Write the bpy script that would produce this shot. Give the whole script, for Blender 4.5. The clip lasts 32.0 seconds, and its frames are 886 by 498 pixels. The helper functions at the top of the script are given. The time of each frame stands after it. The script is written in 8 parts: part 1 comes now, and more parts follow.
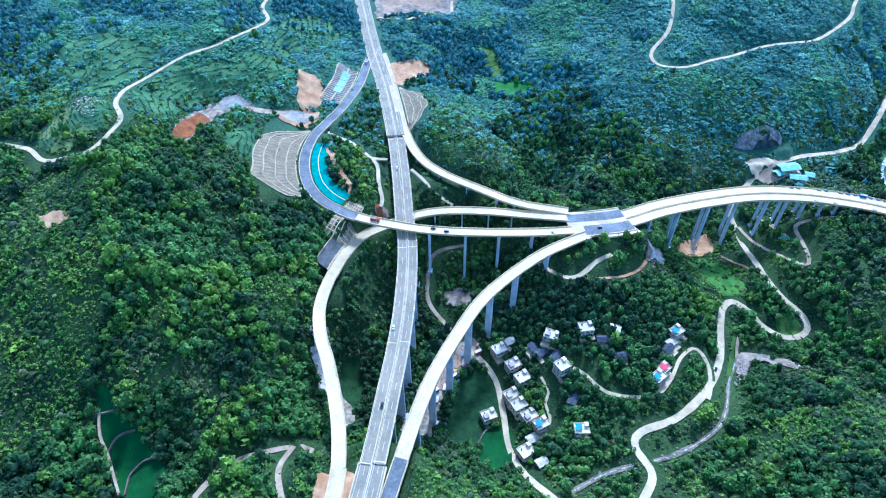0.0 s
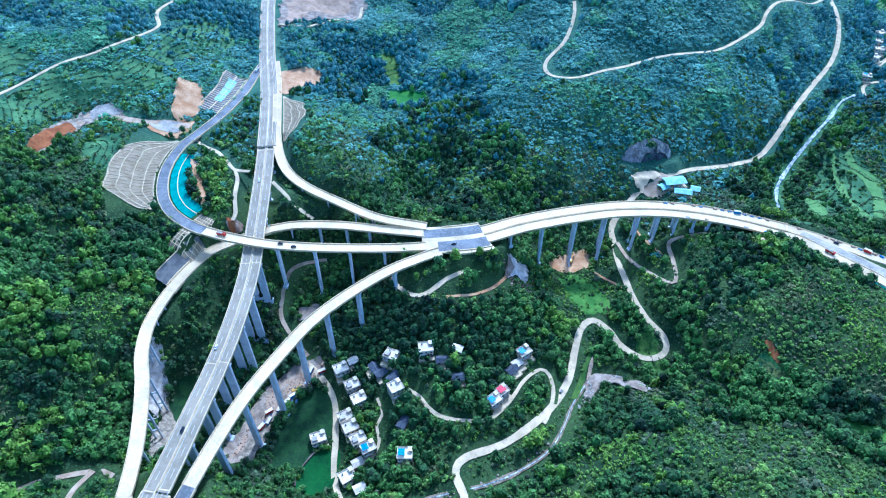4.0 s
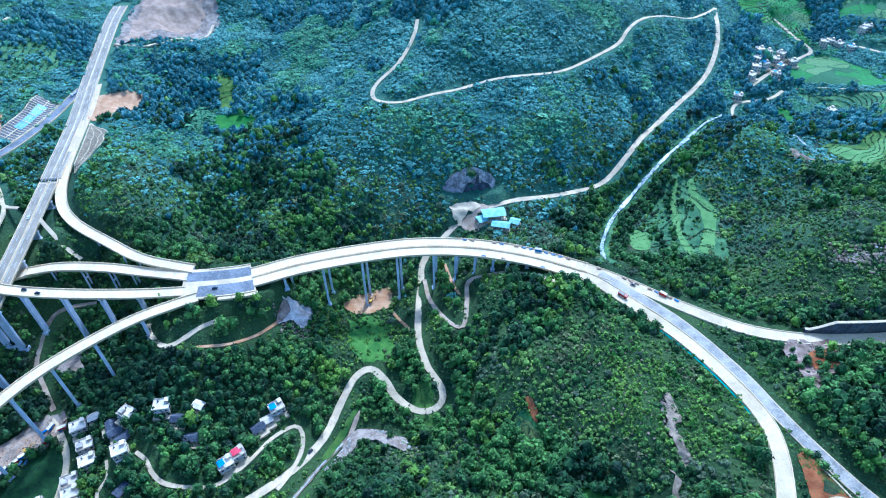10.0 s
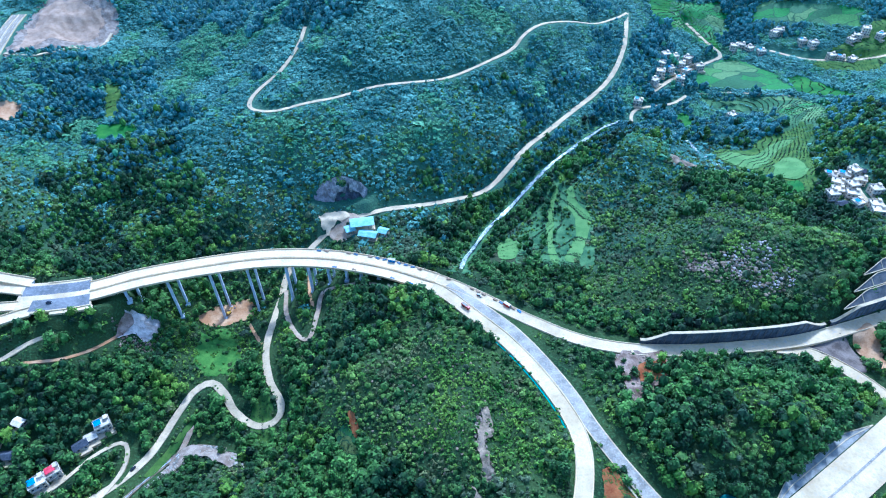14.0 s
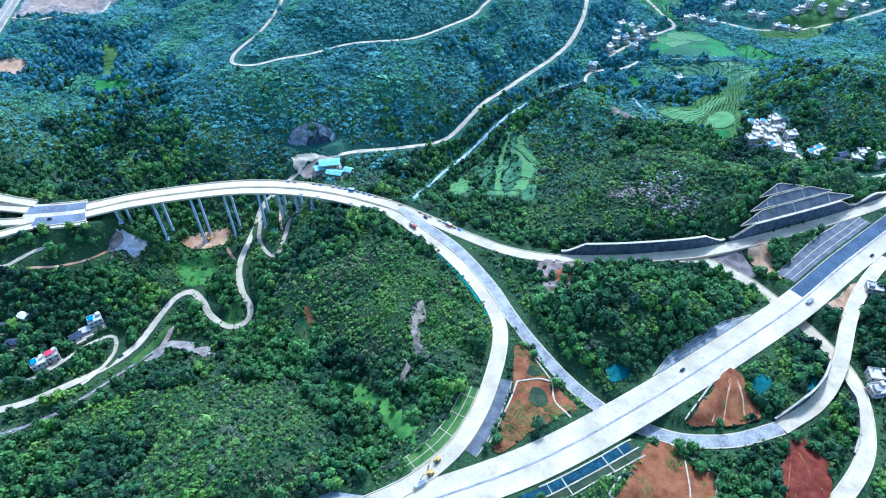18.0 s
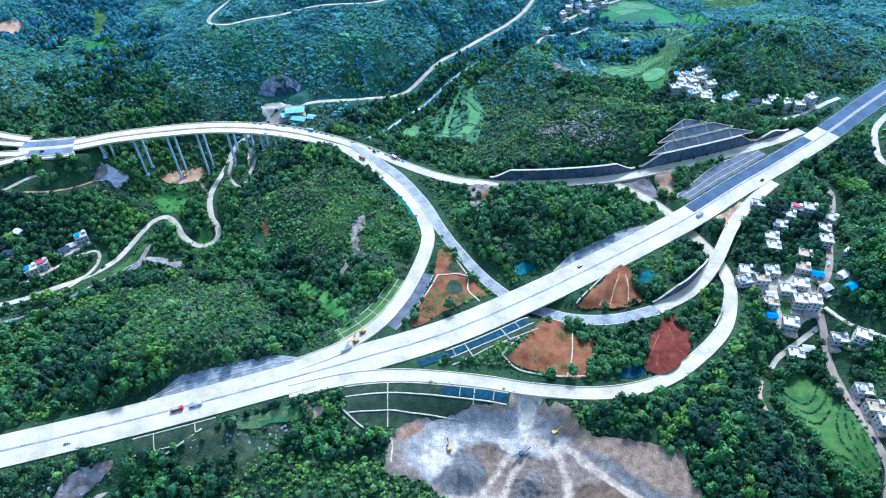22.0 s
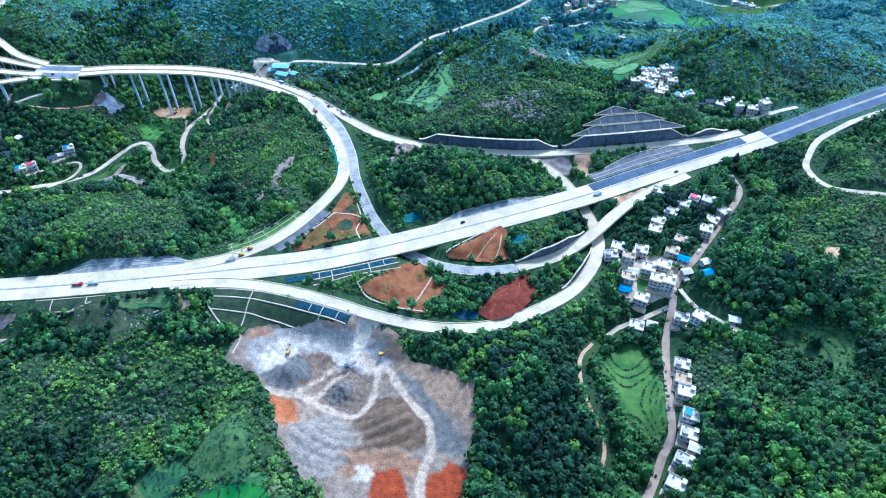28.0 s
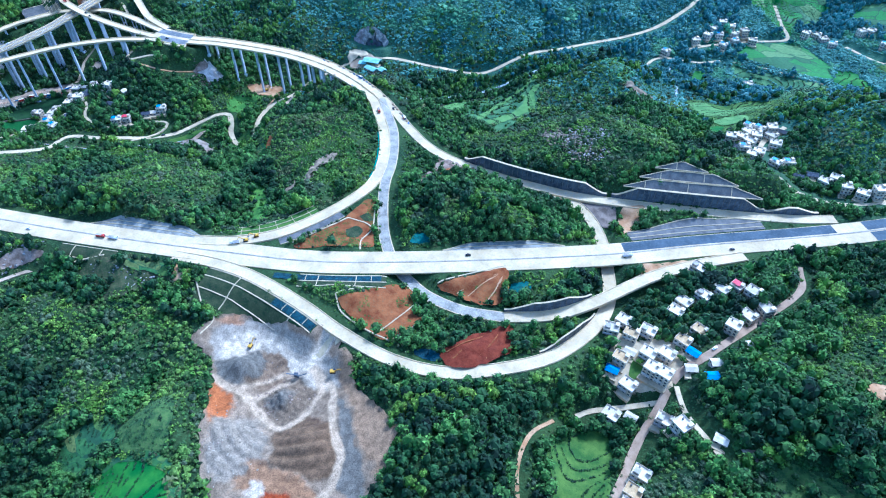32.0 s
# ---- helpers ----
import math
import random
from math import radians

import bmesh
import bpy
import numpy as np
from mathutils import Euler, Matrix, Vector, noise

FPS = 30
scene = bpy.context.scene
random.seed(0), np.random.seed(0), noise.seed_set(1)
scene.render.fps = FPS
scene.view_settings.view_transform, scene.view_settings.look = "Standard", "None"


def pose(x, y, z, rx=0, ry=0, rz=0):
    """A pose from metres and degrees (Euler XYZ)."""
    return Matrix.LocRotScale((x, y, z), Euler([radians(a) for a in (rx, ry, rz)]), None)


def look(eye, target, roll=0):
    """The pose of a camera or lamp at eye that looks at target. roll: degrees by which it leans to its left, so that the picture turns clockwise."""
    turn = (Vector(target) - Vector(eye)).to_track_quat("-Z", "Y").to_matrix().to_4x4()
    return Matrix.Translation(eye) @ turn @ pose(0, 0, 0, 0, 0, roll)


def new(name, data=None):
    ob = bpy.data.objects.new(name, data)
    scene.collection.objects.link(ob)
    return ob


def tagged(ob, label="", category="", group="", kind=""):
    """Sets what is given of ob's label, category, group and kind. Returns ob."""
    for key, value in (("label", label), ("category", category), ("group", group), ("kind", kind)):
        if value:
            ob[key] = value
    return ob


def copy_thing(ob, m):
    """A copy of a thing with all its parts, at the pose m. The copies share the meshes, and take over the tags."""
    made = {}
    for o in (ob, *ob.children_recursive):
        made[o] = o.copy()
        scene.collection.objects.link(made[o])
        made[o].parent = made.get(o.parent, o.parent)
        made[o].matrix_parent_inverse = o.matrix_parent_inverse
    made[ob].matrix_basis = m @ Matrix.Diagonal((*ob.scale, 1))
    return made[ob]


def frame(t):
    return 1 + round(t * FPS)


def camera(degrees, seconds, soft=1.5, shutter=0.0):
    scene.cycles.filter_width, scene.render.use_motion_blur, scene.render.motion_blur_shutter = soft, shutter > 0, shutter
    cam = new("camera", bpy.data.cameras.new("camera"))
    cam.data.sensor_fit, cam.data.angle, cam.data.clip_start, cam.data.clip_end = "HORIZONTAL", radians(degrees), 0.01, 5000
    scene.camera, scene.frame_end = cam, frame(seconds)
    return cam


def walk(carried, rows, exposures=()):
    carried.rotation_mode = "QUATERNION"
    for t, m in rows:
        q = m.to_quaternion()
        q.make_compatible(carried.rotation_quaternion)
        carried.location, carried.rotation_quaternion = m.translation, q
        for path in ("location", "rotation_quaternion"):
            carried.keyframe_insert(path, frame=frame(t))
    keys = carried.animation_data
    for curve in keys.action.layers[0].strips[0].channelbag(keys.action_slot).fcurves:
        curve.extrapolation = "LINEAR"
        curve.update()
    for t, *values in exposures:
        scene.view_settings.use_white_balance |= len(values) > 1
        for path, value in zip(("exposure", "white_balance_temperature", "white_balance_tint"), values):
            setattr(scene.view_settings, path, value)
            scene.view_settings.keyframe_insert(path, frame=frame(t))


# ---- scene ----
cam = camera(71.5, 32.0, soft=1.1)
METRES, EYE, TILT, LEAN, TURN = 1000.0, 420.0, -44.0, 0.0, 0.0
ROWS = [
    (0.0, 0.0, 0.0, 0.0, 0.0, 0.0, -0.0),
    (0.5, 0.0164, 0.0005, 0.0005, 0.14, 0.01, -0.14),
    (1.0, 0.0331, 0.0013, 0.0013, 0.17, 0.0, -0.14),
    (1.5, 0.0493, 0.0023, 0.0023, 0.14, -0.02, -0.18),
    (2.0, 0.0654, 0.0039, 0.0037, 0.15, 0.01, -0.28),
    (2.5, 0.0814, 0.0059, 0.0057, 0.17, 0.03, -0.34),
    (3.0, 0.0973, 0.0081, 0.0077, 0.19, 0.05, -0.39),
    (3.5, 0.1133, 0.0106, 0.0102, 0.22, 0.08, -0.43),
    (5.5, 0.1764, 0.023, 0.0233, 0.48, 0.14, -0.35),
    (6.0, 0.1922, 0.0266, 0.0263, 0.54, 0.18, -0.31),
    (6.5, 0.2081, 0.0297, 0.0295, 0.59, 0.17, -0.3),
    (7.0, 0.2237, 0.0324, 0.0322, 0.57, 0.18, -0.29),
    (7.5, 0.2405, 0.0349, 0.0346, 0.61, 0.16, -0.22),
    (8.0, 0.256, 0.0372, 0.0368, 0.5, 0.17, -0.27),
    (8.5, 0.2714, 0.0398, 0.0397, 0.43, 0.14, -0.29),
    (9.0, 0.2872, 0.043, 0.0424, 0.39, 0.17, -0.29),
    (9.5, 0.3029, 0.0463, 0.0457, 0.35, 0.17, -0.28),
    (10.0, 0.3186, 0.0498, 0.0489, 0.34, 0.18, -0.25),
    (10.5, 0.3343, 0.0533, 0.0524, 0.34, 0.17, -0.22),
    (11.0, 0.3501, 0.0565, 0.0553, 0.34, 0.19, -0.17),
    (11.5, 0.3662, 0.0591, 0.0578, 0.33, 0.18, -0.1),
    (12.0, 0.3819, 0.0612, 0.0599, 0.27, 0.21, -0.05),
    (12.5, 0.3982, 0.0624, 0.0611, 0.26, 0.24, 0.02),
    (13.0, 0.4144, 0.063, 0.0617, 0.21, 0.27, 0.08),
    (13.5, 0.4298, 0.0613, 0.06, 0.17, 0.4, 0.19),
    (14.0, 0.4432, 0.0567, 0.0556, 0.13, 0.45, 0.18),
    (14.5, 0.4538, 0.0501, 0.049, 0.11, 0.5, 0.08),
    (16.5, 0.4776, 0.0157, 0.0163, 0.29, 0.42, -0.16),
    (17.0, 0.4825, 0.0065, 0.0077, 0.37, 0.37, -0.16),
    (17.5, 0.4878, -0.0026, -0.0018, 0.5, 0.38, -0.13),
    (18.0, 0.4931, -0.012, -0.0104, 0.59, 0.33, -0.15),
    (18.5, 0.498, -0.0215, -0.0191, 0.64, 0.32, -0.21),
    (19.0, 0.5034, -0.0308, -0.028, 0.72, 0.28, -0.22),
    (19.5, 0.509, -0.0401, -0.0374, 0.76, 0.3, -0.22),
    (20.0, 0.5151, -0.0493, -0.0464, 0.86, 0.28, -0.23),
    (20.5, 0.5226, -0.0583, -0.0545, 0.92, 0.18, -0.25),
    (21.0, 0.5318, -0.0672, -0.0631, 0.92, 0.15, -0.26),
    (21.5, 0.5425, -0.0755, -0.0712, 0.93, 0.08, -0.23),
    (22.0, 0.5531, -0.0838, -0.0792, 0.91, 0.03, -0.2),
    (22.5, 0.5648, -0.092, -0.0868, 0.93, -0.04, -0.18),
    (23.0, 0.5762, -0.1003, -0.0949, 0.88, -0.07, -0.13),
    (23.5, 0.5877, -0.1084, -0.1027, 0.83, -0.09, -0.11),
    (24.0, 0.5996, -0.1163, -0.1101, 0.83, -0.22, -0.13),
    (24.5, 0.6131, -0.1216, -0.1153, 0.79, -0.29, -0.28),
    (25.0, 0.6278, -0.1244, -0.1178, 0.96, -0.29, -0.66),
    (25.5, 0.6433, -0.1257, -0.1191, 1.28, -0.28, -1.11),
    (27.5, 0.7061, -0.1221, -0.1157, 6.61, -0.44, -6.59),
    (28.0, 0.7218, -0.119, -0.1127, 8.3, -0.63, -8.14),
    (28.5, 0.7369, -0.115, -0.1088, 9.93, -0.86, -9.6),
    (29.0, 0.7517, -0.1103, -0.1043, 10.85, -0.99, -10.39),
    (29.5, 0.766, -0.105, -0.0991, 12.17, -1.25, -11.54),
    (30.0, 0.7798, -0.099, -0.0933, 13.99, -1.67, -13.13),
    (30.5, 0.7929, -0.0923, -0.0867, 16.1, -2.22, -14.95),
    (31.0, 0.8043, -0.0843, -0.079, 18.77, -3.07, -17.24),
    (31.5, 0.8129, -0.0748, -0.0698, 20.78, -3.72, -18.89),
    (32.0, 0.8196, -0.0644, -0.0598, 22.16, -4.18, -20.03),
]
walk(cam, [(t, pose(0, 0, EYE, TILT, LEAN, TURN) @ pose(METRES * x, METRES * y, METRES * z, 90 + pitch, roll, yaw)) for t, x, y, z, yaw, pitch, roll in ROWS],
     [(0.0, 0.95, 4085, 10), (32.0, 0.97, 4085, 10)])

# ---- light: thin high cloud, soft high sun from the north ----
SUN_HEIGHT, SUN_TURN = 48.0, 12.0
world = bpy.data.worlds.new("world")
scene.world = world
world.use_nodes = True
wn = world.node_tree.nodes
sky = wn.new("ShaderNodeTexSky")
sky.sky_type, sky.sun_disc = "NISHITA", False
sky.sun_elevation, sky.sun_rotation = radians(SUN_HEIGHT), radians(SUN_TURN)
sky.air_density, sky.dust_density, sky.ozone_density = 1.2, 1.5, 1.0
world.node_tree.links.new(sky.outputs[0], wn["Background"].inputs[0])
wn["Background"].inputs[1].default_value = 0.15
sun = new("sun", bpy.data.lights.new("sun", "SUN"))
sun.data.energy, sun.data.angle, sun.data.color = 2.5, radians(8), (1.0, 0.96, 0.90)
az = radians(SUN_TURN)
sun.matrix_world = look((0, 0, 900), (-900 * math.sin(az) * math.cos(radians(SUN_HEIGHT)), -900 * math.cos(az) * math.cos(radians(SUN_HEIGHT)), 900 - 900 * math.sin(radians(SUN_HEIGHT))))


# ---- materials ----
def material(name, low, high, size, rough=0.85, bump=0.0, fine=None, metal=0.0, spread=0.0, island=0.0, wear=None):
    """Two colours mixed by noise of a size in metres, finer noise on top; spread varies object by object, island leaf by leaf."""
    m = bpy.data.materials.new(name)
    m.use_nodes = True
    nt = m.node_tree
    n, l = nt.nodes, nt.links
    b = n["Principled BSDF"]
    b.inputs["Roughness"].default_value, b.inputs["Metallic"].default_value = rough, metal
    b.inputs["Specular IOR Level"].default_value = 0.25
    geo = n.new("ShaderNodeNewGeometry")
    big = n.new("ShaderNodeTexNoise")
    big.inputs["Scale"].default_value, big.inputs["Detail"].default_value, big.inputs["Roughness"].default_value = 1.0 / size, 5.0, 0.62
    l.new(geo.outputs["Position"], big.inputs["Vector"])
    ramp = n.new("ShaderNodeMapRange")
    ramp.inputs[1].default_value, ramp.inputs[2].default_value = 0.38, 0.62
    l.new(big.outputs[0], ramp.inputs[0])
    mix = n.new("ShaderNodeMix")
    mix.data_type = "RGBA"
    mix.inputs[6].default_value, mix.inputs[7].default_value = (*low, 1), (*high, 1)
    l.new(ramp.outputs[0], mix.inputs[0])
    colour = mix.outputs[2]
    small = n.new("ShaderNodeTexNoise")
    small.inputs["Scale"].default_value, small.inputs["Detail"].default_value = 1.0 / (fine or size / 9), 4.0
    l.new(geo.outputs["Position"], small.inputs["Vector"])
    if wear:
        colour_wear, amount = wear
        r2 = n.new("ShaderNodeMapRange")
        r2.inputs[1].default_value, r2.inputs[2].default_value, r2.inputs[4].default_value = 0.52, 0.7, amount
        l.new(small.outputs[0], r2.inputs[0])
        m2 = n.new("ShaderNodeMix")
        m2.data_type = "RGBA"
        m2.inputs[7].default_value = (*colour_wear, 1)
        l.new(r2.outputs[0], m2.inputs[0])
        l.new(colour, m2.inputs[6])
        colour = m2.outputs[2]
    hsv = n.new("ShaderNodeHueSaturation")
    l.new(colour, hsv.inputs["Color"])
    v = n.new("ShaderNodeMapRange")
    v.inputs[1].default_value, v.inputs[2].default_value, v.inputs[3].default_value, v.inputs[4].default_value = 0.25, 0.75, 0.82, 1.18
    l.new(small.outputs[0], v.inputs[0])
    value = v.outputs[0]
    if spread:
        info = n.new("ShaderNodeObjectInfo")
        s = n.new("ShaderNodeMapRange")
        s.inputs[3].default_value, s.inputs[4].default_value = 1 - spread, 1 + spread
        l.new(info.outputs["Random"], s.inputs[0])
        p = n.new("ShaderNodeMath")
        p.operation = "MULTIPLY"
        l.new(value, p.inputs[0]), l.new(s.outputs[0], p.inputs[1])
        value = p.outputs[0]
    if island:
        s = n.new("ShaderNodeMapRange")
        s.inputs[3].default_value, s.inputs[4].default_value = 1 - island, 1 + island
        l.new(geo.outputs["Random Per Island"], s.inputs[0])
        p = n.new("ShaderNodeMath")
        p.operation = "MULTIPLY"
        l.new(value, p.inputs[0]), l.new(s.outputs[0], p.inputs[1])
        value = p.outputs[0]
    l.new(value, hsv.inputs["Value"])
    l.new(hsv.outputs[0], b.inputs["Base Color"])
    if bump:
        bp = n.new("ShaderNodeBump")
        bp.inputs["Strength"].default_value, bp.inputs["Distance"].default_value = 0.6, bump
        l.new(small.outputs[0], bp.inputs["Height"])
        l.new(bp.outputs[0], b.inputs["Normal"])
    return m


M_GROUND = material("undergrowth", (0.013, 0.030, 0.007), (0.049, 0.077, 0.018), 40, 0.95, 1.2, fine=1.7, wear=((0.062, 0.115, 0.034), 0.85))
nt = M_GROUND.node_tree
g_in = nt.nodes["Principled BSDF"].inputs["Base Color"]
# tint added by y: paler grassy ground far off, distance haze painted in blue
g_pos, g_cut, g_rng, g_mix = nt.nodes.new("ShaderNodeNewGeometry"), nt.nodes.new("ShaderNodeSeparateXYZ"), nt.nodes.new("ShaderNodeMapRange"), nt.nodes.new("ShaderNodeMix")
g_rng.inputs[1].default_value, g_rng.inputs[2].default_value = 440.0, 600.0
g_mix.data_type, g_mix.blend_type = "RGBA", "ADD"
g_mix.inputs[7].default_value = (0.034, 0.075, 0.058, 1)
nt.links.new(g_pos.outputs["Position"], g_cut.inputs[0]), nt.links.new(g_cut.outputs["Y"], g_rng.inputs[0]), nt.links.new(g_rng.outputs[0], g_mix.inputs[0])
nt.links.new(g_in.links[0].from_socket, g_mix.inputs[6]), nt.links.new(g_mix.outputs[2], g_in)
M_WOOD = material("woodland_leaves", (0.017, 0.043, 0.011), (0.093, 0.180, 0.026), 60, 0.75, island=0.65, fine=7)
M_BRIGHT = material("young_leaves", (0.059, 0.131, 0.011), (0.154, 0.235, 0.018), 30, 0.75, island=0.55, fine=6)
M_SHRUB = material("scrub_leaves", (0.028, 0.069, 0.015), (0.144, 0.216, 0.031), 28, 0.8, island=0.7, fine=9)
# far plants: distance haze is put into these leaf colours, paler and bluer
M_FARWOOD = material("hazy_far_leaves", (0.044, 0.111, 0.098), (0.132, 0.253, 0.210), 70, 0.8, island=0.3, fine=12)
M_FARSCRUB = material("hazy_far_scrub", (0.076, 0.179, 0.130), (0.175, 0.327, 0.221), 60, 0.8, island=0.3, fine=12)
M_OLIVE = material("olive_scrub_leaves", (0.063, 0.077, 0.025), (0.150, 0.160, 0.052), 25, 0.85, island=0.5, fine=6)
M_GREYSCRUB = material("grey_scrub_leaves", (0.045, 0.066, 0.027), (0.113, 0.140, 0.058), 25, 0.85, island=0.5, fine=6)
M_BARK = material("bark", (0.06, 0.045, 0.03), (0.12, 0.09, 0.06), 1.0, 0.9)
M_CONCRETE = material("new_concrete", (0.618, 0.460, 0.237), (0.770, 0.580, 0.305), 14, 0.8, fine=1.6, wear=((0.46, 0.42, 0.35), 0.3))
M_PIER = material("pier_concrete", (0.48, 0.49, 0.49), (0.62, 0.625, 0.62), 7, 0.85, fine=1.2, wear=((0.36, 0.37, 0.37), 0.4))
M_ASPHALT = material("worn_asphalt", (0.252, 0.205, 0.127), (0.353, 0.280, 0.172), 18, 0.85, fine=2.0, wear=((0.18, 0.175, 0.165), 0.3))
M_NEWASPHALT = material("fresh_asphalt", (0.126, 0.126, 0.116), (0.215, 0.208, 0.190), 15, 0.8, fine=2.0, wear=((0.27, 0.26, 0.235), 0.4))
M_DARKASPHALT = material("dark_new_asphalt", (0.050, 0.066, 0.076), (0.086, 0.106, 0.118), 15, 0.8, fine=2.0, wear=((0.11, 0.125, 0.135), 0.3))
M_LINE = material("white_line_paint", (0.7, 0.7, 0.68), (0.82, 0.82, 0.8), 5, 0.6)
M_BASE = material("pale_road_base", (0.518, 0.380, 0.193), (0.718, 0.540, 0.283), 20, 0.9, fine=2.2, wear=((0.31, 0.28, 0.235), 0.55))
M_GRAVEL = material("grey_gravel", (0.233, 0.205, 0.151), (0.420, 0.355, 0.253), 9, 0.95, 0.15, fine=1.2, wear=((0.44, 0.43, 0.41), 0.5))
M_LANE = material("village_lane_concrete", (0.455, 0.340, 0.182), (0.668, 0.500, 0.270), 12, 0.9, fine=1.5, wear=((0.26, 0.235, 0.19), 0.45))
M_TRACK = material("dirt_track", (0.324, 0.221, 0.123), (0.518, 0.382, 0.238), 8, 0.95, 0.1, fine=1.0, wear=((0.2, 0.15, 0.095), 0.5))
M_RED = material("red_earth", (0.175, 0.046, 0.010), (0.310, 0.110, 0.029), 9, 0.95, 0.4, fine=1.4, wear=((0.14, 0.09, 0.035), 0.7))
M_SAND = material("pale_orange_earth", (0.389, 0.191, 0.072), (0.572, 0.353, 0.170), 10, 0.95, 0.3, fine=1.6, wear=((0.25, 0.13, 0.06), 0.7))
M_RUBBLE = material("quarry_rubble", (0.132, 0.084, 0.051), (0.391, 0.280, 0.191), 8, 0.95, 0.7, fine=1.5, wear=((0.16, 0.10, 0.06), 0.7))
M_BROWN = material("brown_spoil", (0.10, 0.074, 0.052), (0.225, 0.172, 0.125), 7, 0.95, 0.5, fine=1.2)
M_ROCK = material("limestone", (0.150, 0.140, 0.123), (0.450, 0.392, 0.314), 6, 0.9, 0.3, fine=1.0)
M_SCREE = material("weathered_scree", (0.120, 0.089, 0.051), (0.336, 0.242, 0.145), 5, 0.9, 0.3, fine=1.2, wear=((0.03, 0.06, 0.02), 0.8))
M_FIELD = material("bright_crop", (0.019, 0.109, 0.009), (0.065, 0.190, 0.014), 16, 0.85, fine=1.5, wear=((0.03, 0.08, 0.012), 0.4))
M_TERRACE = material("terrace_grass", (0.048, 0.109, 0.014), (0.118, 0.185, 0.024), 9, 0.9, 0.2, fine=1.4, wear=((0.022, 0.046, 0.012), 0.6))
M_PADDY = material("flooded_rice", (0.009, 0.030, 0.007), (0.026, 0.066, 0.012), 6, 0.9, fine=1.0, wear=((0.04, 0.07, 0.02), 0.5))
M_BANK = material("embankment_grass", (0.020, 0.040, 0.012), (0.055, 0.065, 0.022), 6, 0.95, 0.4, fine=1.1, wear=((0.085, 0.060, 0.036), 0.6))
M_SHOTCRETE = material("sprayed_concrete", (0.102, 0.096, 0.083), (0.194, 0.174, 0.143), 7, 0.9, 0.3, fine=1.0, wear=((0.10, 0.105, 0.11), 0.6))
M_DARKWALL = material("dark_retaining_concrete", (0.055, 0.062, 0.070), (0.13, 0.14, 0.15), 6, 0.85, 0.1, fine=0.9, wear=((0.25, 0.26, 0.27), 0.35))
M_NET = material("green_erosion_net", (0.010, 0.18, 0.13), (0.022, 0.28, 0.20), 5, 0.8, 0.1, fine=0.8)
M_NETBED = material("seeded_slope", (0.250, 0.180, 0.095), (0.350, 0.262, 0.150), 7, 0.95, 0.2, fine=1.2, wear=((0.13, 0.14, 0.06), 0.45))
M_TARP = material("blue_sheet", (0.02, 0.16, 0.36), (0.05, 0.26, 0.50), 3, 0.5)
M_TEAL = material("teal_roof_sheet", (0.26, 0.46, 0.40), (0.40, 0.60, 0.52), 4, 0.5)
M_WATER = material("shallow_stream", (0.05, 0.085, 0.075), (0.62, 0.64, 0.60), 3.5, 0.3, 0.1, fine=0.9)
M_PLASTER = material("white_house_plaster", (0.457, 0.400, 0.293), (0.673, 0.570, 0.403), 4, 0.85, fine=0.6, spread=0.25, wear=((0.26, 0.26, 0.25), 0.5))
M_ROOFTOP = material("pale_roof_concrete", (0.601, 0.500, 0.341), (0.841, 0.690, 0.466), 4, 0.9, fine=0.5, spread=0.2, wear=((0.32, 0.32, 0.31), 0.55))
M_TILE = material("dark_roof_tiles", (0.049, 0.055, 0.063), (0.103, 0.105, 0.113), 2, 0.8, 0.05, fine=0.3, spread=0.2)
M_RAWWALL = material("raw_brick_render", (0.352, 0.300, 0.235), (0.506, 0.440, 0.344), 3, 0.9, fine=0.5, spread=0.15)
M_GLASS = material("dark_window_glass", (0.02, 0.03, 0.04), (0.05, 0.07, 0.09), 2, 0.12)
M_REDROOF = material("red_sheet_roof", (0.50, 0.03, 0.05), (0.62, 0.06, 0.08), 3, 0.6)
M_STEEL = material("painted_machine_steel", (0.05, 0.10, 0.16), (0.10, 0.17, 0.24), 2, 0.5)
M_YELLOW = material("yellow_machine_paint", (0.55, 0.30, 0.02), (0.65, 0.38, 0.04), 2, 0.5)
M_CARWHITE = material("white_car_paint", (0.70, 0.70, 0.70), (0.78, 0.78, 0.78), 2, 0.25)
M_CARDARK = material("dark_car_paint", (0.015, 0.017, 0.02), (0.03, 0.033, 0.04), 2, 0.25)
M_CARRED = material("red_truck_paint", (0.40, 0.03, 0.02), (0.50, 0.05, 0.03), 2, 0.3)
M_RUBBER = material("tyre_rubber", (0.012, 0.012, 0.012), (0.02, 0.02, 0.02), 1, 0.9)
M_SHEET = material("dark_blue_sheet", (0.006, 0.022, 0.026), (0.020, 0.062, 0.072), 3.5, 0.9, fine=0.8, wear=((0.10, 0.17, 0.18), 0.25))
M_DARKROCK = material("painted_cave_shade", (0.035, 0.037, 0.042), (0.10, 0.10, 0.105), 5, 0.95, 0.3, fine=1.0)
M_TANROOF = material("ochre_roof_paint", (0.46, 0.30, 0.13), (0.60, 0.42, 0.20), 3, 0.9, fine=0.5, spread=0.1)
M_BLUEBOX = material("blue_container_paint", (0.03, 0.13, 0.32), (0.05, 0.19, 0.42), 2, 0.5, fine=0.4)
M_PLANK = material("formwork_boards", (0.24, 0.16, 0.09), (0.38, 0.27, 0.16), 2, 0.9, fine=0.4)
M_DITCH = material("weathered_ditch_concrete", (0.455, 0.350, 0.187), (0.656, 0.500, 0.272), 5, 0.9, fine=0.8, wear=((0.22, 0.22, 0.17), 0.5))
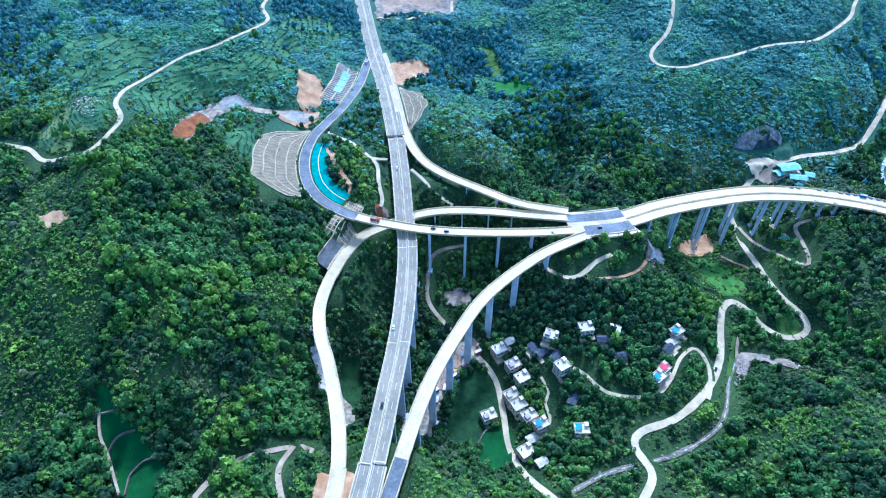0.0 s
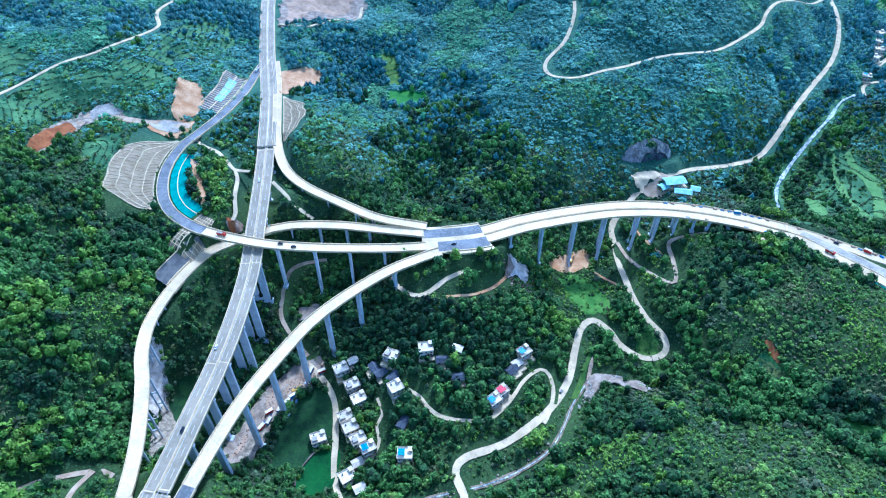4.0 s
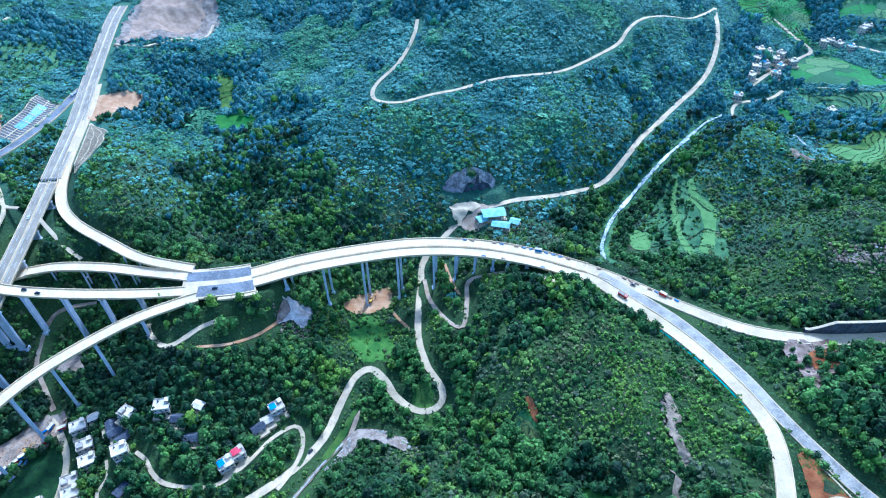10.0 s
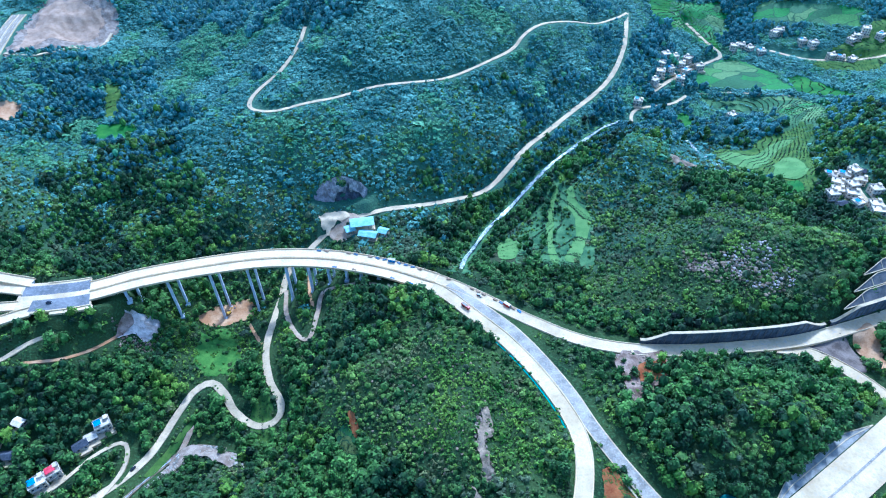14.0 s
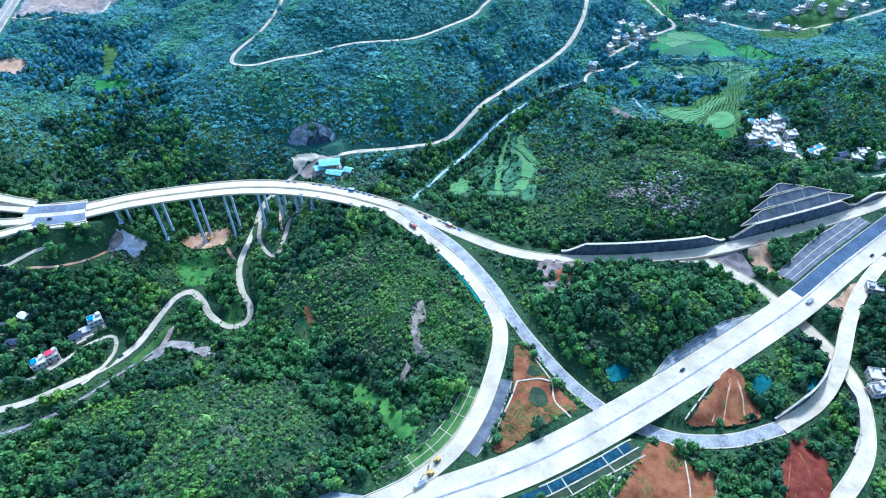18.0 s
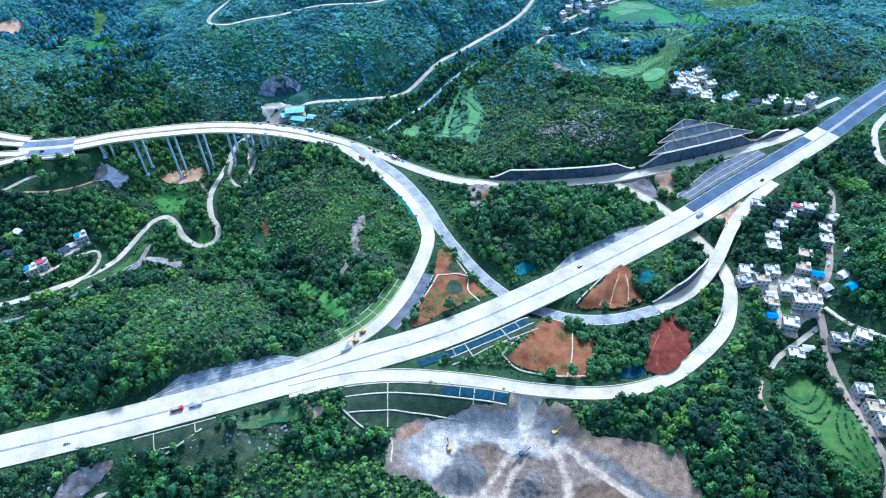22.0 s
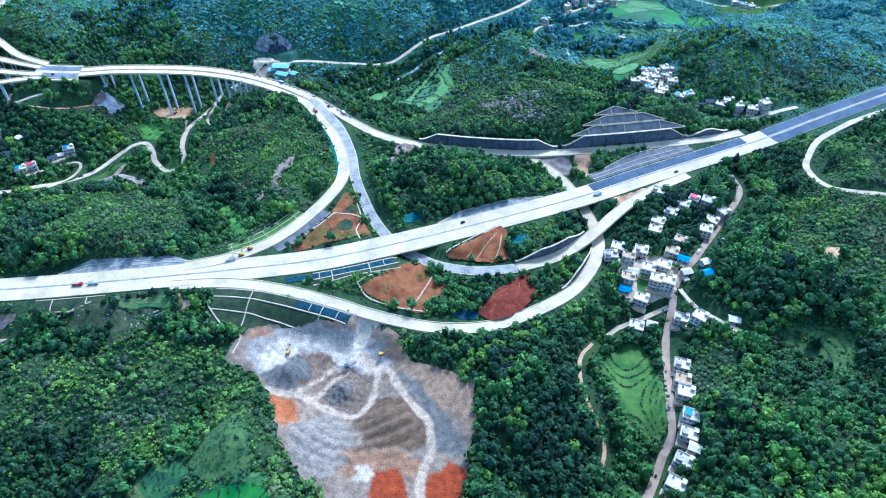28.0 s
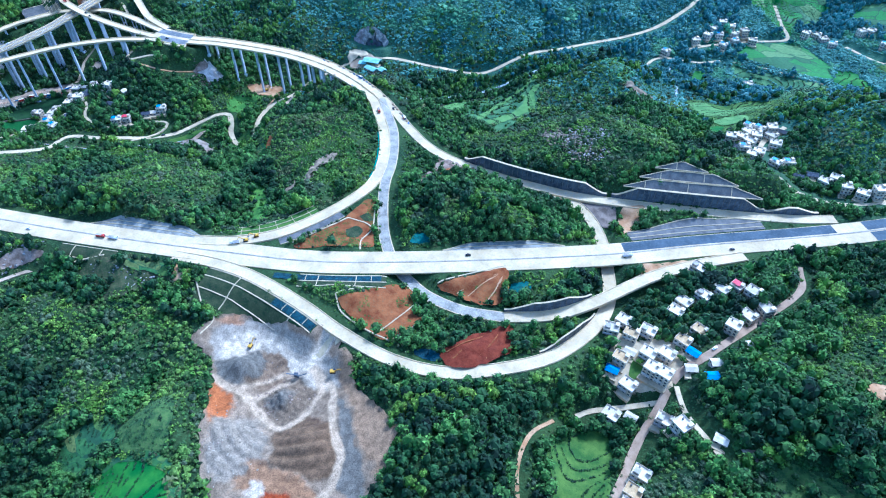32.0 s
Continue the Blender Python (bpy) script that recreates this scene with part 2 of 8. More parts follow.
M_DEEPRED = material("deep_red_earth", (0.120, 0.017, 0.005), (0.188, 0.036, 0.011), 6, 0.95, 0.4, fine=1.2, wear=((0.13, 0.045, 0.018), 0.6))
M_DARKWOOD = material("dark_green_leaves", (0.012, 0.028, 0.010), (0.040, 0.087, 0.018), 45, 0.75, island=0.65, fine=7)
M_TANSTONE = material("tan_cut_stone", (0.191, 0.135, 0.086), (0.382, 0.300, 0.206), 7, 0.95, 0.5, fine=1.3, wear=((0.11, 0.08, 0.06), 0.7))
M_SPOIL = material("pale_spoil_rock", (0.42, 0.335, 0.250), (0.76, 0.65, 0.51), 5, 0.95, 0.6, fine=1.0, wear=((0.32, 0.20, 0.14), 0.5))
M_PALESTONE = material("pale_broken_stone", (0.146, 0.115, 0.074), (0.443, 0.355, 0.232), 5, 0.95, 0.8, fine=0.9, wear=((0.13, 0.095, 0.068), 0.7))
# lighter far plants, their green paled and blued as haze would do
M_FARBRIGHT = material("hazy_light_far_leaves", (0.092, 0.222, 0.096), (0.172, 0.329, 0.136), 40, 0.8, island=0.3, fine=8)


def plots(name, colours, size):
    """Small plots of crops, each of one green, with darker banks between them."""
    m = bpy.data.materials.new(name)
    m.use_nodes = True
    n, l = m.node_tree.nodes, m.node_tree.links
    b = n["Principled BSDF"]
    b.inputs["Roughness"].default_value = 0.9
    geo = n.new("ShaderNodeNewGeometry")
    stretch_ = n.new("ShaderNodeMapping")
    stretch_.inputs["Scale"].default_value, stretch_.inputs["Rotation"].default_value = (0.36, 1.25, 1.2), (0, 0, 0.35)
    bend, shift = n.new("ShaderNodeTexNoise"), n.new("ShaderNodeVectorMath")
    bend.inputs["Scale"].default_value = 0.35 / size
    shift.operation = "MULTIPLY_ADD"
    shift.inputs[1].default_value = (2.6 * size,) * 3
    l.new(geo.outputs["Position"], bend.inputs["Vector"])
    l.new(bend.outputs["Color"], shift.inputs[0]), l.new(geo.outputs["Position"], shift.inputs[2])
    l.new(shift.outputs[0], stretch_.inputs[0])
    cell, edge = n.new("ShaderNodeTexVoronoi"), n.new("ShaderNodeTexVoronoi")
    edge.feature = "DISTANCE_TO_EDGE"
    for v in (cell, edge):
        v.inputs["Scale"].default_value = 1.0 / size
        l.new(stretch_.outputs[0], v.inputs["Vector"])
    ramp = n.new("ShaderNodeValToRGB")
    ramp.color_ramp.interpolation = "CONSTANT"
    while len(ramp.color_ramp.elements) < len(colours):
        ramp.color_ramp.elements.new(0.5)
    for i, c in enumerate(colours):
        ramp.color_ramp.elements[i].position, ramp.color_ramp.elements[i].color = i / len(colours), (*c, 1)
    sep = n.new("ShaderNodeSeparateColor")
    l.new(cell.outputs["Color"], sep.inputs[0]), l.new(sep.outputs[0], ramp.inputs[0])
    grain = n.new("ShaderNodeTexNoise")
    grain.inputs["Scale"].default_value, grain.inputs["Detail"].default_value = 0.5, 5.0
    l.new(geo.outputs["Position"], grain.inputs["Vector"])
    bank = n.new("ShaderNodeMapRange")
    bank.inputs[1].default_value, bank.inputs[2].default_value = 0.012, 0.04
    l.new(edge.outputs["Distance"], bank.inputs[0])
    mix = n.new("ShaderNodeMix")
    mix.data_type = "RGBA"
    mix.inputs[6].default_value = (0.030, 0.085, 0.024, 1)
    l.new(bank.outputs[0], mix.inputs[0]), l.new(ramp.outputs[0], mix.inputs[7])
    hsv = n.new("ShaderNodeHueSaturation")
    v = n.new("ShaderNodeMapRange")
    v.inputs[1].default_value, v.inputs[2].default_value, v.inputs[3].default_value, v.inputs[4].default_value = 0.3, 0.7, 0.7, 1.3
    l.new(grain.outputs[0], v.inputs[0]), l.new(v.outputs[0], hsv.inputs["Value"]), l.new(mix.outputs[2], hsv.inputs["Color"])
    l.new(hsv.outputs[0], b.inputs["Base Color"])
    return m


M_PLOTS = plots("valley_crop_plots", ((0.050, 0.180, 0.020), (0.095, 0.210, 0.035), (0.075, 0.155, 0.050), (0.045, 0.120, 0.030), (0.140, 0.230, 0.060), (0.055, 0.195, 0.022)), 17)
M_HILLPLOTS = plots("hillside_crop_plots", ((0.045, 0.115, 0.018), (0.100, 0.165, 0.022), (0.030, 0.080, 0.020), (0.130, 0.160, 0.030), (0.06, 0.14, 0.025)), 9)
M_PADDYBRIGHT = material("bright_wet_rice", (0.006, 0.045, 0.006), (0.016, 0.082, 0.009), 14, 0.9, fine=1.2, wear=((0.03, 0.075, 0.012), 0.5))
M_PALEWEED = material("pale_green_weed", (0.095, 0.190, 0.035), (0.150, 0.255, 0.055), 12, 0.8, fine=2.0, wear=((0.06, 0.12, 0.025), 0.4))
M_ROUGHGRASS = material("rough_brown_grass", (0.026, 0.048, 0.014), (0.080, 0.092, 0.030), 8, 0.95, 0.6, fine=1.3, wear=((0.14, 0.085, 0.05), 0.6))
M_HILLSCRUB = material("terraced_hillside_grass", (0.042, 0.100, 0.036), (0.120, 0.215, 0.070), 16, 0.95, 0.5, fine=1.6, wear=((0.030, 0.062, 0.026), 0.7))
M_PALEYELLOW = material("yellow_green_plots", (0.120, 0.175, 0.040), (0.235, 0.265, 0.080), 7, 0.95, 0.3, fine=1.2, wear=((0.06, 0.12, 0.03), 0.7))
M_PINKROCK = material("pinkish_limestone", (0.20, 0.165, 0.140), (0.46, 0.39, 0.34), 5, 0.9, 0.4, fine=0.9, wear=((0.11, 0.10, 0.085), 0.6))
M_STREET = material("dusty_street_concrete", (0.30, 0.195, 0.110), (0.44, 0.300, 0.180), 9, 0.9, fine=1.2, wear=((0.24, 0.165, 0.10), 0.4))
M_PALESHOT = material("pale_sprayed_concrete", (0.190, 0.179, 0.139), (0.360, 0.335, 0.260), 6, 0.9, 0.3, fine=1.0, wear=((0.10, 0.105, 0.11), 0.5))
M_TARPPALE = material("faded_blue_sheet", (0.15, 0.29, 0.37), (0.28, 0.43, 0.49), 3, 0.5, fine=0.7)
M_OLDNET = material("weathered_erosion_net", (0.012, 0.080, 0.066), (0.035, 0.150, 0.120), 4, 0.85, 0.2, fine=0.8, wear=((0.05, 0.06, 0.04), 0.6))
M_GULLY = material("lush_gully_grass", (0.055, 0.135, 0.016), (0.125, 0.235, 0.030), 8, 0.95, 0.5, fine=1.3, wear=((0.035, 0.085, 0.014), 0.6))
M_CORN = material("corn_rows", (0.036, 0.078, 0.018), (0.105, 0.165, 0.032), 5, 0.9, 0.5, fine=1.0, wear=((0.11, 0.095, 0.04), 0.5))


def mixed_ground(name):
    """Broken stone whose kinds blend into one another: the kind's own colour comes with the mesh, grain and relief from noise."""
    m = bpy.data.materials.new(name)
    m.use_nodes = True
    n, l = m.node_tree.nodes, m.node_tree.links
    b = n["Principled BSDF"]
    b.inputs["Roughness"].default_value, b.inputs["Specular IOR Level"].default_value = 0.95, 0.2
    kind_ = n.new("ShaderNodeVertexColor")
    kind_.layer_name = "stone"
    geo = n.new("ShaderNodeNewGeometry")
    grain, lumps = n.new("ShaderNodeTexNoise"), n.new("ShaderNodeTexNoise")
    grain.inputs["Scale"].default_value, grain.inputs["Detail"].default_value = 1.1, 6.0
    lumps.inputs["Scale"].default_value, lumps.inputs["Detail"].default_value = 0.22, 5.0
    for t_ in (grain, lumps):
        l.new(geo.outputs["Position"], t_.inputs["Vector"])
    a, c, p = n.new("ShaderNodeMapRange"), n.new("ShaderNodeMapRange"), n.new("ShaderNodeMath")
    a.inputs[1].default_value, a.inputs[2].default_value, a.inputs[3].default_value, a.inputs[4].default_value = 0.3, 0.7, 0.66, 1.34
    c.inputs[1].default_value, c.inputs[2].default_value, c.inputs[3].default_value, c.inputs[4].default_value = 0.35, 0.65, 0.74, 1.26
    l.new(grain.outputs[0], a.inputs[0]), l.new(lumps.outputs[0], c.inputs[0])
    p.operation = "MULTIPLY"
    l.new(a.outputs[0], p.inputs[0]), l.new(c.outputs[0], p.inputs[1])
    hsv = n.new("ShaderNodeHueSaturation")
    l.new(kind_.outputs["Color"], hsv.inputs["Color"]), l.new(p.outputs[0], hsv.inputs["Value"])
    l.new(hsv.outputs[0], b.inputs["Base Color"])
    bp = n.new("ShaderNodeBump")
    bp.inputs["Strength"].default_value, bp.inputs["Distance"].default_value = 0.8, 0.6
    l.new(grain.outputs[0], bp.inputs["Height"]), l.new(bp.outputs[0], b.inputs["Normal"])
    return m


M_QUARRY = mixed_ground("quarry_stone")


# ---- the lie of the land ----
# terrain begin
HILLS_WEST = [  # x, y, spread, height
    (-500, 300, 80, 18.8), (-350, 800, 280, 62.8), (-300, 400, 80, 31.2), (-300, 1000, 55, 31.6),
    (-250, 200, 55, -22.4), (-250, 650, 80, 18.2), (-200, 300, 55, 44.3), (-150, 400, 55, 14.5),
    (-100, 250, 55, -21.3), (-100, 550, 55, -6.8), (-50, 200, 55, -9.8), (-50, 50, 80, 13.3),
    (0, 300, 55, -17.5), (0, 950, 55, 40.4), (0, 400, 55, -38.0), (0, 550, 55, 24.5),
    (50, 750, 120, -29.7), (50, 250, 55, -21.8), (100, 200, 55, -17.7), (100, 650, 55, -10.9),
]
HILLS_MIDDLE = [  # x, y, spread, height
    (150, 400, 55, 23.4), (150, 500, 55, -10.8), (200, 300, 120, -27.6), (200, 600, 55, 23.0),
    (250, 450, 55, -28.4), (250, 950, 55, 24.6), (250, 300, 55, -24.3), (250, 150, 55, -11.5),
    (300, 350, 55, -22.4), (300, 500, 55, -24.4), (300, 650, 55, 19.8), (350, 800, 120, 92.0),
    (350, 150, 55, 36.1), (350, 400, 55, 13.0), (350, 250, 55, -14.4), (400, 600, 55, 14.1),
    (450, 550, 80, -43.5), (450, -50, 80, -27.1),
]
HILLS_EAST = [  # x, y, spread, height
    (500, 350, 80, 16.3), (550, 1000, 120, 37.8), (550, 200, 80, 9.7), (550, 500, 55, -15.6),
    (550, 0, 55, 10.0), (550, 850, 80, 27.7), (600, 100, 55, -27.7), (600, 650, 55, -10.1),
    (650, 800, 55, -18.4), (700, 450, 55, 15.3), (700, 50, 55, 8.7), (750, 700, 120, -43.5),
    (750, 850, 55, -11.4), (750, 1000, 80, 11.5), (800, 150, 55, -30.9), (800, 450, 55, 20.7),
    (850, 300, 55, -9.7), (900, -50, 120, 13.0), (900, 150, 55, 12.1), (950, 600, 55, 30.5),
    (950, 850, 80, -34.4), (950, 450, 80, -10.8), (1050, 1050, 55, 38.7), (1150, 550, 80, 28.2),
    (1200, 850, 120, 9.0), (1250, 150, 280, 39.7),
]

FOLDS_WEST = [  # x, y, spread, height
    (-370, 520, 32, 5.2), (-320, 420, 32, -5.8), (-320, 495, 32, 19.4), (-295, 320, 32, 7.5),
    (-270, 395, 32, 24.1), (-245, 545, 32, -11.5), (-220, 320, 32, -8.6), (-195, 245, 45, 7.4),
    (-170, 345, 32, -20.4), (-145, 420, 32, -14.7), (-145, 920, 65, -3.6), (-120, 670, 45, -4.1),
    (-95, 45, 65, -7.7), (-70, 420, 32, 9.1), (-45, 545, 32, -7.1), (-45, 720, 32, 12.8),
    (-45, 770, 32, 9.5), (-20, 170, 32, 19.6), (-20, 445, 45, 25.2), (30, 120, 32, 4.3),
    (30, 270, 32, -3.0), (30, 395, 32, -12.3), (30, 595, 32, -5.0), (55, 470, 32, 7.7),
    (55, 570, 32, -13.8), (55, 795, 65, 15.9), (105, 370, 32, 6.4), (105, 495, 32, -22.3),
    (105, 545, 32, -21.3), (130, 420, 32, 11.0),
]
FOLDS_MIDDLE = [  # x, y, spread, height
    (130, 695, 32, 9.0), (130, 770, 32, 4.8), (155, 820, 32, 11.8), (155, 920, 45, 4.5),
    (180, 220, 45, -2.5), (180, 395, 32, -8.9), (180, 595, 32, -12.4), (205, 45, 65, 5.4),
    (230, 345, 32, 7.9), (230, 545, 45, 4.3), (230, 670, 65, -12.4), (255, 245, 65, 4.1),
    (280, 220, 32, 8.3), (280, 745, 32, -6.5), (330, 395, 32, -6.9), (330, 670, 32, -15.8),
    (355, 70, 32, -8.3), (355, 120, 45, -4.5), (355, 320, 32, 6.8), (380, 20, 65, -5.1),
    (405, -80, 32, -6.1), (405, 295, 32, 4.5), (430, 345, 32, -3.4), (430, 645, 32, 11.4),
    (455, 195, 65, -21.6), (455, 445, 32, 13.7), (480, -55, 32, -16.1), (480, 120, 32, 10.4),
    (480, 695, 100, -8.2), (505, 195, 32, 11.1),
]
FOLDS_EAST = [  # x, y, spread, height
    (505, 595, 32, -19.0), (530, 370, 65, -16.3), (530, 495, 32, 5.0), (530, 695, 32, -10.7),
    (555, -80, 32, -7.0), (555, 770, 32, -6.0), (580, 145, 32, 24.9), (580, 220, 32, -9.9),
    (580, 895, 65, -3.6), (605, 445, 32, -8.9), (605, 645, 32, 4.6), (605, 720, 45, -15.4),
    (630, 520, 32, -14.5), (655, -5, 32, 8.9), (655, 295, 32, 26.8), (655, 645, 32, 29.7),
    (680, 20, 32, -12.5), (680, 195, 32, -7.3), (680, 320, 32, -9.9), (680, 420, 32, 3.5),
    (680, 470, 32, 11.0), (705, 120, 45, 18.0), (705, 570, 32, 5.5), (705, 820, 32, 6.7),
    (755, -55, 65, -6.5), (755, 45, 32, 3.4), (755, 370, 32, -22.3), (755, 420, 32, 8.6),
    (755, 870, 32, 10.1), (780, 195, 32, 11.4),
]
FOLDS_FAR_EAST = [  # x, y, spread, height
    (780, 495, 32, -16.7), (780, 945, 32, 6.9), (780, 995, 100, -30.1), (780, 1020, 32, 13.2),
    (805, 45, 32, -32.7), (830, 145, 32, -6.7), (830, 470, 32, 6.4), (830, 570, 32, 7.8),
    (830, 770, 32, -13.5), (855, -30, 32, -6.3), (855, 320, 32, 5.1), (855, 395, 32, -10.7),
    (855, 720, 32, 6.6), (880, 70, 32, 7.5), (880, 970, 32, -7.8), (905, 220, 32, 13.4),
    (905, 495, 32, -4.9), (905, 645, 45, 19.1), (930, 145, 32, -26.8), (930, 295, 32, -5.2),
    (930, 570, 32, 3.7), (980, 95, 45, 9.9), (980, 745, 45, 5.0), (1005, 370, 45, 4.1),
    (1005, 570, 32, -18.1), (1005, 670, 32, 15.7), (1030, 220, 45, 6.2), (1080, 620, 32, 8.9),
    (1105, 570, 65, -34.5), (1155, 670, 32, -9.0),
]

HOLLOWS_LANE = [(342, 567, 13, 9.0), (320, 317, 15, -12.0), (302, 324, 13, -4.0), (300, 392, 20, 5.0), (262, 362, 14, 5.0), (284, 306, 12, -3.0)]
HOLLOWS = [(248, 429, 24, -8.0), (216, 421, 20, -6.0), (282, 438, 18, -3.0), (548, 8, 15, 9.0), (508, 22, 18, -7.0), (470, -2, 22, 6.0), (440, 20, 16, -6.0), (400, 20, 20, 5.0), (18, 298, 24, -4.5), (4, 271, 24, -3.4), (-9, 241, 24, -6.5), (-19, 216, 24, -12.8), (39, 257, 24, 1.3), (38, 216, 24, -12.9), (43, 318, 24, 1.1), (-29, 355, 24, -11.3), (-30, 318, 24, -15.6), (-32, 273, 24, -4.2), (-86, 276, 24, -26.9), (-74, 246, 24, -8.6), (-94, 308, 24, -22.8), (110, 280, 24, 7.5), (61, 349, 24, -13.1), (150, 300, 24, -1.1), (-40, 395, 24, 2.3), (-130, 260, 24, 3.8), (-120, 310, 24, 13.2), (90, 340, 24, 4.7), (80, 300, 24, -1.7), (-55, 200, 24, 4.0)]


def lattice_noise(x, y, size, seed):
    """Smooth value noise between -1 and 1, of a size in metres."""
    u, v = np.asarray(x, float) / size + 1000.0, np.asarray(y, float) / size + 1000.0
    i, j = np.floor(u), np.floor(v)
    f, g = u - i, v - j
    f, g = f * f * (3 - 2 * f), g * g * (3 - 2 * g)

    def corner(a, b):
        s = np.sin(a * 127.1 + b * 311.7 + seed * 74.7) * 43758.5453
        return 2 * (s - np.floor(s)) - 1

    return (corner(i, j) * (1 - f) + corner(i + 1, j) * f) * (1 - g) + (corner(i, j + 1) * (1 - f) + corner(i + 1, j + 1) * f) * g


def natural(x, y):
    """Height of the hills before anything was built."""
    x, y = np.asarray(x, float), np.asarray(y, float)
    z = np.full(np.broadcast(x, y).shape, 50.0)
    for hx, hy, r, h in HILLS_WEST + HILLS_MIDDLE + HILLS_EAST + FOLDS_WEST + FOLDS_MIDDLE + FOLDS_EAST + FOLDS_FAR_EAST + HOLLOWS_LANE + HOLLOWS:
        z = z + h * np.exp(-((x - hx) ** 2 + (y - hy) ** 2) / (2.0 * r * r))
    z = z + 2.2 * lattice_noise(x, y, 46, 3) + 1.0 * lattice_noise(x, y, 19, 5)
    return z


def rugged(x, y):
    """Gullies and spurs on the open hills, and the rolling country beyond."""
    ridge = 1 - np.abs(lattice_noise(x, y, 95, 61)) * 2 + 0.5 * (1 - np.abs(lattice_noise(x + 40, y, 47, 62)) * 2)
    calm = np.ones(x.shape)
    for cx, cy, r in ((95, 275, 130), (845, 190, 140), (610, 50, 90), (130, 400, 60), (800, 800, 120), (880, 520, 90), (650, 180, 120), (545, 350, 70), (-335, 425, 80), (-330, 490, 70), (470, 440, 60), (530, 540, 80), (-100, 500, 80)):
        calm = np.minimum(calm, np.clip(np.hypot(x - cx, y - cy) / r - 0.55, 0.12, 1))
    away = np.clip((np.hypot((x - 330) / 1.35, y - 470) - 720) / 500, 0, 1)
    return (5.6 * ridge + 1.5 * (1 - np.abs(lattice_noise(x, y + 20, 25, 63)) * 2)) * calm + away * (50 + 75 * lattice_noise(x, y, 420, 8) + 30 * lattice_noise(x, y, 170, 9))


def smooth_line(points, step=4.0):
    """A Catmull-Rom curve through the points, in even steps."""
    p = np.array(points, float)
    p = np.vstack([2 * p[0] - p[1], p, 2 * p[-1] - p[-2]])
    out = []
    for a, b, c, d in zip(p[:-3], p[1:-2], p[2:-1], p[3:]):
        k = max(2, int(np.linalg.norm((c - b)[:2]) / step))
        t = np.linspace(0, 1, k, endpoint=False)[:, None]
        out.append(0.5 * (2 * b + (c - a) * t + (2 * a - 5 * b + 4 * c - d) * t ** 2 + (3 * b - a - 3 * c + d) * t ** 3))
    return np.vstack(out + [p[-2:-1]])


def on_ground(points, step=4.0, rise=0.0, calm=9):
    """A lane over the natural ground, with its humps evened out."""
    line = smooth_line(points, step)
    z = natural(line[:, 0], line[:, 1]) + rise
    k = min(calm, len(z) // 2 * 2 - 1)
    pad = np.concatenate([np.full(k // 2, z[0]), z, np.full(k // 2, z[-1])])
    z = np.convolve(pad, np.ones(k) / k, mode="valid")
    return np.column_stack([line[:, :2], z])


# centre lines of all roads: x, y, z for built ones, x, y for lanes that follow the ground
MAIN_LINE = smooth_line([(-116, 880, 88), (-109, 828, 86), (-86, 710, 79), (-65, 619, 76), (-50, 539, 75), (-40, 467, 71), (-34, 409, 66), (-30, 376, 64), (-29, 346, 61), (-30, 306, 59), (-33, 269, 58), (-37, 236, 58), (-41, 202, 58), (-46, 168, 58), (-54, 120, 57), (-62, 70, 57)])
RAMP_A = smooth_line([(-83, 700, 78), (-89, 660, 77), (-93, 619, 77), (-104, 576, 77), (-117, 541, 78), (-128, 513, 78), (-131, 479, 77), (-124, 447, 75), (-110, 424, 74), (-90, 408, 73), (-70, 399, 72), (-45, 392, 71), (-12, 388, 68), (32, 388, 65), (81, 391, 62.5), (112, 394, 62)])
RAMP_L = smooth_line([(-25, 418, 58.5), (-42, 411, 57), (-57, 403, 56), (-71, 392, 56), (-83, 372, 55), (-91, 347, 55), (-96, 316, 54), (-92, 288, 54), (-83, 263, 53), (-75, 236, 52), (-69, 210, 52), (-66, 183, 51), (-67, 164, 51), (-71, 130, 51), (-76, 70, 52)])
RAMP_B = smooth_line([(-25, 418, 58.5), (-2, 423, 59), (34, 422, 60), (74, 416, 61), (112, 410, 62)])
RAMP_C = smooth_line([(125, 388, 62), (112, 382, 62), (83, 365, 62), (53, 340, 61), (29, 314, 60), (11, 284, 59), (-6, 250, 58), (-17, 220, 56.5), (-25, 192, 55.5), (-31, 170, 55), (-41, 130, 55.5), (-50, 80, 56)])
RAMP_D = smooth_line([(-72, 690, 78), (-61, 645, 76), (-49, 583, 76), (-39, 532, 74), (-24, 491, 72), (-2, 466, 70), (34, 445, 67), (69, 428, 64), (112, 419, 62)])
VIADUCT = smooth_line([(108, 401, 62), (135, 404, 62), (162, 410, 61.5), (197, 426, 60), (243, 442, 57), (291, 454, 54), (341, 456, 51.5), (390, 447, 50), (435, 429, 50)])
V_NORTH = smooth_line([(390, 452.5, 50), (435, 434.5, 50), (465, 418, 50), (506, 390, 51), (545, 368, 52), (584, 358, 53), (625, 357, 53), (667, 360, 53), (709, 365, 54), (755, 378, 54.5), (800, 393, 55), (838, 406, 56), (870, 419, 56), (896, 431, 56), (922, 446, 56)])
V_SOUTH = smooth_line([(390, 441.5, 50), (435, 423, 50), (462, 398, 50.5), (487, 371, 51), (506, 344, 52.5), (521, 316, 54), (530, 290, 56), (531, 268, 57), (525, 240, 57), (513, 207, 57), (496, 180, 56.5), (470, 158, 56), (440, 143, 55.5)])
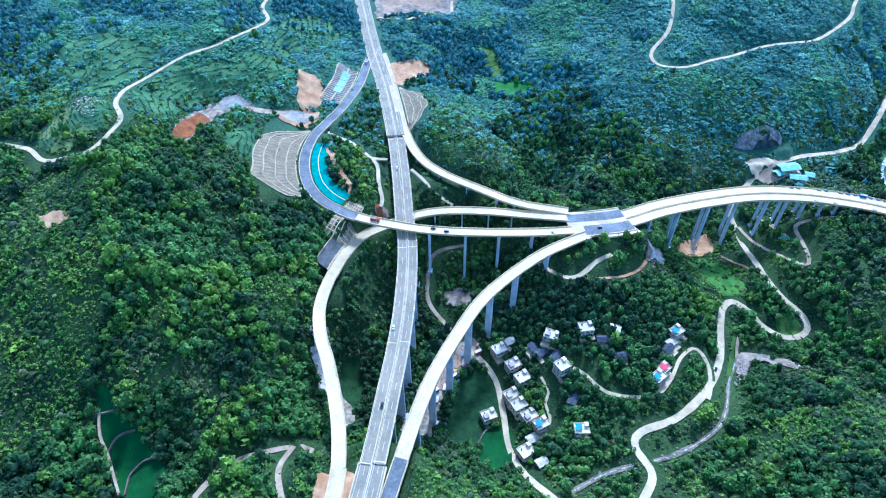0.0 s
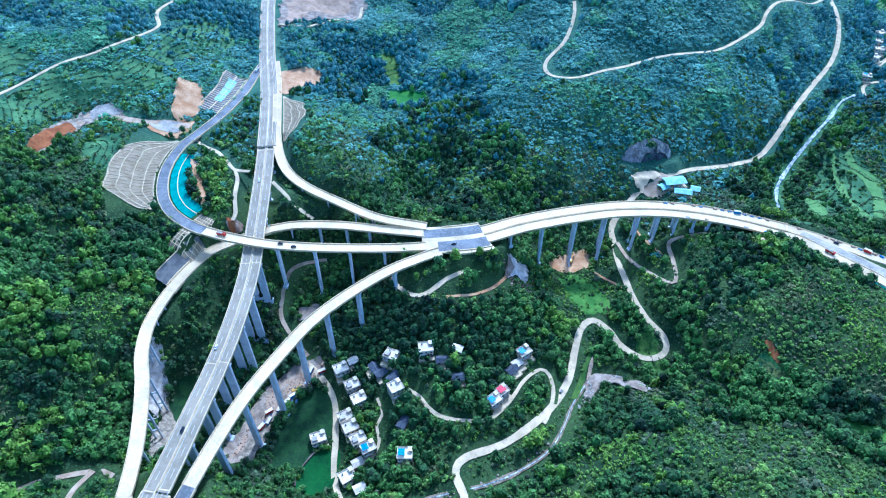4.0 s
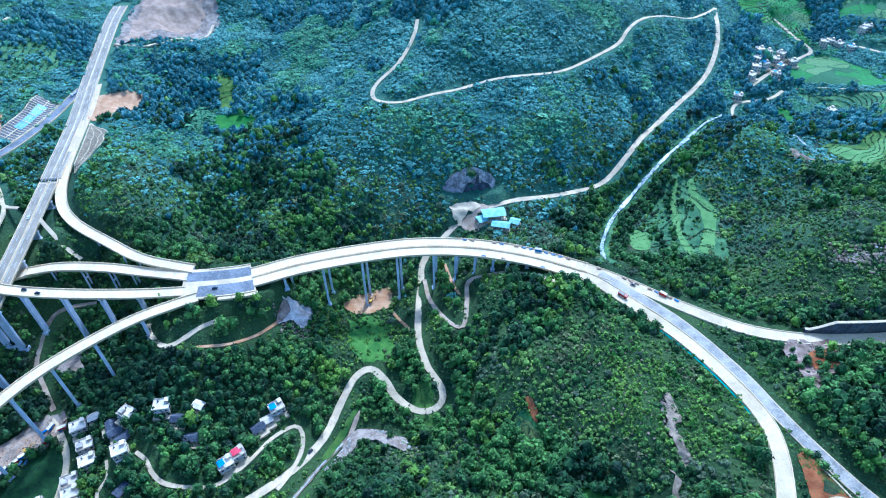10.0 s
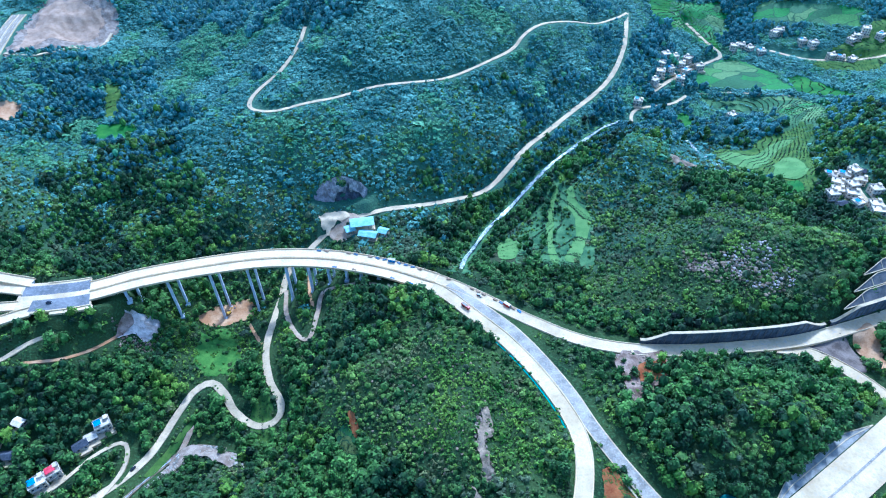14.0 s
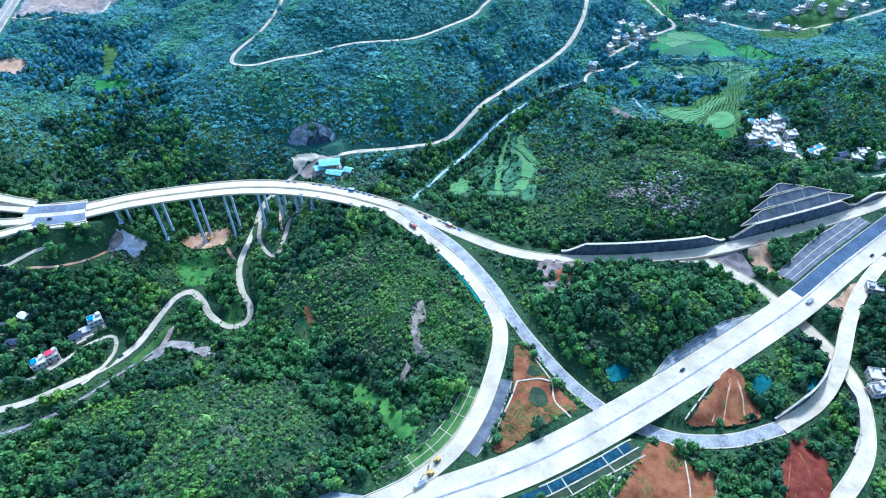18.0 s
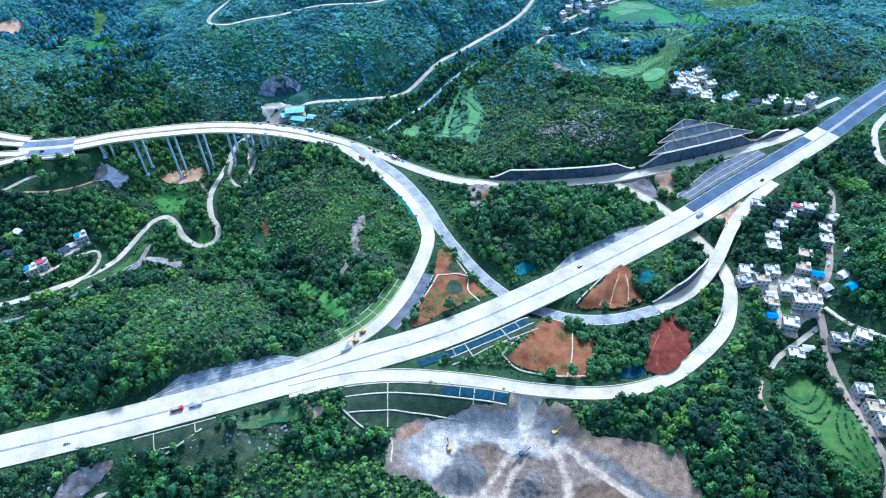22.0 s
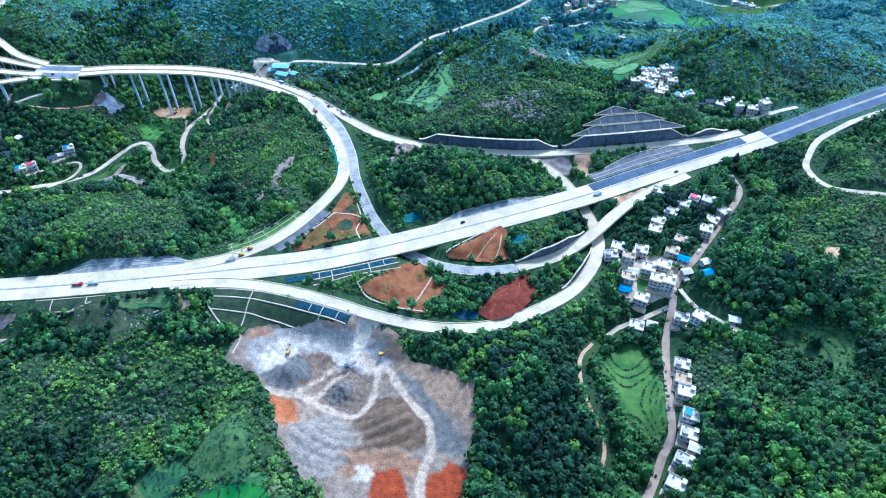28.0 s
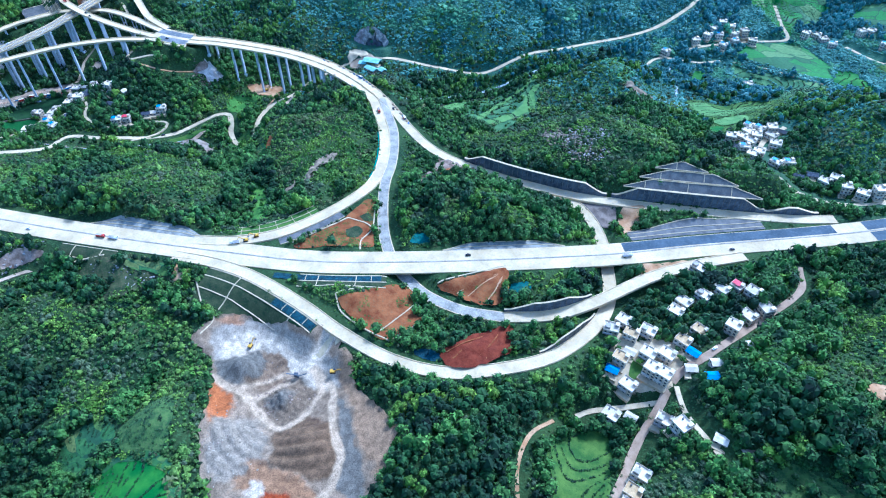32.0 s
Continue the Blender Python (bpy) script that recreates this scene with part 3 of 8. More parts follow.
GRAVEL_ROAD = smooth_line([(446, 427, 50), (470, 403, 50.8), (495, 377, 51.6), (514, 349, 52.8), (530, 319, 54.5), (541, 292, 56), (556, 265, 55), (576, 236, 53), (594, 217, 51.5), (610, 205, 51), (630, 196, 51), (650, 190, 52), (680, 190, 53), (712, 198, 55)])
UNDER_ROAD = smooth_line([(712, 198, 55), (743, 216, 57), (768, 243, 60), (798, 290, 60), (827, 325, 58), (860, 356, 57)])
LOOP_ROAD = smooth_line([(440, 121, 55.5), (477, 131, 56), (510, 135, 56), (540, 134, 56), (576, 130, 56), (611, 124, 56), (657, 121, 57), (698, 130, 58), (732, 153, 58), (759, 182, 57), (775, 222, 55), (776, 255, 52), (764, 289, 51), (743, 328, 51), (715, 353, 52), (680, 361, 53)])
EXPRESSWAY = smooth_line([(140, 40, 55), (200, 57, 55), (271, 78, 55), (340, 99, 55), (413, 123, 55.5), (484, 148, 56), (550, 173, 57), (622, 212, 58), (699, 260, 58), (765, 304, 58), (824, 350, 57), (932, 430, 56), (1017, 500, 56), (1112, 576, 56), (1220, 660, 56)])
LANE_VILLAGE = on_ground([(89.7, 160.2), (74.5, 178.3), (58.7, 201.7), (49.4, 227.0), (46.9, 255.6), (42.1, 284.5), (28.2, 305.9), (15.5, 317.7)])
LANE_RIVER = on_ground([(110.7, 149.8), (133.0, 178.1), (143.1, 196.3), (137.1, 217.4), (144.1, 229.4), (174.0, 241.1), (205.3, 268.1), (227.3, 300.3), (237.9, 332.4), (246.1, 352.9), (257.6, 361.3), (269.7, 352.3), (279.7, 339.8), (299.0, 329.2), (313.0, 332.1), (315.5, 343.9), (302.1, 365.9), (295.2, 392.5), (294.1, 427.1), (295.0, 455.8), (297.0, 484.9), (317.0, 510.2), (337.0, 526.9), (376.9, 542.9), (431.0, 561.9), (478.4, 594.4), (514.9, 631.9), (550.0, 677.6), (602.6, 743.1), (655.8, 809.3), (688.9, 878.1), (711.4, 971.0)])
LANE_ZIGZAG = on_ground([(711.4, 971.0), (664.4, 916.6), (617.7, 881.6), (572.2, 842.8), (542.0, 807.0), (521.0, 772.9), (471.6, 723.9), (414.9, 682.4), (349.9, 664.6), (313.7, 649.6), (272.8, 632.6), (248.2, 637.5), (239.3, 652.6), (243.2, 674.3), (265.1, 700.8), (279.8, 741.3), (283.6, 770.1)])
LANE_WEST = on_ground([(-469.9, 499.9), (-412.9, 479.6), (-373.7, 460.7), (-348.6, 439.3), (-327.0, 438.0), (-306.5, 444.1), (-296.5, 470.3), (-295.2, 489.4), (-309.4, 515.7), (-314.6, 558.7), (-277.8, 609.7), (-237.2, 640.5), (-207.4, 703.3), (-221.1, 749.3), (-215.2, 800.8)])
LANE_ADIT = on_ground([(-241.4, 476.8), (-235.5, 522.9), (-222.6, 556.4), (-190.4, 545.1), (-163.3, 546.9), (-131.0, 552.1)])
LANE_EAST = on_ground([(801.8, -2.7), (818.3, 37.0), (825.5, 58.9), (830.5, 71.1), (830.1, 91.6), (831.1, 125.9), (832.4, 157.6), (836.9, 183.7), (840.6, 209.1), (857.1, 236.2), (879.4, 282.6), (905.3, 335.9), (901.3, 367.3)])
LANE_EAST_B = on_ground([(842.6, 201.6), (853.4, 182.0), (867.7, 167.6), (878.4, 157.5)])
LANE_EAST_C = on_ground([(789.0, 154.2), (797.1, 163.6), (817.4, 177.2), (836.7, 189.3)])
LANE_HILLVILLAGE = on_ground([(203.0, 259.0), (208.0, 268.0), (214.0, 288.0), (212.5, 303.0), (205.8, 308.0), (192.0, 296.5), (180.0, 278.0), (170.0, 265.9), (159.8, 258.4), (143.2, 257.5), (126.0, 260.2), (115.8, 268.0), (110.4, 275.2), (101.5, 280.7)])
HAMLET_PATH = on_ground([(77.3, 279.6), (82.3, 267.1), (78.5, 257.9), (81.2, 247.4), (78.4, 237.8), (70.3, 231.0), (56.0, 226.0)])
LANE_FAR = on_ground([(716.1, 802.6), (753.7, 835.9), (813.1, 880.9), (834.1, 899.7), (817.7, 928.9), (800.7, 967.8)])
LANE_FAR_B = on_ground([(674.0, 734.1), (685.8, 765.3), (737.9, 786.2), (762.0, 804.7)])
LANE_TOWN = on_ground([(861.3, 591.5), (852.8, 571.6), (845.5, 552.4), (845.1, 529.1), (850.7, 497.5), (874.1, 480.9), (892.9, 474.6), (941.2, 486.4), (990.9, 512.5)])
LANE_PLAIN = on_ground([(910.4, 914.9), (945.6, 893.0), (992.6, 876.6), (1046.3, 862.5), (1090.1, 862.2), (1135.0, 877.1)])
TRACK_QUARRY = smooth_line([(611, 120, 55), (607, 112, 48), (604, 100, 41), (606, 92, 39.5)])
TRACK_A = on_ground([(21.1, 413.9), (-2.2, 405.9), (-11.2, 395.9), (-14.0, 376.5), (-12.7, 360.7), (0.3, 342.4), (15.2, 324.4)])
TRACK_B = on_ground([(144.7, 376.0), (130.7, 367.8), (115.0, 354.4), (102.9, 354.0), (85.9, 370.8), (83.0, 379.0)])
TRACK_C = on_ground([(188.0, 406.7), (188.2, 401.4), (184.1, 391.8), (170.0, 371.3), (150.9, 358.1), (128.8, 352.5)])
TRACK_D = on_ground([(270.0, 429.7), (279.1, 414.8), (290.1, 397.9)])
TRACK_F = on_ground([(317.0, 478.4), (323.0, 450.8), (330.1, 428.9)])
TRACK_E = on_ground([(298.0, 462.6), (304.1, 433.0), (316.4, 406.6), (329.3, 392.3), (334.4, 398.2), (336.2, 419.6), (338.0, 439.5), (356.0, 442.8), (380.0, 436.8), (400.0, 425.9)])
TRACK_SOUTH = on_ground([(334.0, 84.0), (336.3, 71.4), (336.5, 60.9), (327.4, 49.3), (319.4, 31.5), (308.5, 12.8)])
TRACK_WEST = on_ground([(-160.2, 150.2), (-152.9, 165.9), (-144.6, 181.5), (-130.6, 194.5), (-100.9, 206.7), (-87.7, 204.3)])
TRACK_WEST_B = on_ground([(-100.9, 206.7), (-106.9, 188.9), (-100.1, 167.1), (-90.1, 150.1)])
EAST_RAMP = on_ground([(1150.5, 580.1), (1075.6, 517.4), (1034.7, 483.4), (1001.3, 449.7), (980.7, 410.7), (972.1, 379.1), (986.0, 345.2), (1036.7, 335.0)])

PATH_RED = on_ground([(776.8, 141.9), (767.9, 122.7), (770.0, 96.0), (782.8, 71.1), (788.1, 56.4), (786.2, 44.0)])
TRACK_NET = on_ground([(-118.0, 530.0), (-108.0, 521.9), (-92.7, 512.1), (-77.8, 493.6), (-67.2, 479.8), (-52.4, 476.4)])
TRACK_DOWN = on_ground([(-67.2, 479.8), (-60.8, 464.1), (-58.1, 442.1), (-54.0, 424.8), (-55.0, 416.6)])
TRACK_UNDER = on_ground([(-29.6, 464.8), (-19.2, 455.9), (-4.8, 445.4), (9.2, 438.0)])
PADDY_PATH = on_ground([(-233.3, 235.3), (-230.1, 220.2), (-225.9, 206.0), (-217.9, 195.1), (-209.9, 182.2), (-200.4, 167.7)])
RIVER = on_ground([(454.9, 441.4), (464.8, 491.3), (488.9, 549.8), (519.5, 591.9), (549.2, 623.1), (586.9, 662.5), (632.3, 719.6), (663.0, 742.8)], rise=-2.5, calm=15)
CREEK = on_ground([(278.0, 312.0), (262.1, 313.4), (249.5, 309.0), (231.1, 284.8), (217.1, 256.3), (204.1, 235.9), (182.4, 220.0), (157.7, 209.1), (128.3, 202.9), (109.8, 197.9), (87.5, 186.5)], rise=-1.5)


def stretch(line, axis, low, high):
    """The part of a line between two x (axis 0) or two y (axis 1)."""
    return line[(line[:, axis] >= low) & (line[:, axis] <= high)]


def shifted(line, off, rise):
    d = np.gradient(line[:, :2], axis=0)
    d /= np.linalg.norm(d, axis=1)[:, None]
    return np.column_stack([line[:, 0] - d[:, 1] * off, line[:, 1] + d[:, 0] * off, line[:, 2] + rise])


CAVE_FLOOR = smooth_line([(318.0, 549.0, 38.0), (330.0, 549.0, 36.2), (345.0, 549.5, 35.8), (360.0, 551.0, 38.2), (366.0, 551.0, 39.5)])
CAVE_APRON = smooth_line([(324.0, 531.0, 30.5), (336.0, 534.0, 31.5), (350.0, 536.0, 32.5)])
# line, half-width levelled, length of the slope back to the natural ground
LEVELLED = [(RIVER, 3, 14), (CREEK, 2, 8), (LANE_VILLAGE, 4, 8), (LANE_RIVER, 4, 9), (LANE_ZIGZAG, 4, 8), (LANE_WEST, 4, 8), (LANE_ADIT, 4, 8), (LANE_EAST, 4, 8), (LANE_EAST_B, 3, 6),
            (LANE_EAST_C, 3, 6), (LANE_HILLVILLAGE, 2, 6), (HAMLET_PATH, 2, 4), (LANE_FAR, 4, 9), (LANE_FAR_B, 4, 9), (LANE_TOWN, 5, 9), (LANE_PLAIN, 5, 9), (TRACK_SOUTH, 3, 6), (TRACK_WEST, 3, 6), (TRACK_WEST_B, 3, 6), (EAST_RAMP, 4, 8),
            (stretch(MAIN_LINE, 1, 522, 900), 12, 26), (stretch(RAMP_D, 1, 536, 700), 8, 24), (RAMP_A[:int(np.argmax((RAMP_A[:, 0] > -78) & (RAMP_A[:, 1] < 420)))], 8, 22), (stretch(RAMP_L, 1, 325, 430), 6.5, 6),
            (stretch(MAIN_LINE, 1, 0, 181), 16, 24), (stretch(RAMP_L, 1, 0, 181), 9, 20), (stretch(RAMP_C, 1, 0, 187), 8, 20),
            (stretch(VIADUCT, 0, 112, 162), 17, 14), (stretch(V_NORTH, 0, 430, 575), 10, 26), (stretch(V_NORTH, 0, 575, 960), 6, 5), (stretch(V_SOUTH, 0, 430, 600), 10, 20), (LOOP_ROAD, 8, 22), (stretch(UNDER_ROAD, 0, 700, 752), 7, 12),
            (stretch(UNDER_ROAD, 0, 815, 900), 7, 12), (EXPRESSWAY, 17, 26), (GRAVEL_ROAD, 7, 10), (TRACK_QUARRY, 5, 8), (stretch(LOOP_ROAD[60:], 1, 235, 345), 7, 5), (TRACK_A, 3, 6), (TRACK_B, 3, 6), (TRACK_C, 2, 6), (TRACK_D, 2, 5), (TRACK_E, 3, 6), (TRACK_F, 2, 5), (TRACK_NET, 2, 5), (PATH_RED, 2, 5), (TRACK_DOWN, 2, 5), (TRACK_UNDER, 2, 5), (CAVE_APRON, 3, 9), (CAVE_FLOOR, 8, 3)] + [(shifted(stretch(V_NORTH, 0, 742, 878), off, rise), 3, 3) for off, rise in ((19, 12), (26, 18), (33, 25))]

# how far the paved or trodden strip reaches from the middle, for each levelled half-width
EDGE = {6.5: 5.3, 2: 2.0, 3: 2.4, 4: 3.0, 5: 6.0, 6: 6.0, 7: 5.3, 8: 5.8, 9: 5.6, 10: 6.5, 12: 10.0, 16: 10.5, 17: 16.5}
CORE = (-700.0, 1350.0, -160.0, 1160.0)
STEP = 5.0
outward = 40.0 * np.cumsum(1.22 ** np.arange(20))
GX = np.concatenate([CORE[0] - outward[::-1], np.arange(CORE[0], CORE[1] + 1, STEP), CORE[1] + outward])
GY = np.concatenate([CORE[2] - outward[::-1], np.arange(CORE[2], CORE[3] + 1, STEP), CORE[3] + outward])
GRID_X, GRID_Y = np.meshgrid(GX, GY, indexing="ij")
# the gullies fade out towards the long lanes, which follow the smoother lie of the land
LANE_NEAR = np.full(GRID_X.shape, 1e3)
for line in (LANE_ZIGZAG, LANE_RIVER, LANE_WEST, RIVER):
    for px, py, pz in line[::2]:
        i0, i1 = np.searchsorted(GX, (px - 70, px + 70))
        j0, j1 = np.searchsorted(GY, (py - 70, py + 70))
        LANE_NEAR[i0:i1, j0:j1] = np.minimum(LANE_NEAR[i0:i1, j0:j1], np.hypot(GRID_X[i0:i1, j0:j1] - px, GRID_Y[i0:i1, j0:j1] - py))
LAND = natural(GRID_X, GRID_Y) + rugged(GRID_X, GRID_Y) * np.clip((LANE_NEAR - 10) / 50, 0.15, 1)
OFF_ROAD = np.full(LAND.shape, 1e3)
for line, half, slope in LEVELLED:
    near, level = np.full(LAND.shape, 1e3), np.zeros(LAND.shape)
    for px, py, pz in line:
        i0, i1 = np.searchsorted(GX, (px - half - slope, px + half + slope))
        j0, j1 = np.searchsorted(GY, (py - half - slope, py + half + slope))
        d = np.hypot(GRID_X[i0:i1, j0:j1] - px, GRID_Y[i0:i1, j0:j1] - py)
        closer = d < near[i0:i1, j0:j1]
        near[i0:i1, j0:j1][closer] = d[closer]
        level[i0:i1, j0:j1][closer] = pz
    w = np.clip((near - half) / slope, 0, 1)
    w = w * w * (3 - 2 * w)
    touched = near < half + slope
    LAND[touched] = ((level - 0.7) * (1 - w) + LAND * w)[touched]
    if (half != 3 or slope != 3) and line is not CAVE_APRON:
        OFF_ROAD = np.minimum(OFF_ROAD, near - (14.2 if line is EXPRESSWAY else EDGE.get(half, half)))
# the ground stays clear under the decks: cut down beside them where a spur would reach them
for line, reach, under in ((stretch(MAIN_LINE, 1, 182, 520), 13.0, 9.0), (stretch(RAMP_D, 1, 400, 534), 7.0, 7.0), (RAMP_B, 7.0, 7.0), (RAMP_C, 7.0, 7.0), (VIADUCT, 12.0, 6.0), (stretch(RAMP_L, 1, 185, 350), 7.0, 6.0), (stretch(RAMP_A, 0, -72, 120), 7.0, 7.0), (stretch(UNDER_ROAD, 0, 752, 815), 7.0, 5.0)):
    for px, py, pz in line:
        i0, i1 = np.searchsorted(GX, (px - reach - 26, px + reach + 26))
        j0, j1 = np.searchsorted(GY, (py - reach - 26, py + reach + 26))
        d = np.hypot(GRID_X[i0:i1, j0:j1] - px, GRID_Y[i0:i1, j0:j1] - py)
        top = pz - under + 1.1 * np.clip(d - reach, 0, None)
        LAND[i0:i1, j0:j1] = np.where(d < reach + 26, np.minimum(LAND[i0:i1, j0:j1], top), LAND[i0:i1, j0:j1])
# decks that pass close over the ground keep it clear of trees too
for line in (MAIN_LINE, RAMP_A, RAMP_L, RAMP_B, RAMP_C, RAMP_D, VIADUCT, V_NORTH, V_SOUTH, UNDER_ROAD):
    for px, py, pz in line:
        r = 9.0 if line is MAIN_LINE or line is VIADUCT else 4.5
        i0, i1 = np.searchsorted(GX, (px - r - 6, px + r + 6))
        j0, j1 = np.searchsorted(GY, (py - r - 6, py + r + 6))
        d = np.hypot(GRID_X[i0:i1, j0:j1] - px, GRID_Y[i0:i1, j0:j1] - py) - r
        low = LAND[i0:i1, j0:j1] > pz - 13
        OFF_ROAD[i0:i1, j0:j1] = np.where(low, np.minimum(OFF_ROAD[i0:i1, j0:j1], d), OFF_ROAD[i0:i1, j0:j1])


def land(x, y):
    """Height of the ground as built."""
    x, y = np.asarray(x, float), np.asarray(y, float)
    i = np.clip(np.searchsorted(GX, x) - 1, 0, len(GX) - 2)
    j = np.clip(np.searchsorted(GY, y) - 1, 0, len(GY) - 2)
    f, g = (x - GX[i]) / (GX[i + 1] - GX[i]), (y - GY[j]) / (GY[j + 1] - GY[j])
    return (LAND[i, j] * (1 - f) + LAND[i + 1, j] * f) * (1 - g) + (LAND[i, j + 1] * (1 - f) + LAND[i + 1, j + 1] * f) * g


def off_road(x, y):
    i = np.clip(np.searchsorted(GX, x) - 1, 0, len(GX) - 1)
    j = np.clip(np.searchsorted(GY, y) - 1, 0, len(GY) - 1)
    return OFF_ROAD[i, j]
# terrain end


def raw_mesh(name, verts, faces, mats, smooth=False, index=None):
    me = bpy.data.meshes.new(name)
    verts, faces = np.asarray(verts, np.float32), np.asarray(faces, np.int32)
    k = faces.shape[1]
    me.vertices.add(len(verts)), me.loops.add(faces.size), me.polygons.add(len(faces))
    me.vertices.foreach_set("co", verts.ravel())
    me.loops.foreach_set("vertex_index", faces.ravel())
    me.polygons.foreach_set("loop_start", np.arange(0, faces.size, k, dtype=np.int32))
    me.polygons.foreach_set("use_smooth", np.full(len(faces), smooth))
    for m in mats:
        me.materials.append(m)
    if index is not None:
        me.polygons.foreach_set("material_index", np.asarray(index, np.int32))
    me.update(calc_edges=True)
    return me


a, b = len(GX), len(GY)
ids = np.arange(a * b).reshape(a, b)
quads = np.column_stack([ids[:-1, :-1].ravel(), ids[1:, :-1].ravel(), ids[1:, 1:].ravel(), ids[:-1, 1:].ravel()])
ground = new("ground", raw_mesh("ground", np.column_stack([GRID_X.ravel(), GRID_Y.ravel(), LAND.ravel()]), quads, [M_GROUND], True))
tagged(ground, "green hilly ground with grass, scrub and bare earth", "ground", kind="structure")


# ---- small builders ----
def part(name, me, parent, label=""):
    """Links a mesh (or a bmesh with its material) as one object under its thing."""
    ob = new(name, me)
    ob.parent = parent
    if label:
        tagged(ob, label)
    return ob


def thing(name, label, category, group="", kind="", at=(0, 0, 0), turn=0.0):
    ob = new(name)
    ob.matrix_basis = pose(*at, 0, 0, turn)
    return tagged(ob, label, category, group, kind)


def sides(line):
    """Unit vectors to the left of a line, level."""
    d = np.gradient(line[:, :2], axis=0)
    d /= np.maximum(np.linalg.norm(d, axis=1), 1e-6)[:, None]
    return np.column_stack([-d[:, 1], d[:, 0]])


def sweep(line, section, mat, name="strip", closed=True, ends=True):
    """Carries a section of (across, up) points along a line."""
    s = sides(line)
    n, k = len(line), len(section)
    sec = np.array(section, float)
    v = np.empty((n, k, 3))
    v[:, :, :2] = line[:, None, :2] + s[:, None, :] * sec[None, :, :1]
    v[:, :, 2] = line[:, None, 2] + sec[None, :, 1]
    i = np.arange(n * k).reshape(n, k)
    j = np.roll(i, -1, axis=1) if closed else i[:, 1:]
    i0 = i if closed else i[:, :-1]
    f = np.column_stack([i0[:-1].ravel(), j[:-1].ravel(), j[1:].ravel(), i0[1:].ravel()])
    if ends and closed and k == 4:
        f = np.vstack([f, i[0, ::-1], i[-1]])
    return raw_mesh(name, v.reshape(-1, 3), f, [mat])


def box_section(x0, x1, z0, z1):
    return [(x0, z0), (x1, z0), (x1, z1), (x0, z1)]


def box(w, d, h, mat, at=(0, 0, 0), name="block", bevel=0.0, taper=0.0):
    """A box on its base, optionally with a taper towards the top and bevelled edges."""
    bm = bmesh.new()
    bmesh.ops.create_cube(bm, size=1)
    for v in bm.verts:
        k = 1 - taper if v.co.z > 0 else 1
        v.co = Vector((v.co.x * w * k + at[0], v.co.y * d * k + at[1], (v.co.z + 0.5) * h + at[2]))
    if bevel:
        bmesh.ops.bevel(bm, geom=bm.edges[:], offset=bevel, segments=1, affect="EDGES")
    me = bpy.data.meshes.new(name)
    bm.to_mesh(me)
    bm.free()
    me.materials.append(mat)
    return me


DASH = None


def dashes(line, offset, width, length_, gap, up, mat, parent):
    """Broken line along a road: every dash a thin slab of its own on one shared mesh."""
    global DASH
    DASH = DASH or box(length_, width, 0.04, mat, (0, 0, 0), "lane_dash")
    at = np.concatenate([[0], np.cumsum(np.linalg.norm(np.diff(line[:, :2], axis=0), axis=1))])
    for a_ in np.arange(2, at[-1] - length_, length_ + gap):
        p, q = [np.array([np.interp(w, at, line[:, c]) for c in range(3)]) for w in (a_, a_ + length_)]
        d = q - p
        part("lane_dash", DASH, parent).matrix_basis = pose(*((p + q) / 2 + (0, 0, up)), 0, -math.degrees(math.atan2(d[2], np.hypot(d[0], d[1]))), math.degrees(math.atan2(d[1], d[0])))


def lane(name, line, width, mat, label, up=0.0, uneven=1.0):
    """A lane of concrete or dirt on the ground: slab and worn verges with an uneven edge."""
    s = sides(line)
    n = len(line)
    wob = 1 + uneven * (0.10 * lattice_noise(np.arange(n), np.zeros(n), 3.1, 4) + 0.06 * lattice_noise(np.arange(n), np.zeros(n), 1.3, 6))
    cols = [(-0.5, -1.4), (-0.5, 0.0), (0.5, 0.0), (0.5, -1.4)]
    v = np.empty((n, 4, 3))
    for c, (ax, az_) in enumerate(cols):
        v[:, c, :2] = line[:, :2] + s * (ax * width * wob)[:, None]
        v[:, c, 2] = line[:, 2] + up + az_
    i = np.arange(n * 4).reshape(n, 4)
    f = np.vstack([np.column_stack([i[:-1, c], i[1:, c], i[1:, c + 1], i[:-1, c + 1]]) for c in range(3)])
    ob = new(name, raw_mesh(name, v.reshape(-1, 3), f, [mat]))
    return tagged(ob, label, "road", kind="structure")


for line, wide in ((LANE_VILLAGE, 4.6), (LANE_WEST, 4.6), (LANE_ZIGZAG, 4.2), (LANE_FAR, 5.0), (LANE_FAR_B, 4.2), (LANE_TOWN, 5.0), (LANE_PLAIN, 5.0), (EAST_RAMP, 6.0)):
    lane("village_road", line, wide, M_LANE, "narrow pale concrete village road winding over the hills", 0.1)
lane("valley_road", LANE_RIVER, 5.8, M_LANE, "pale concrete valley road with hairpin bends", 0.12)
lane("village_road", LANE_HILLVILLAGE, 3.0, M_LANE, "narrow concrete path between hillside houses", 0.1)
lane("village_path", HAMLET_PATH, 2.2, M_LANE, "narrow pale footpath between hamlet houses", 0.1)
lane("village_road", LANE_EAST, 5.6, M_STREET, "dusty beige village street on the slope", 0.1)
lane("village_road", LANE_EAST_B, 3.6, M_LANE, "narrow concrete path climbing from the village", 0.1)
lane("village_road", LANE_EAST_C, 4.0, M_LANE, "short concrete side road by the terraced field", 0.1)
lane("dirt_track", LANE_ADIT, 9.0, M_TRACK, "pale dirt haul road to a bare spoil heap", 0.1)
lane("dirt_track", TRACK_QUARRY, 10.0, M_BASE, "dusty white haul road down into the quarry", 0.15)
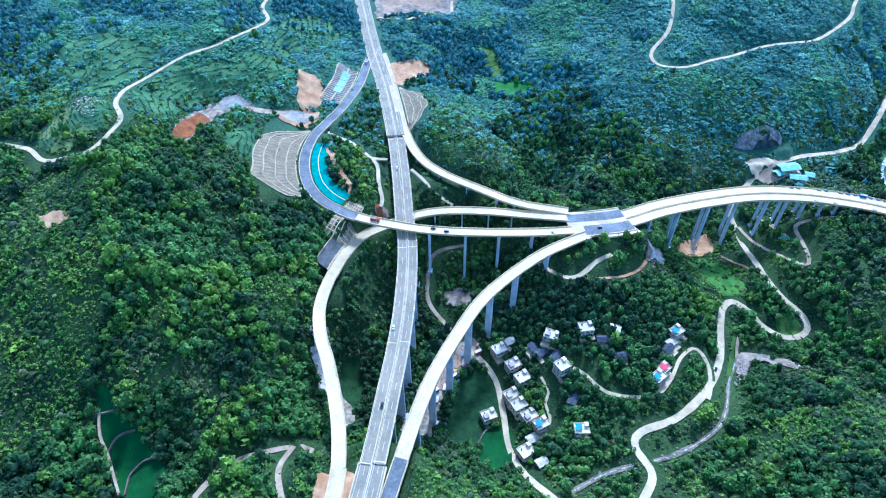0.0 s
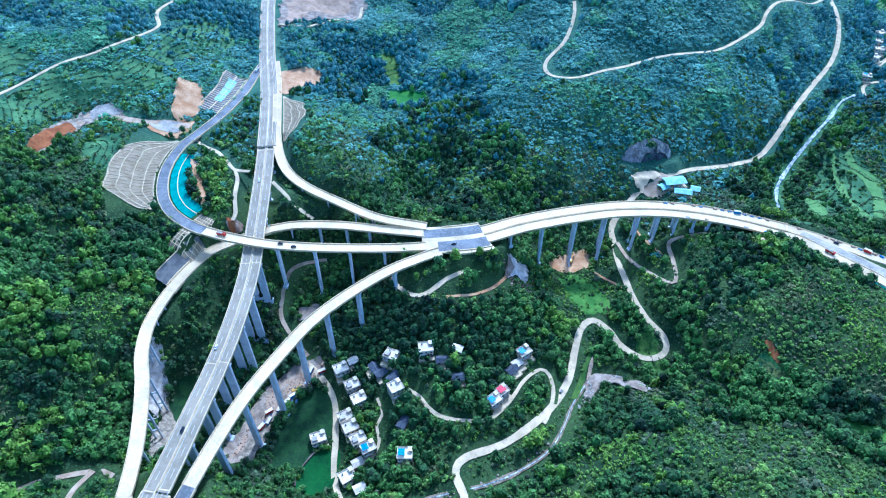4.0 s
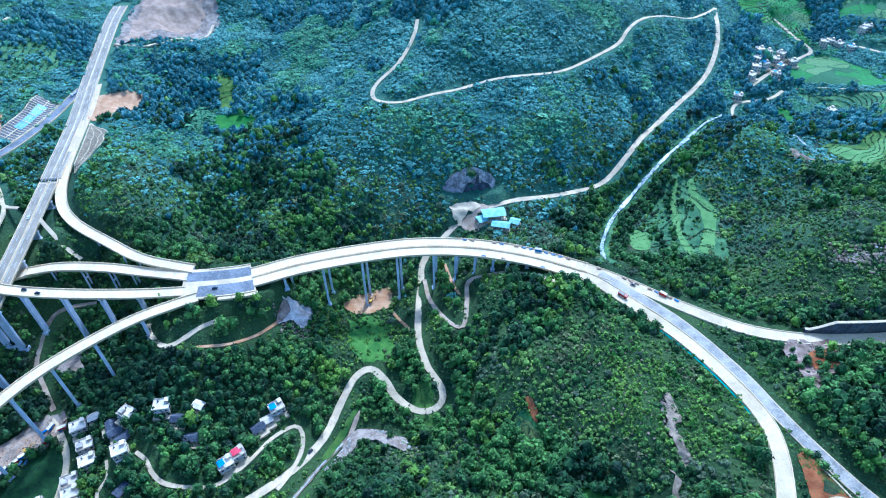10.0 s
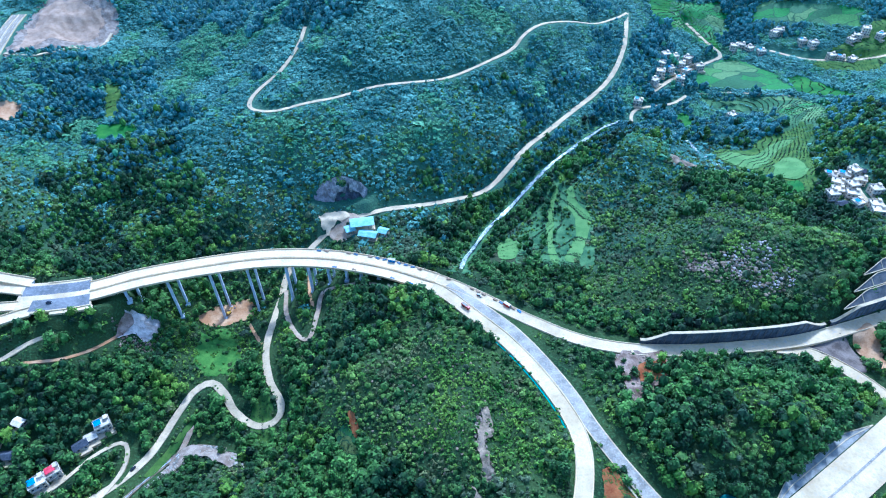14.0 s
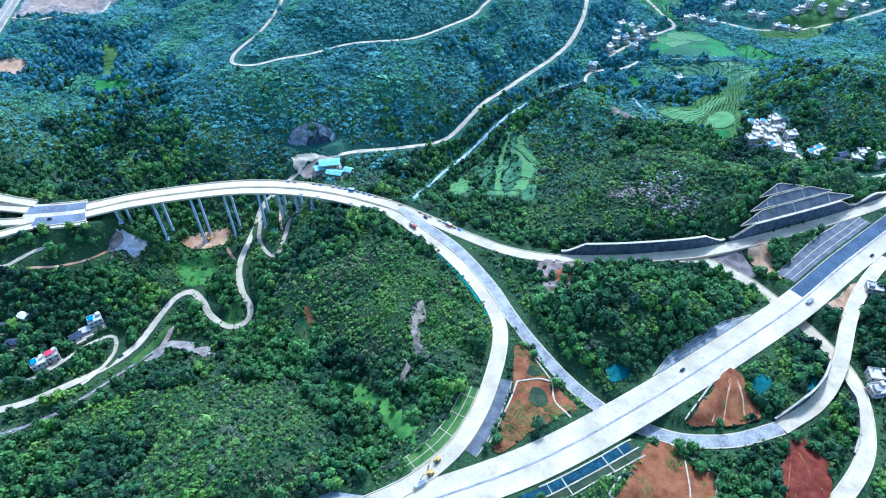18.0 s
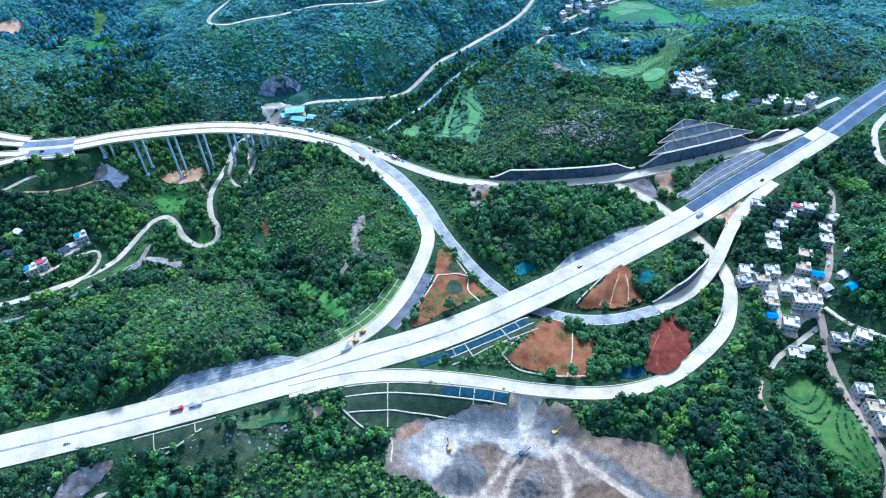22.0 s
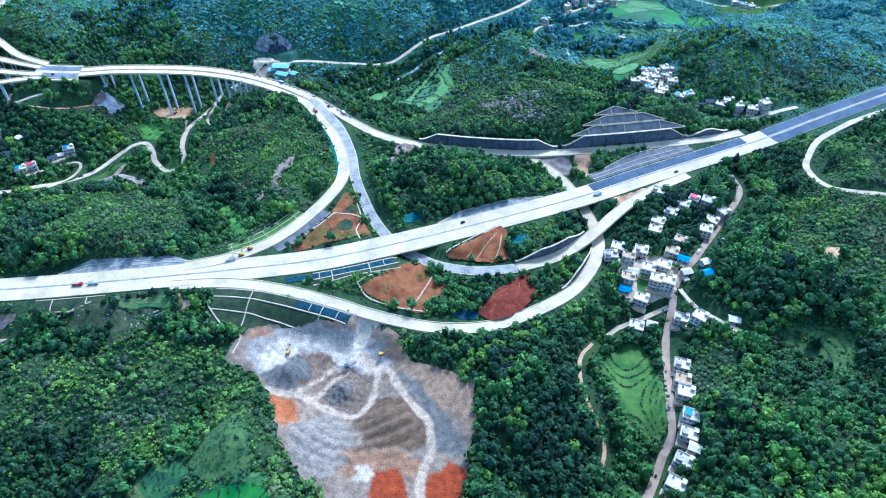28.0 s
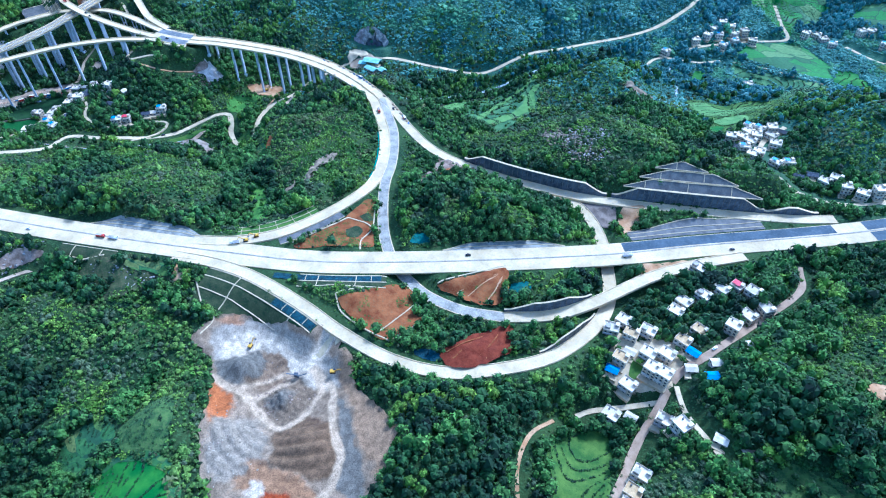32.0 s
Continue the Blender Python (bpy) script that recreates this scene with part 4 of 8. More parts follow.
for line in (TRACK_A, TRACK_E, TRACK_SOUTH, TRACK_WEST, TRACK_WEST_B):
    lane("dirt_track", line, 3.8, M_TRACK, "beige dirt construction track on the slope", 0.1)

lane("dirt_track", TRACK_B, 4.2, M_LANE, "pale dusty access track below the junction", 0.1)
for line in (TRACK_NET, TRACK_DOWN, TRACK_UNDER):
    lane("dirt_track", line, 3.4, M_LANE, "grey dirt track between the ramps", 0.1)
lane("field_path", PADDY_PATH, 1.6, M_TRACK, "narrow beige field path beside the paddies", 0.9)
for line in (TRACK_C, TRACK_D, TRACK_F, PATH_RED):
    lane("dirt_track", line, 2.8, M_SAND, "narrow orange earth footpath on the slope", 0.1)


# ---- roads and viaducts ----
def roadway(name, line, width, mat, label, shoulder=M_BASE, rail=True, kind="structure"):
    """A road at grade: base, running surface, edge kerbs."""
    h = width / 2
    t = tagged(new(name, sweep(line, box_section(-h - 0.8, h + 0.8, -1.6, -0.06), shoulder, name)), label, "road", kind=kind)
    part("road_surface", sweep(line, box_section(-h, h, -0.5, 0.0), mat, "road_surface"), t)
    if rail:
        for e in (-1, 1):
            part("kerb", sweep(line, box_section(e * (h + 0.25) - 0.22, e * (h + 0.25) + 0.22, -0.3, 0.55), M_CONCRETE, "kerb"), t)
    return t


def shaft(p, direction, wide, deep, base, top, style, parent):
    """A pier under a deck: one broad blade, or two slim columns with a tie beam; with a cap."""
    ang = math.degrees(math.atan2(direction[1], direction[0]))
    t = new("pier")
    t.parent = parent
    t.matrix_basis = pose(p[0], p[1], 0, 0, 0, ang)
    h = top - base
    if style == "blade":
        part("pier_shaft", box(deep, wide, h, M_PIER, (0, 0, base), "pier_shaft", 0.15), t)
        part("footing", box(deep * 2.2, wide * 1.6, 2.5, M_PIER, (0, 0, base - 1.2), "footing", 0.1), t)
    else:
        for e in (-1, 1):
            part("pier_shaft", box(deep, deep, h, M_PIER, (0, e * wide / 2, base), "pier_shaft", 0.2), t)
        for z in np.arange(base + 12, top - 6, 14):
            part("tie_beam", box(deep * 0.7, wide, 1.3, M_PIER, (0, 0, z), "tie_beam", 0.1), t)
    part("pier_cap", box(deep * 1.25, wide + 1.8, 1.6, M_PIER, (0, 0, top - 1.6), "pier_cap", 0.2), t)
    return t


def viaduct(name, line, width, label, surface, piers, style="blade", pier_wide=4.5, pier_deep=1.9, depth=2.2, parent=None):
    """A bridge: slab, box girder, parapets and piers at the given stations in metres."""
    h = width / 2
    t = parent or thing(name, label, "bridge")
    part("deck", sweep(line, box_section(-h, h, -0.45, 0.0), surface, "deck"), t)
    part("girder", sweep(line, box_section(-h * 0.55, h * 0.55, -depth, -0.46), M_PIER, "girder"), t)
    for e in (-1, 1):
        part("parapet", sweep(line, box_section(e * (h - 0.2) - 0.2, e * (h - 0.2) + 0.2, -0.9, 1.0), M_CONCRETE, "parapet"), t)
    at = np.concatenate([[0], np.cumsum(np.linalg.norm(np.diff(line[:, :2], axis=0), axis=1))])
    s = sides(line)
    for q in piers:
        p = [np.interp(q, at, line[:, c]) for c in range(3)]
        n = (np.interp(q, at, s[:, 0]), np.interp(q, at, s[:, 1]))
        base = float(land(p[0], p[1])) - 1.0
        if p[2] - depth - base > 3:
            shaft(p, (n[1], -n[0]), pier_wide, pier_deep, base, p[2] - depth, style, t)
    return t


def cut(line, a, b):
    """The stretch of a line between two stations."""
    at = np.concatenate([[0], np.cumsum(np.linalg.norm(np.diff(line[:, :2], axis=0), axis=1))])
    q = np.concatenate([[a], at[(at > a) & (at < b)], [min(b, at[-1])]])
    return np.column_stack([np.interp(q, at, line[:, c]) for c in range(3)])


def beside(line, off):
    s = sides(line)
    return np.column_stack([line[:, :2] + s * off, line[:, 2]])


def length(line):
    return float(np.sum(np.linalg.norm(np.diff(line[:, :2], axis=0), axis=1)))


def station(line, y=None, x=None):
    """Station of the point of a line nearest to a given y or x."""
    at = np.concatenate([[0], np.cumsum(np.linalg.norm(np.diff(line[:, :2], axis=0), axis=1))])
    k = int(np.argmin(np.abs(line[:, 1] - y))) if y is not None else int(np.argmin(np.abs(line[:, 0] - x)))
    return float(at[k])


# main expressway: twin decks across the valley, at grade at both ends
s0, s1 = station(MAIN_LINE, y=520), station(MAIN_LINE, y=182)
main = thing("main_viaduct", "grey twin-deck expressway viaduct on tall concrete piers", "bridge")
bridge_piers = np.array([s0 + 25, s0 + 62, 464, 516, 549, 578, 611, 640, 674])
for off in (-4.2, 4.2):
    whole = beside(MAIN_LINE, off)
    viaduct("main_viaduct", cut(whole, s0, s1), 8.0, "", M_ASPHALT, bridge_piers - s0, "blade", 6.2, 2.2, 2.4, main)
    for e in (-1, 1):
        part("edge_line", sweep(beside(whole, e * 3.1), box_section(-0.09, 0.09, -0.05, 0.03), M_LINE, "edge_line"), main)
    for q in (s0 + 2, 516, 611, s1 - 2):
        part("expansion_joint", sweep(cut(whole, q, q + 0.7), box_section(-3.8, 3.8, -0.05, 0.025), M_CONCRETE, "expansion_joint"), main)
    dashes(whole, 0.0, 0.17, 6, 9, 0.0, M_LINE, main)
for seg, nm in ((MAIN_LINE[:int(np.argmin(np.abs(MAIN_LINE[:, 1] - 519)))], "expressway"), (MAIN_LINE[int(np.argmin(np.abs(MAIN_LINE[:, 1] - 183))):], "expressway")):
    t = roadway(nm, seg, 17.0, M_ASPHALT, "grey asphalt expressway with white lane lines")
    part("median", sweep(seg, box_section(-0.35, 0.35, -0.2, 0.7), M_CONCRETE, "median"), t)

# ramps
k = [i for i in range(len(RAMP_A)) if RAMP_A[i][0] < -70 and RAMP_A[i][1] < 430]
ka = max(k)
roadway("loop_ramp", RAMP_A[:ka + 1], 9.0, M_NEWASPHALT, "curved dark asphalt ramp cut into the hillside")
viaduct("ramp_viaduct", RAMP_A[ka:], 9.6, "white curved ramp viaduct crossing over the main deck", M_CONCRETE, np.array([395, 426, 455, 484]) - length(RAMP_A[:ka + 1]), "blade", 4.8, 2.0)
kl = int(np.argmin(np.abs(RAMP_L[:, 1] - 349)))
roadway("ramp_road", RAMP_L[:kl + 1], 8.6, M_BASE, "pale unfinished ramp road under the main deck")
ke = int(np.argmin(np.abs(RAMP_L[:, 1] - 182)))
viaduct("ramp_viaduct", RAMP_L[kl:ke + 1], 9.6, "white S-curved ramp viaduct on twin columns", M_CONCRETE, np.array([116, 130, 151, 180, 210, 240]) - length(RAMP_L[:kl + 1]), "columns", 4.2, 1.3)
roadway("ramp_road", RAMP_L[ke:], 9.0, M_BASE, "pale unfinished ramp road on orange earth")
viaduct("ramp_viaduct", RAMP_B, 9.6, "white ramp viaduct on slim twin columns", M_CONCRETE, (18, 43, 67, 88), "columns", 4.0, 1.2)
kc = int(np.argmin(np.abs(RAMP_C[:, 1] - 188)))
viaduct("ramp_viaduct", RAMP_C[:kc + 1], 9.8, "broad white curved ramp viaduct above the village", M_CONCRETE, (43, 78, 109, 139, 170, 200, 232), "blade", 5.4, 2.2)
roadway("ramp_road", RAMP_C[kc:], 8.6, M_NEWASPHALT, "dark asphalt ramp road beside the main deck")
kd = int(np.argmin(np.abs(RAMP_D[:, 1] - 532)))
roadway("ramp_road", RAMP_D[:kd + 1], 7.6, M_BASE, "pale unfinished ramp road along the cut slope")
viaduct("ramp_viaduct", RAMP_D[kd:], 9.2, "white ramp viaduct curving past the wooded spur", M_CONCRETE, np.array([205, 238, 268, 298, 315, 332]) - length(RAMP_D[:kd + 1]), "columns", 4.0, 1.2)

# joining area and twin viaduct to the east
kv = int(np.argmin(np.abs(VIADUCT[:, 0] - 163)))
roadway("junction_road", cut(VIADUCT, 1, 56), 31.0, M_BASE, "pale unfinished road area where four ramps join", rail=False)
for off, half, first in ((7.8, 5.2, 3), (-8.6, 5.8, 14)):
    tagged(new("junction_surface", sweep(beside(cut(VIADUCT, first, 55), off), box_section(-half, half, -0.4, 0.06), M_NEWASPHALT)), "dark asphalt lane strip between ramp ends", "road", kind="structure")
for off in (15.6, -15.6):
    tagged(new("junction_kerb", sweep(beside(cut(VIADUCT, 20, 56), off), box_section(-0.3, 0.3, -1.0, 0.7), M_CONCRETE)), "white concrete edge kerb of the junction", "kerb", kind="structure")
tagged(new("abutment_wall", sweep(beside(cut(VIADUCT, 30, 57), -17.4), box_section(-1.6, 1.6, -12.0, -0.1), M_CONCRETE)), "pale concrete retaining wall below the junction", "wall", kind="structure")
seg = VIADUCT[kv:]
east_piers = np.array([79, 111, 144, 174, 206, 225, 242, 258, 271, 288]) - length(VIADUCT[:kv + 1])
for off in (5.5, -5.5):
    viaduct("east_viaduct", beside(seg, off), 10.4, "long white curved twin viaduct on tall piers", M_CONCRETE, east_piers + (6.0 if off > 0 else 0.0), "blade", 3.4, 1.8)
roadway("ramp_road", V_NORTH[10:], 9.4, M_BASE, "pale unfinished road curving along a retaining wall")
roadway("ramp_road", V_SOUTH[10:], 10.0, M_BASE, "pale unfinished ramp road sweeping down to the expressway")
roadway("gravel_road", GRAVEL_ROAD, 8.4, M_GRAVEL, "grey gravel construction road passing under the expressway", rail=False)
roadway("ramp_road", UNDER_ROAD, 9.0, M_BASE, "pale dusty ramp road climbing to the expressway")
roadway("loop_road", LOOP_ROAD, 9.4, M_BASE, "pale unfinished loop ramp round the red earth")

e = thing("expressway", "broad pale unfinished expressway with two carriageways", "road", kind="structure")
for off in (-6.6, 6.6):
    part("carriageway", sweep(beside(EXPRESSWAY, off), box_section(-6.0, 6.0, -1.4, 0.1), M_BASE, "carriageway"), e)
part("median", sweep(EXPRESSWAY, box_section(-0.6, 0.6, -1.2, 0.35), M_GRAVEL, "median"), e)
part("asphalt_surface", sweep(beside(cut(EXPRESSWAY, station(EXPRESSWAY, x=772), station(EXPRESSWAY, x=925)), 6.9), box_section(-5.2, 5.2, -0.3, 0.16), M_DARKASPHALT, "asphalt_surface"), e)
part("asphalt_surface", sweep(beside(cut(EXPRESSWAY, station(EXPRESSWAY, x=948), 9999), 6.9), box_section(-5.4, 5.4, -0.3, 0.16), M_DARKASPHALT, "asphalt_surface"), e)
part("asphalt_surface", sweep(beside(cut(EXPRESSWAY, station(EXPRESSWAY, x=948), 9999), -6.9), box_section(-5.4, 5.4, -0.3, 0.16), M_DARKASPHALT, "asphalt_surface"), e)


# ---- fields, bare earth and slopes ----
from mathutils.geometry import delaunay_2d_cdt

BARE = []  # circles kept free of trees: x, y, radius
FREE = []  # outlines kept free of trees


def inside(x, y, outline):
    """Which points lie inside an outline."""
    hit = np.zeros(len(x), bool)
    p = np.array(outline, float)
    for (ax, ay), (bx, by) in zip(p, np.roll(p, -1, axis=0)):
        cross = (ay > y) != (by > y)
        with np.errstate(divide="ignore", invalid="ignore"):
            at = (bx - ax) * (y - ay) / (by - ay) + ax
        hit ^= cross & (x < at)
    return hit


TERRACED = []  # outlines and step heights whose banks carry hedges
THIN = []  # outlines where plants stand apart from one another


def patch(name, outline, mat, label, category, step=2.5, up=0.35, steps=0.0, rough=0.0, free=True, wobble=1.6, kind="structure", relief=None):
    """A sheet of earth or crop laid over the ground inside a wavering outline; steps makes level terraces of that height."""
    ring = smooth_line(list(outline) + [outline[0]], 2.2)[:-1]
    ring = ring + wobble * np.column_stack([lattice_noise(ring[:, 0], ring[:, 1], 8, 51) + 0.5 * lattice_noise(ring[:, 0], ring[:, 1], 3, 52), lattice_noise(ring[:, 0], ring[:, 1], 8, 53) + 0.5 * lattice_noise(ring[:, 0], ring[:, 1], 3, 54)])
    gx, gy = np.meshgrid(np.arange(ring[:, 0].min(), ring[:, 0].max(), step), np.arange(ring[:, 1].min(), ring[:, 1].max(), step), indexing="ij")
    gx, gy = gx.ravel(), gy.ravel()
    ok = inside(gx, gy, ring)
    pts = [Vector(q) for q in ring] + [Vector((q, w)) for q, w in zip(gx[ok], gy[ok])]
    n = len(ring)
    v2, _, f2, *_ = delaunay_2d_cdt(pts, [(i, (i + 1) % n) for i in range(n)], [], 1, 0.01)
    v2 = np.array([q[:] for q in v2])
    z = land(v2[:, 0], v2[:, 1])
    if steps:
        g = z / steps
        z = np.maximum(z, (np.floor(g) + np.clip((g - np.floor(g)) * 4 - 3, 0, 1)) * steps + 0.3)
        if mat not in (M_PADDY, M_PADDYBRIGHT):
            TERRACED.append((outline, steps))
    if rough:
        z = z + rough * (lattice_noise(v2[:, 0], v2[:, 1], 7, 55) + 0.6 * lattice_noise(v2[:, 0], v2[:, 1], 3, 56) + 1.0)
    if relief is not None:
        z = z + relief(v2[:, 0], v2[:, 1])
    me = bpy.data.meshes.new(name)
    me.from_pydata(np.column_stack([v2, z + up]).tolist(), [], [list(f) for f in f2])
    me.materials.append(mat)
    me.polygons.foreach_set("use_smooth", np.full(len(me.polygons), True))
    if free:
        FREE.append(outline)
    return tagged(new(name, me), label, category, kind=kind)


def belt(line, off0, off1, mat, name, parent=None, across=6, up=0.3, ribs=(), rib_mat=None, rib_wide=0.6, cross=0.0, cross_wide=0.35, rise=None, taper=0):
    """A strip of slope beside a road, between two offsets, with ribs along it and across it as parts."""
    s = sides(line)
    n = len(line)
    u = np.linspace(off0, off1, across)
    swell = np.ones(n) if not taper else np.clip(np.minimum(np.arange(n) + 0.3, n - 0.7 - np.arange(n)) / 6.0, 0.05, 1) * (1 + (0.14 if taper == 1 else 0.03) * lattice_noise(np.arange(n), np.zeros(n), 1.9, 17))

    def height(px, py, o, base):
        z = land(px, py) + up
        return z if rise is None else np.maximum(z, base + rise(o))

    v = np.empty((n, across, 3))
    for k_, o in enumerate(u):
        o = off0 + (o - off0) * swell
        v[:, k_, :2] = line[:, :2] + s * o[:, None]
        v[:, k_, 2] = height(v[:, k_, 0], v[:, k_, 1], o, line[:, 2])
    i = np.arange(n * across).reshape(n, across)
    f = np.column_stack([i[:-1, :-1].ravel(), i[1:, :-1].ravel(), i[1:, 1:].ravel(), i[:-1, 1:].ravel()])
    t = new(name, raw_mesh(name, v.reshape(-1, 3), f, [mat], True))
    if parent:
        t.parent = parent
    for o in ribs:
        o = off0 + (o - off0) * swell
        c = np.column_stack([line[:, :2] + s * o[:, None], np.zeros(n)])
        c[:, 2] = height(c[:, 0], c[:, 1], o, line[:, 2])
        part("rib", sweep(c, box_section(-rib_wide / 2, rib_wide / 2, -0.4, 0.4), rib_mat, "rib"), t)
    if cross:
        at = np.concatenate([[0], np.cumsum(np.linalg.norm(np.diff(line[:, :2], axis=0), axis=1))])
        for q in np.arange(cross / 2, at[-1], cross):
            p = np.array([np.interp(q, at, line[:, c]) for c in range(3)])
            d = np.array([np.interp(q, at, s[:, c]) for c in range(2)])
            o = np.linspace(off0, off0 + (off1 - off0) * float(np.interp(q, at, swell)), across + 2)
            c = np.column_stack([p[0] + d[0] * o, p[1] + d[1] * o, np.zeros(len(o))])
            c[:, 2] = height(c[:, 0], c[:, 1], o, p[2])
            part("cross_rib", sweep(c, box_section(-cross_wide / 2, cross_wide / 2, -0.35, 0.35), rib_mat, "cross_rib"), t)
    a_, b_ = line[:, :2] + s * off0, line[:, :2] + s * off1
    FREE.append([tuple(q) for q in a_] + [tuple(q) for q in b_[::-1]])
    return t


# crops and paddies
patch("rice_paddy", [(-234.4, 234.4), (-222.7, 231.6), (-212.6, 215.5), (-200.7, 209.6), (-187.0, 193.9), (-176.3, 182.3), (-177.0, 165.1), (-189.0, 163.1), (-201.3, 168.6), (-210.9, 182.2), (-217.8, 197.0), (-225.9, 203.1), (-230.1, 220.2)], M_PADDYBRIGHT, "bright green rice paddies stepping down a gully", "field", steps=1.6, wobble=0.8)
patch("rice_paddy", [(9.0, 273.5), (27.0, 294.3), (44.1, 284.5), (46.1, 260.3), (32.1, 243.1), (24.0, 228.1), (7.9, 222.6), (2.0, 243.4)], M_PADDY, "dark green rice terraces beside the village lane", "field", steps=2.0, wobble=1.5)
patch("rice_paddy", [(27.1, 233.6), (35.1, 243.1), (50.1, 243.9), (52.0, 227.4), (50.0, 216.1), (38.9, 206.2), (25.8, 211.6)], M_PADDYBRIGHT, "bright green flooded rice paddy beside the village lane", "field", steps=2.0, up=0.6, wobble=1.0)
patch("rice_paddy", [(-82.3, 296.1), (-67.2, 298.8), (-64.1, 287.3), (-63.2, 260.7), (-71.3, 254.2), (-84.3, 276.9)], M_PADDY, "small dark green plots between the viaducts", "field", steps=1.8, wobble=1.5)
patch("field", [(59.1, 670.4), (100.6, 667.9), (102.8, 638.2), (60.7, 639.0)], M_FIELD, "bright green field in a wooded hollow", "field", 3, wobble=2)
patch("field", [(44.1, 738.3), (65.2, 744.2), (74.0, 688.9), (61.1, 684.0)], M_TERRACE, "pale green terraces in a wooded hollow", "field", 3, steps=2.0)
patch("field", [(776.0, 824.0), (787.7, 853.9), (819.6, 879.6), (846.0, 889.0), (872.0, 878.0), (897.0, 852.0), (905.0, 812.0), (864.0, 814.3), (814.0, 823.4)], M_PLOTS, "mosaic of bright green valley fields with low banks", "field", 4, wobble=2)
patch("field", [(905.0, 818.0), (906.0, 846.0), (930.9, 842.0), (968.0, 770.0), (926.0, 790.0), (904.0, 800.0)], M_FIELD, "bright green field tapering along the valley side", "field", 4, steps=1.5, wobble=2)
patch("field", [(796.0, 806.0), (862.2, 801.8), (902.9, 788.7), (906.0, 750.0), (894.8, 718.0), (870.0, 680.0), (858.0, 700.0), (859.6, 772.0), (838.0, 797.0), (810.0, 798.0)], M_PLOTS, "grey-green meadows along the valley stream", "field", 4, steps=1.5, wobble=2)
patch("field", [(744.7, 665.4), (765.5, 678.5), (789.5, 666.9), (812.0, 690.1), (846.1, 692.6), (859.9, 700.5), (864.0, 675.4), (846.4, 655.5), (836.0, 625.0), (824.0, 590.0), (808.0, 560.0), (792.0, 556.0), (787.0, 590.0), (779.4, 612.2), (754.5, 636.2)], M_TERRACE, "curving green terraces below the town", "field", 2.5, steps=1.5, wobble=1.5)
patch("field", [(752.0, 655.0), (768.0, 668.0), (786.0, 655.0), (806.0, 664.0), (826.0, 676.0), (838.0, 668.0), (812.0, 650.0), (798.0, 633.0), (780.0, 624.0), (762.0, 638.0)], M_PALEWEED, "long light green terrace curving up the valley", "field", 2.5, up=0.9, steps=1.5, free=False, wobble=1.5)
patch("pond", [(788.5, 602.8), (806.7, 630.5), (824.6, 630.0), (815.8, 591.9), (802.5, 582.7)], M_PALEWEED, "pale green weedy pond among the terraces", "water", 3, up=1.4, wobble=1.5)
c = smooth_line([(777.6, 809.0), (822.5, 814.0), (863.5, 806.0), (898.9, 795.9)], 4.0)
lane("field_path", np.column_stack([c, land(c[:, 0], c[:, 1])]), 2.6, M_LANE, "pale track between valley fields", 1.0)
patch("field", [(765.2, 948.2), (789.7, 1000.9), (867.8, 1033.8), (867.5, 963.3), (813.6, 930.3), (789.7, 927.2)], M_PLOTS, "light green fields beside the valley road", "field", 4, steps=1.5, wobble=3)
patch("field", [(903.7, 979.8), (925.2, 1016.5), (989.1, 986.8), (1044.2, 950.0), (1029.1, 924.4), (966.8, 956.9)], M_PLOTS, "green strip fields on the far plain", "field", 4, wobble=4)
VALLEY_FLOOR = [(777.0, 805.7), (888.4, 790.9), (880.5, 713.8), (841.9, 632.2), (803.0, 612.6), (779.2, 637.1), (835.5, 687.6), (846.3, 768.9), (786.2, 784.0)]
patch("meadow", VALLEY_FLOOR, M_HILLSCRUB, "green meadow along the winding valley floor", "meadow", 3, up=0.2, steps=1.5, free=False, wobble=4)
THIN.append((VALLEY_FLOOR, 0.15))
patch("field", [(736.9, 761.2), (750.3, 762.1), (752.1, 734.4), (740.1, 730.6)], M_FIELD, "small bright green plot by the lane", "field", 3)
patch("field", [(755.0, 1025.4), (838.2, 962.9), (837.7, 910.1), (812.9, 911.8), (746.0, 959.5)], M_FIELD, "green terraced fields above the far village", "field", 4, steps=1.5, wobble=4)
patch("field", [(945.2, 868.4), (1062.6, 934.1), (1101.1, 902.6), (1012.8, 824.2)], M_TERRACE, "green terraced fields on the far plain", "field", 4, steps=1.5, wobble=5)
patch("field", [(792.5, 583.6), (802.4, 578.9), (798.7, 562.1), (785.5, 562.1)], M_FIELD, "small bright green field beside the town", "field", 3, up=1.0, free=False)
VALLEY_STEPS = [(509.2, 480.7), (515.7, 530.7), (542.5, 581.6), (561.3, 607.0), (576.2, 608.6), (586.6, 580.9), (590.1, 541.8), (581.4, 480.3), (560.0, 470.0), (530.0, 472.0)]
patch("terraced_hillside", VALLEY_STEPS, M_HILLSCRUB, "green terraced slope beside the stream", "hillside", 2.2, steps=2.2, free=False, wobble=3)
THIN.append((VALLEY_STEPS, 0.3))
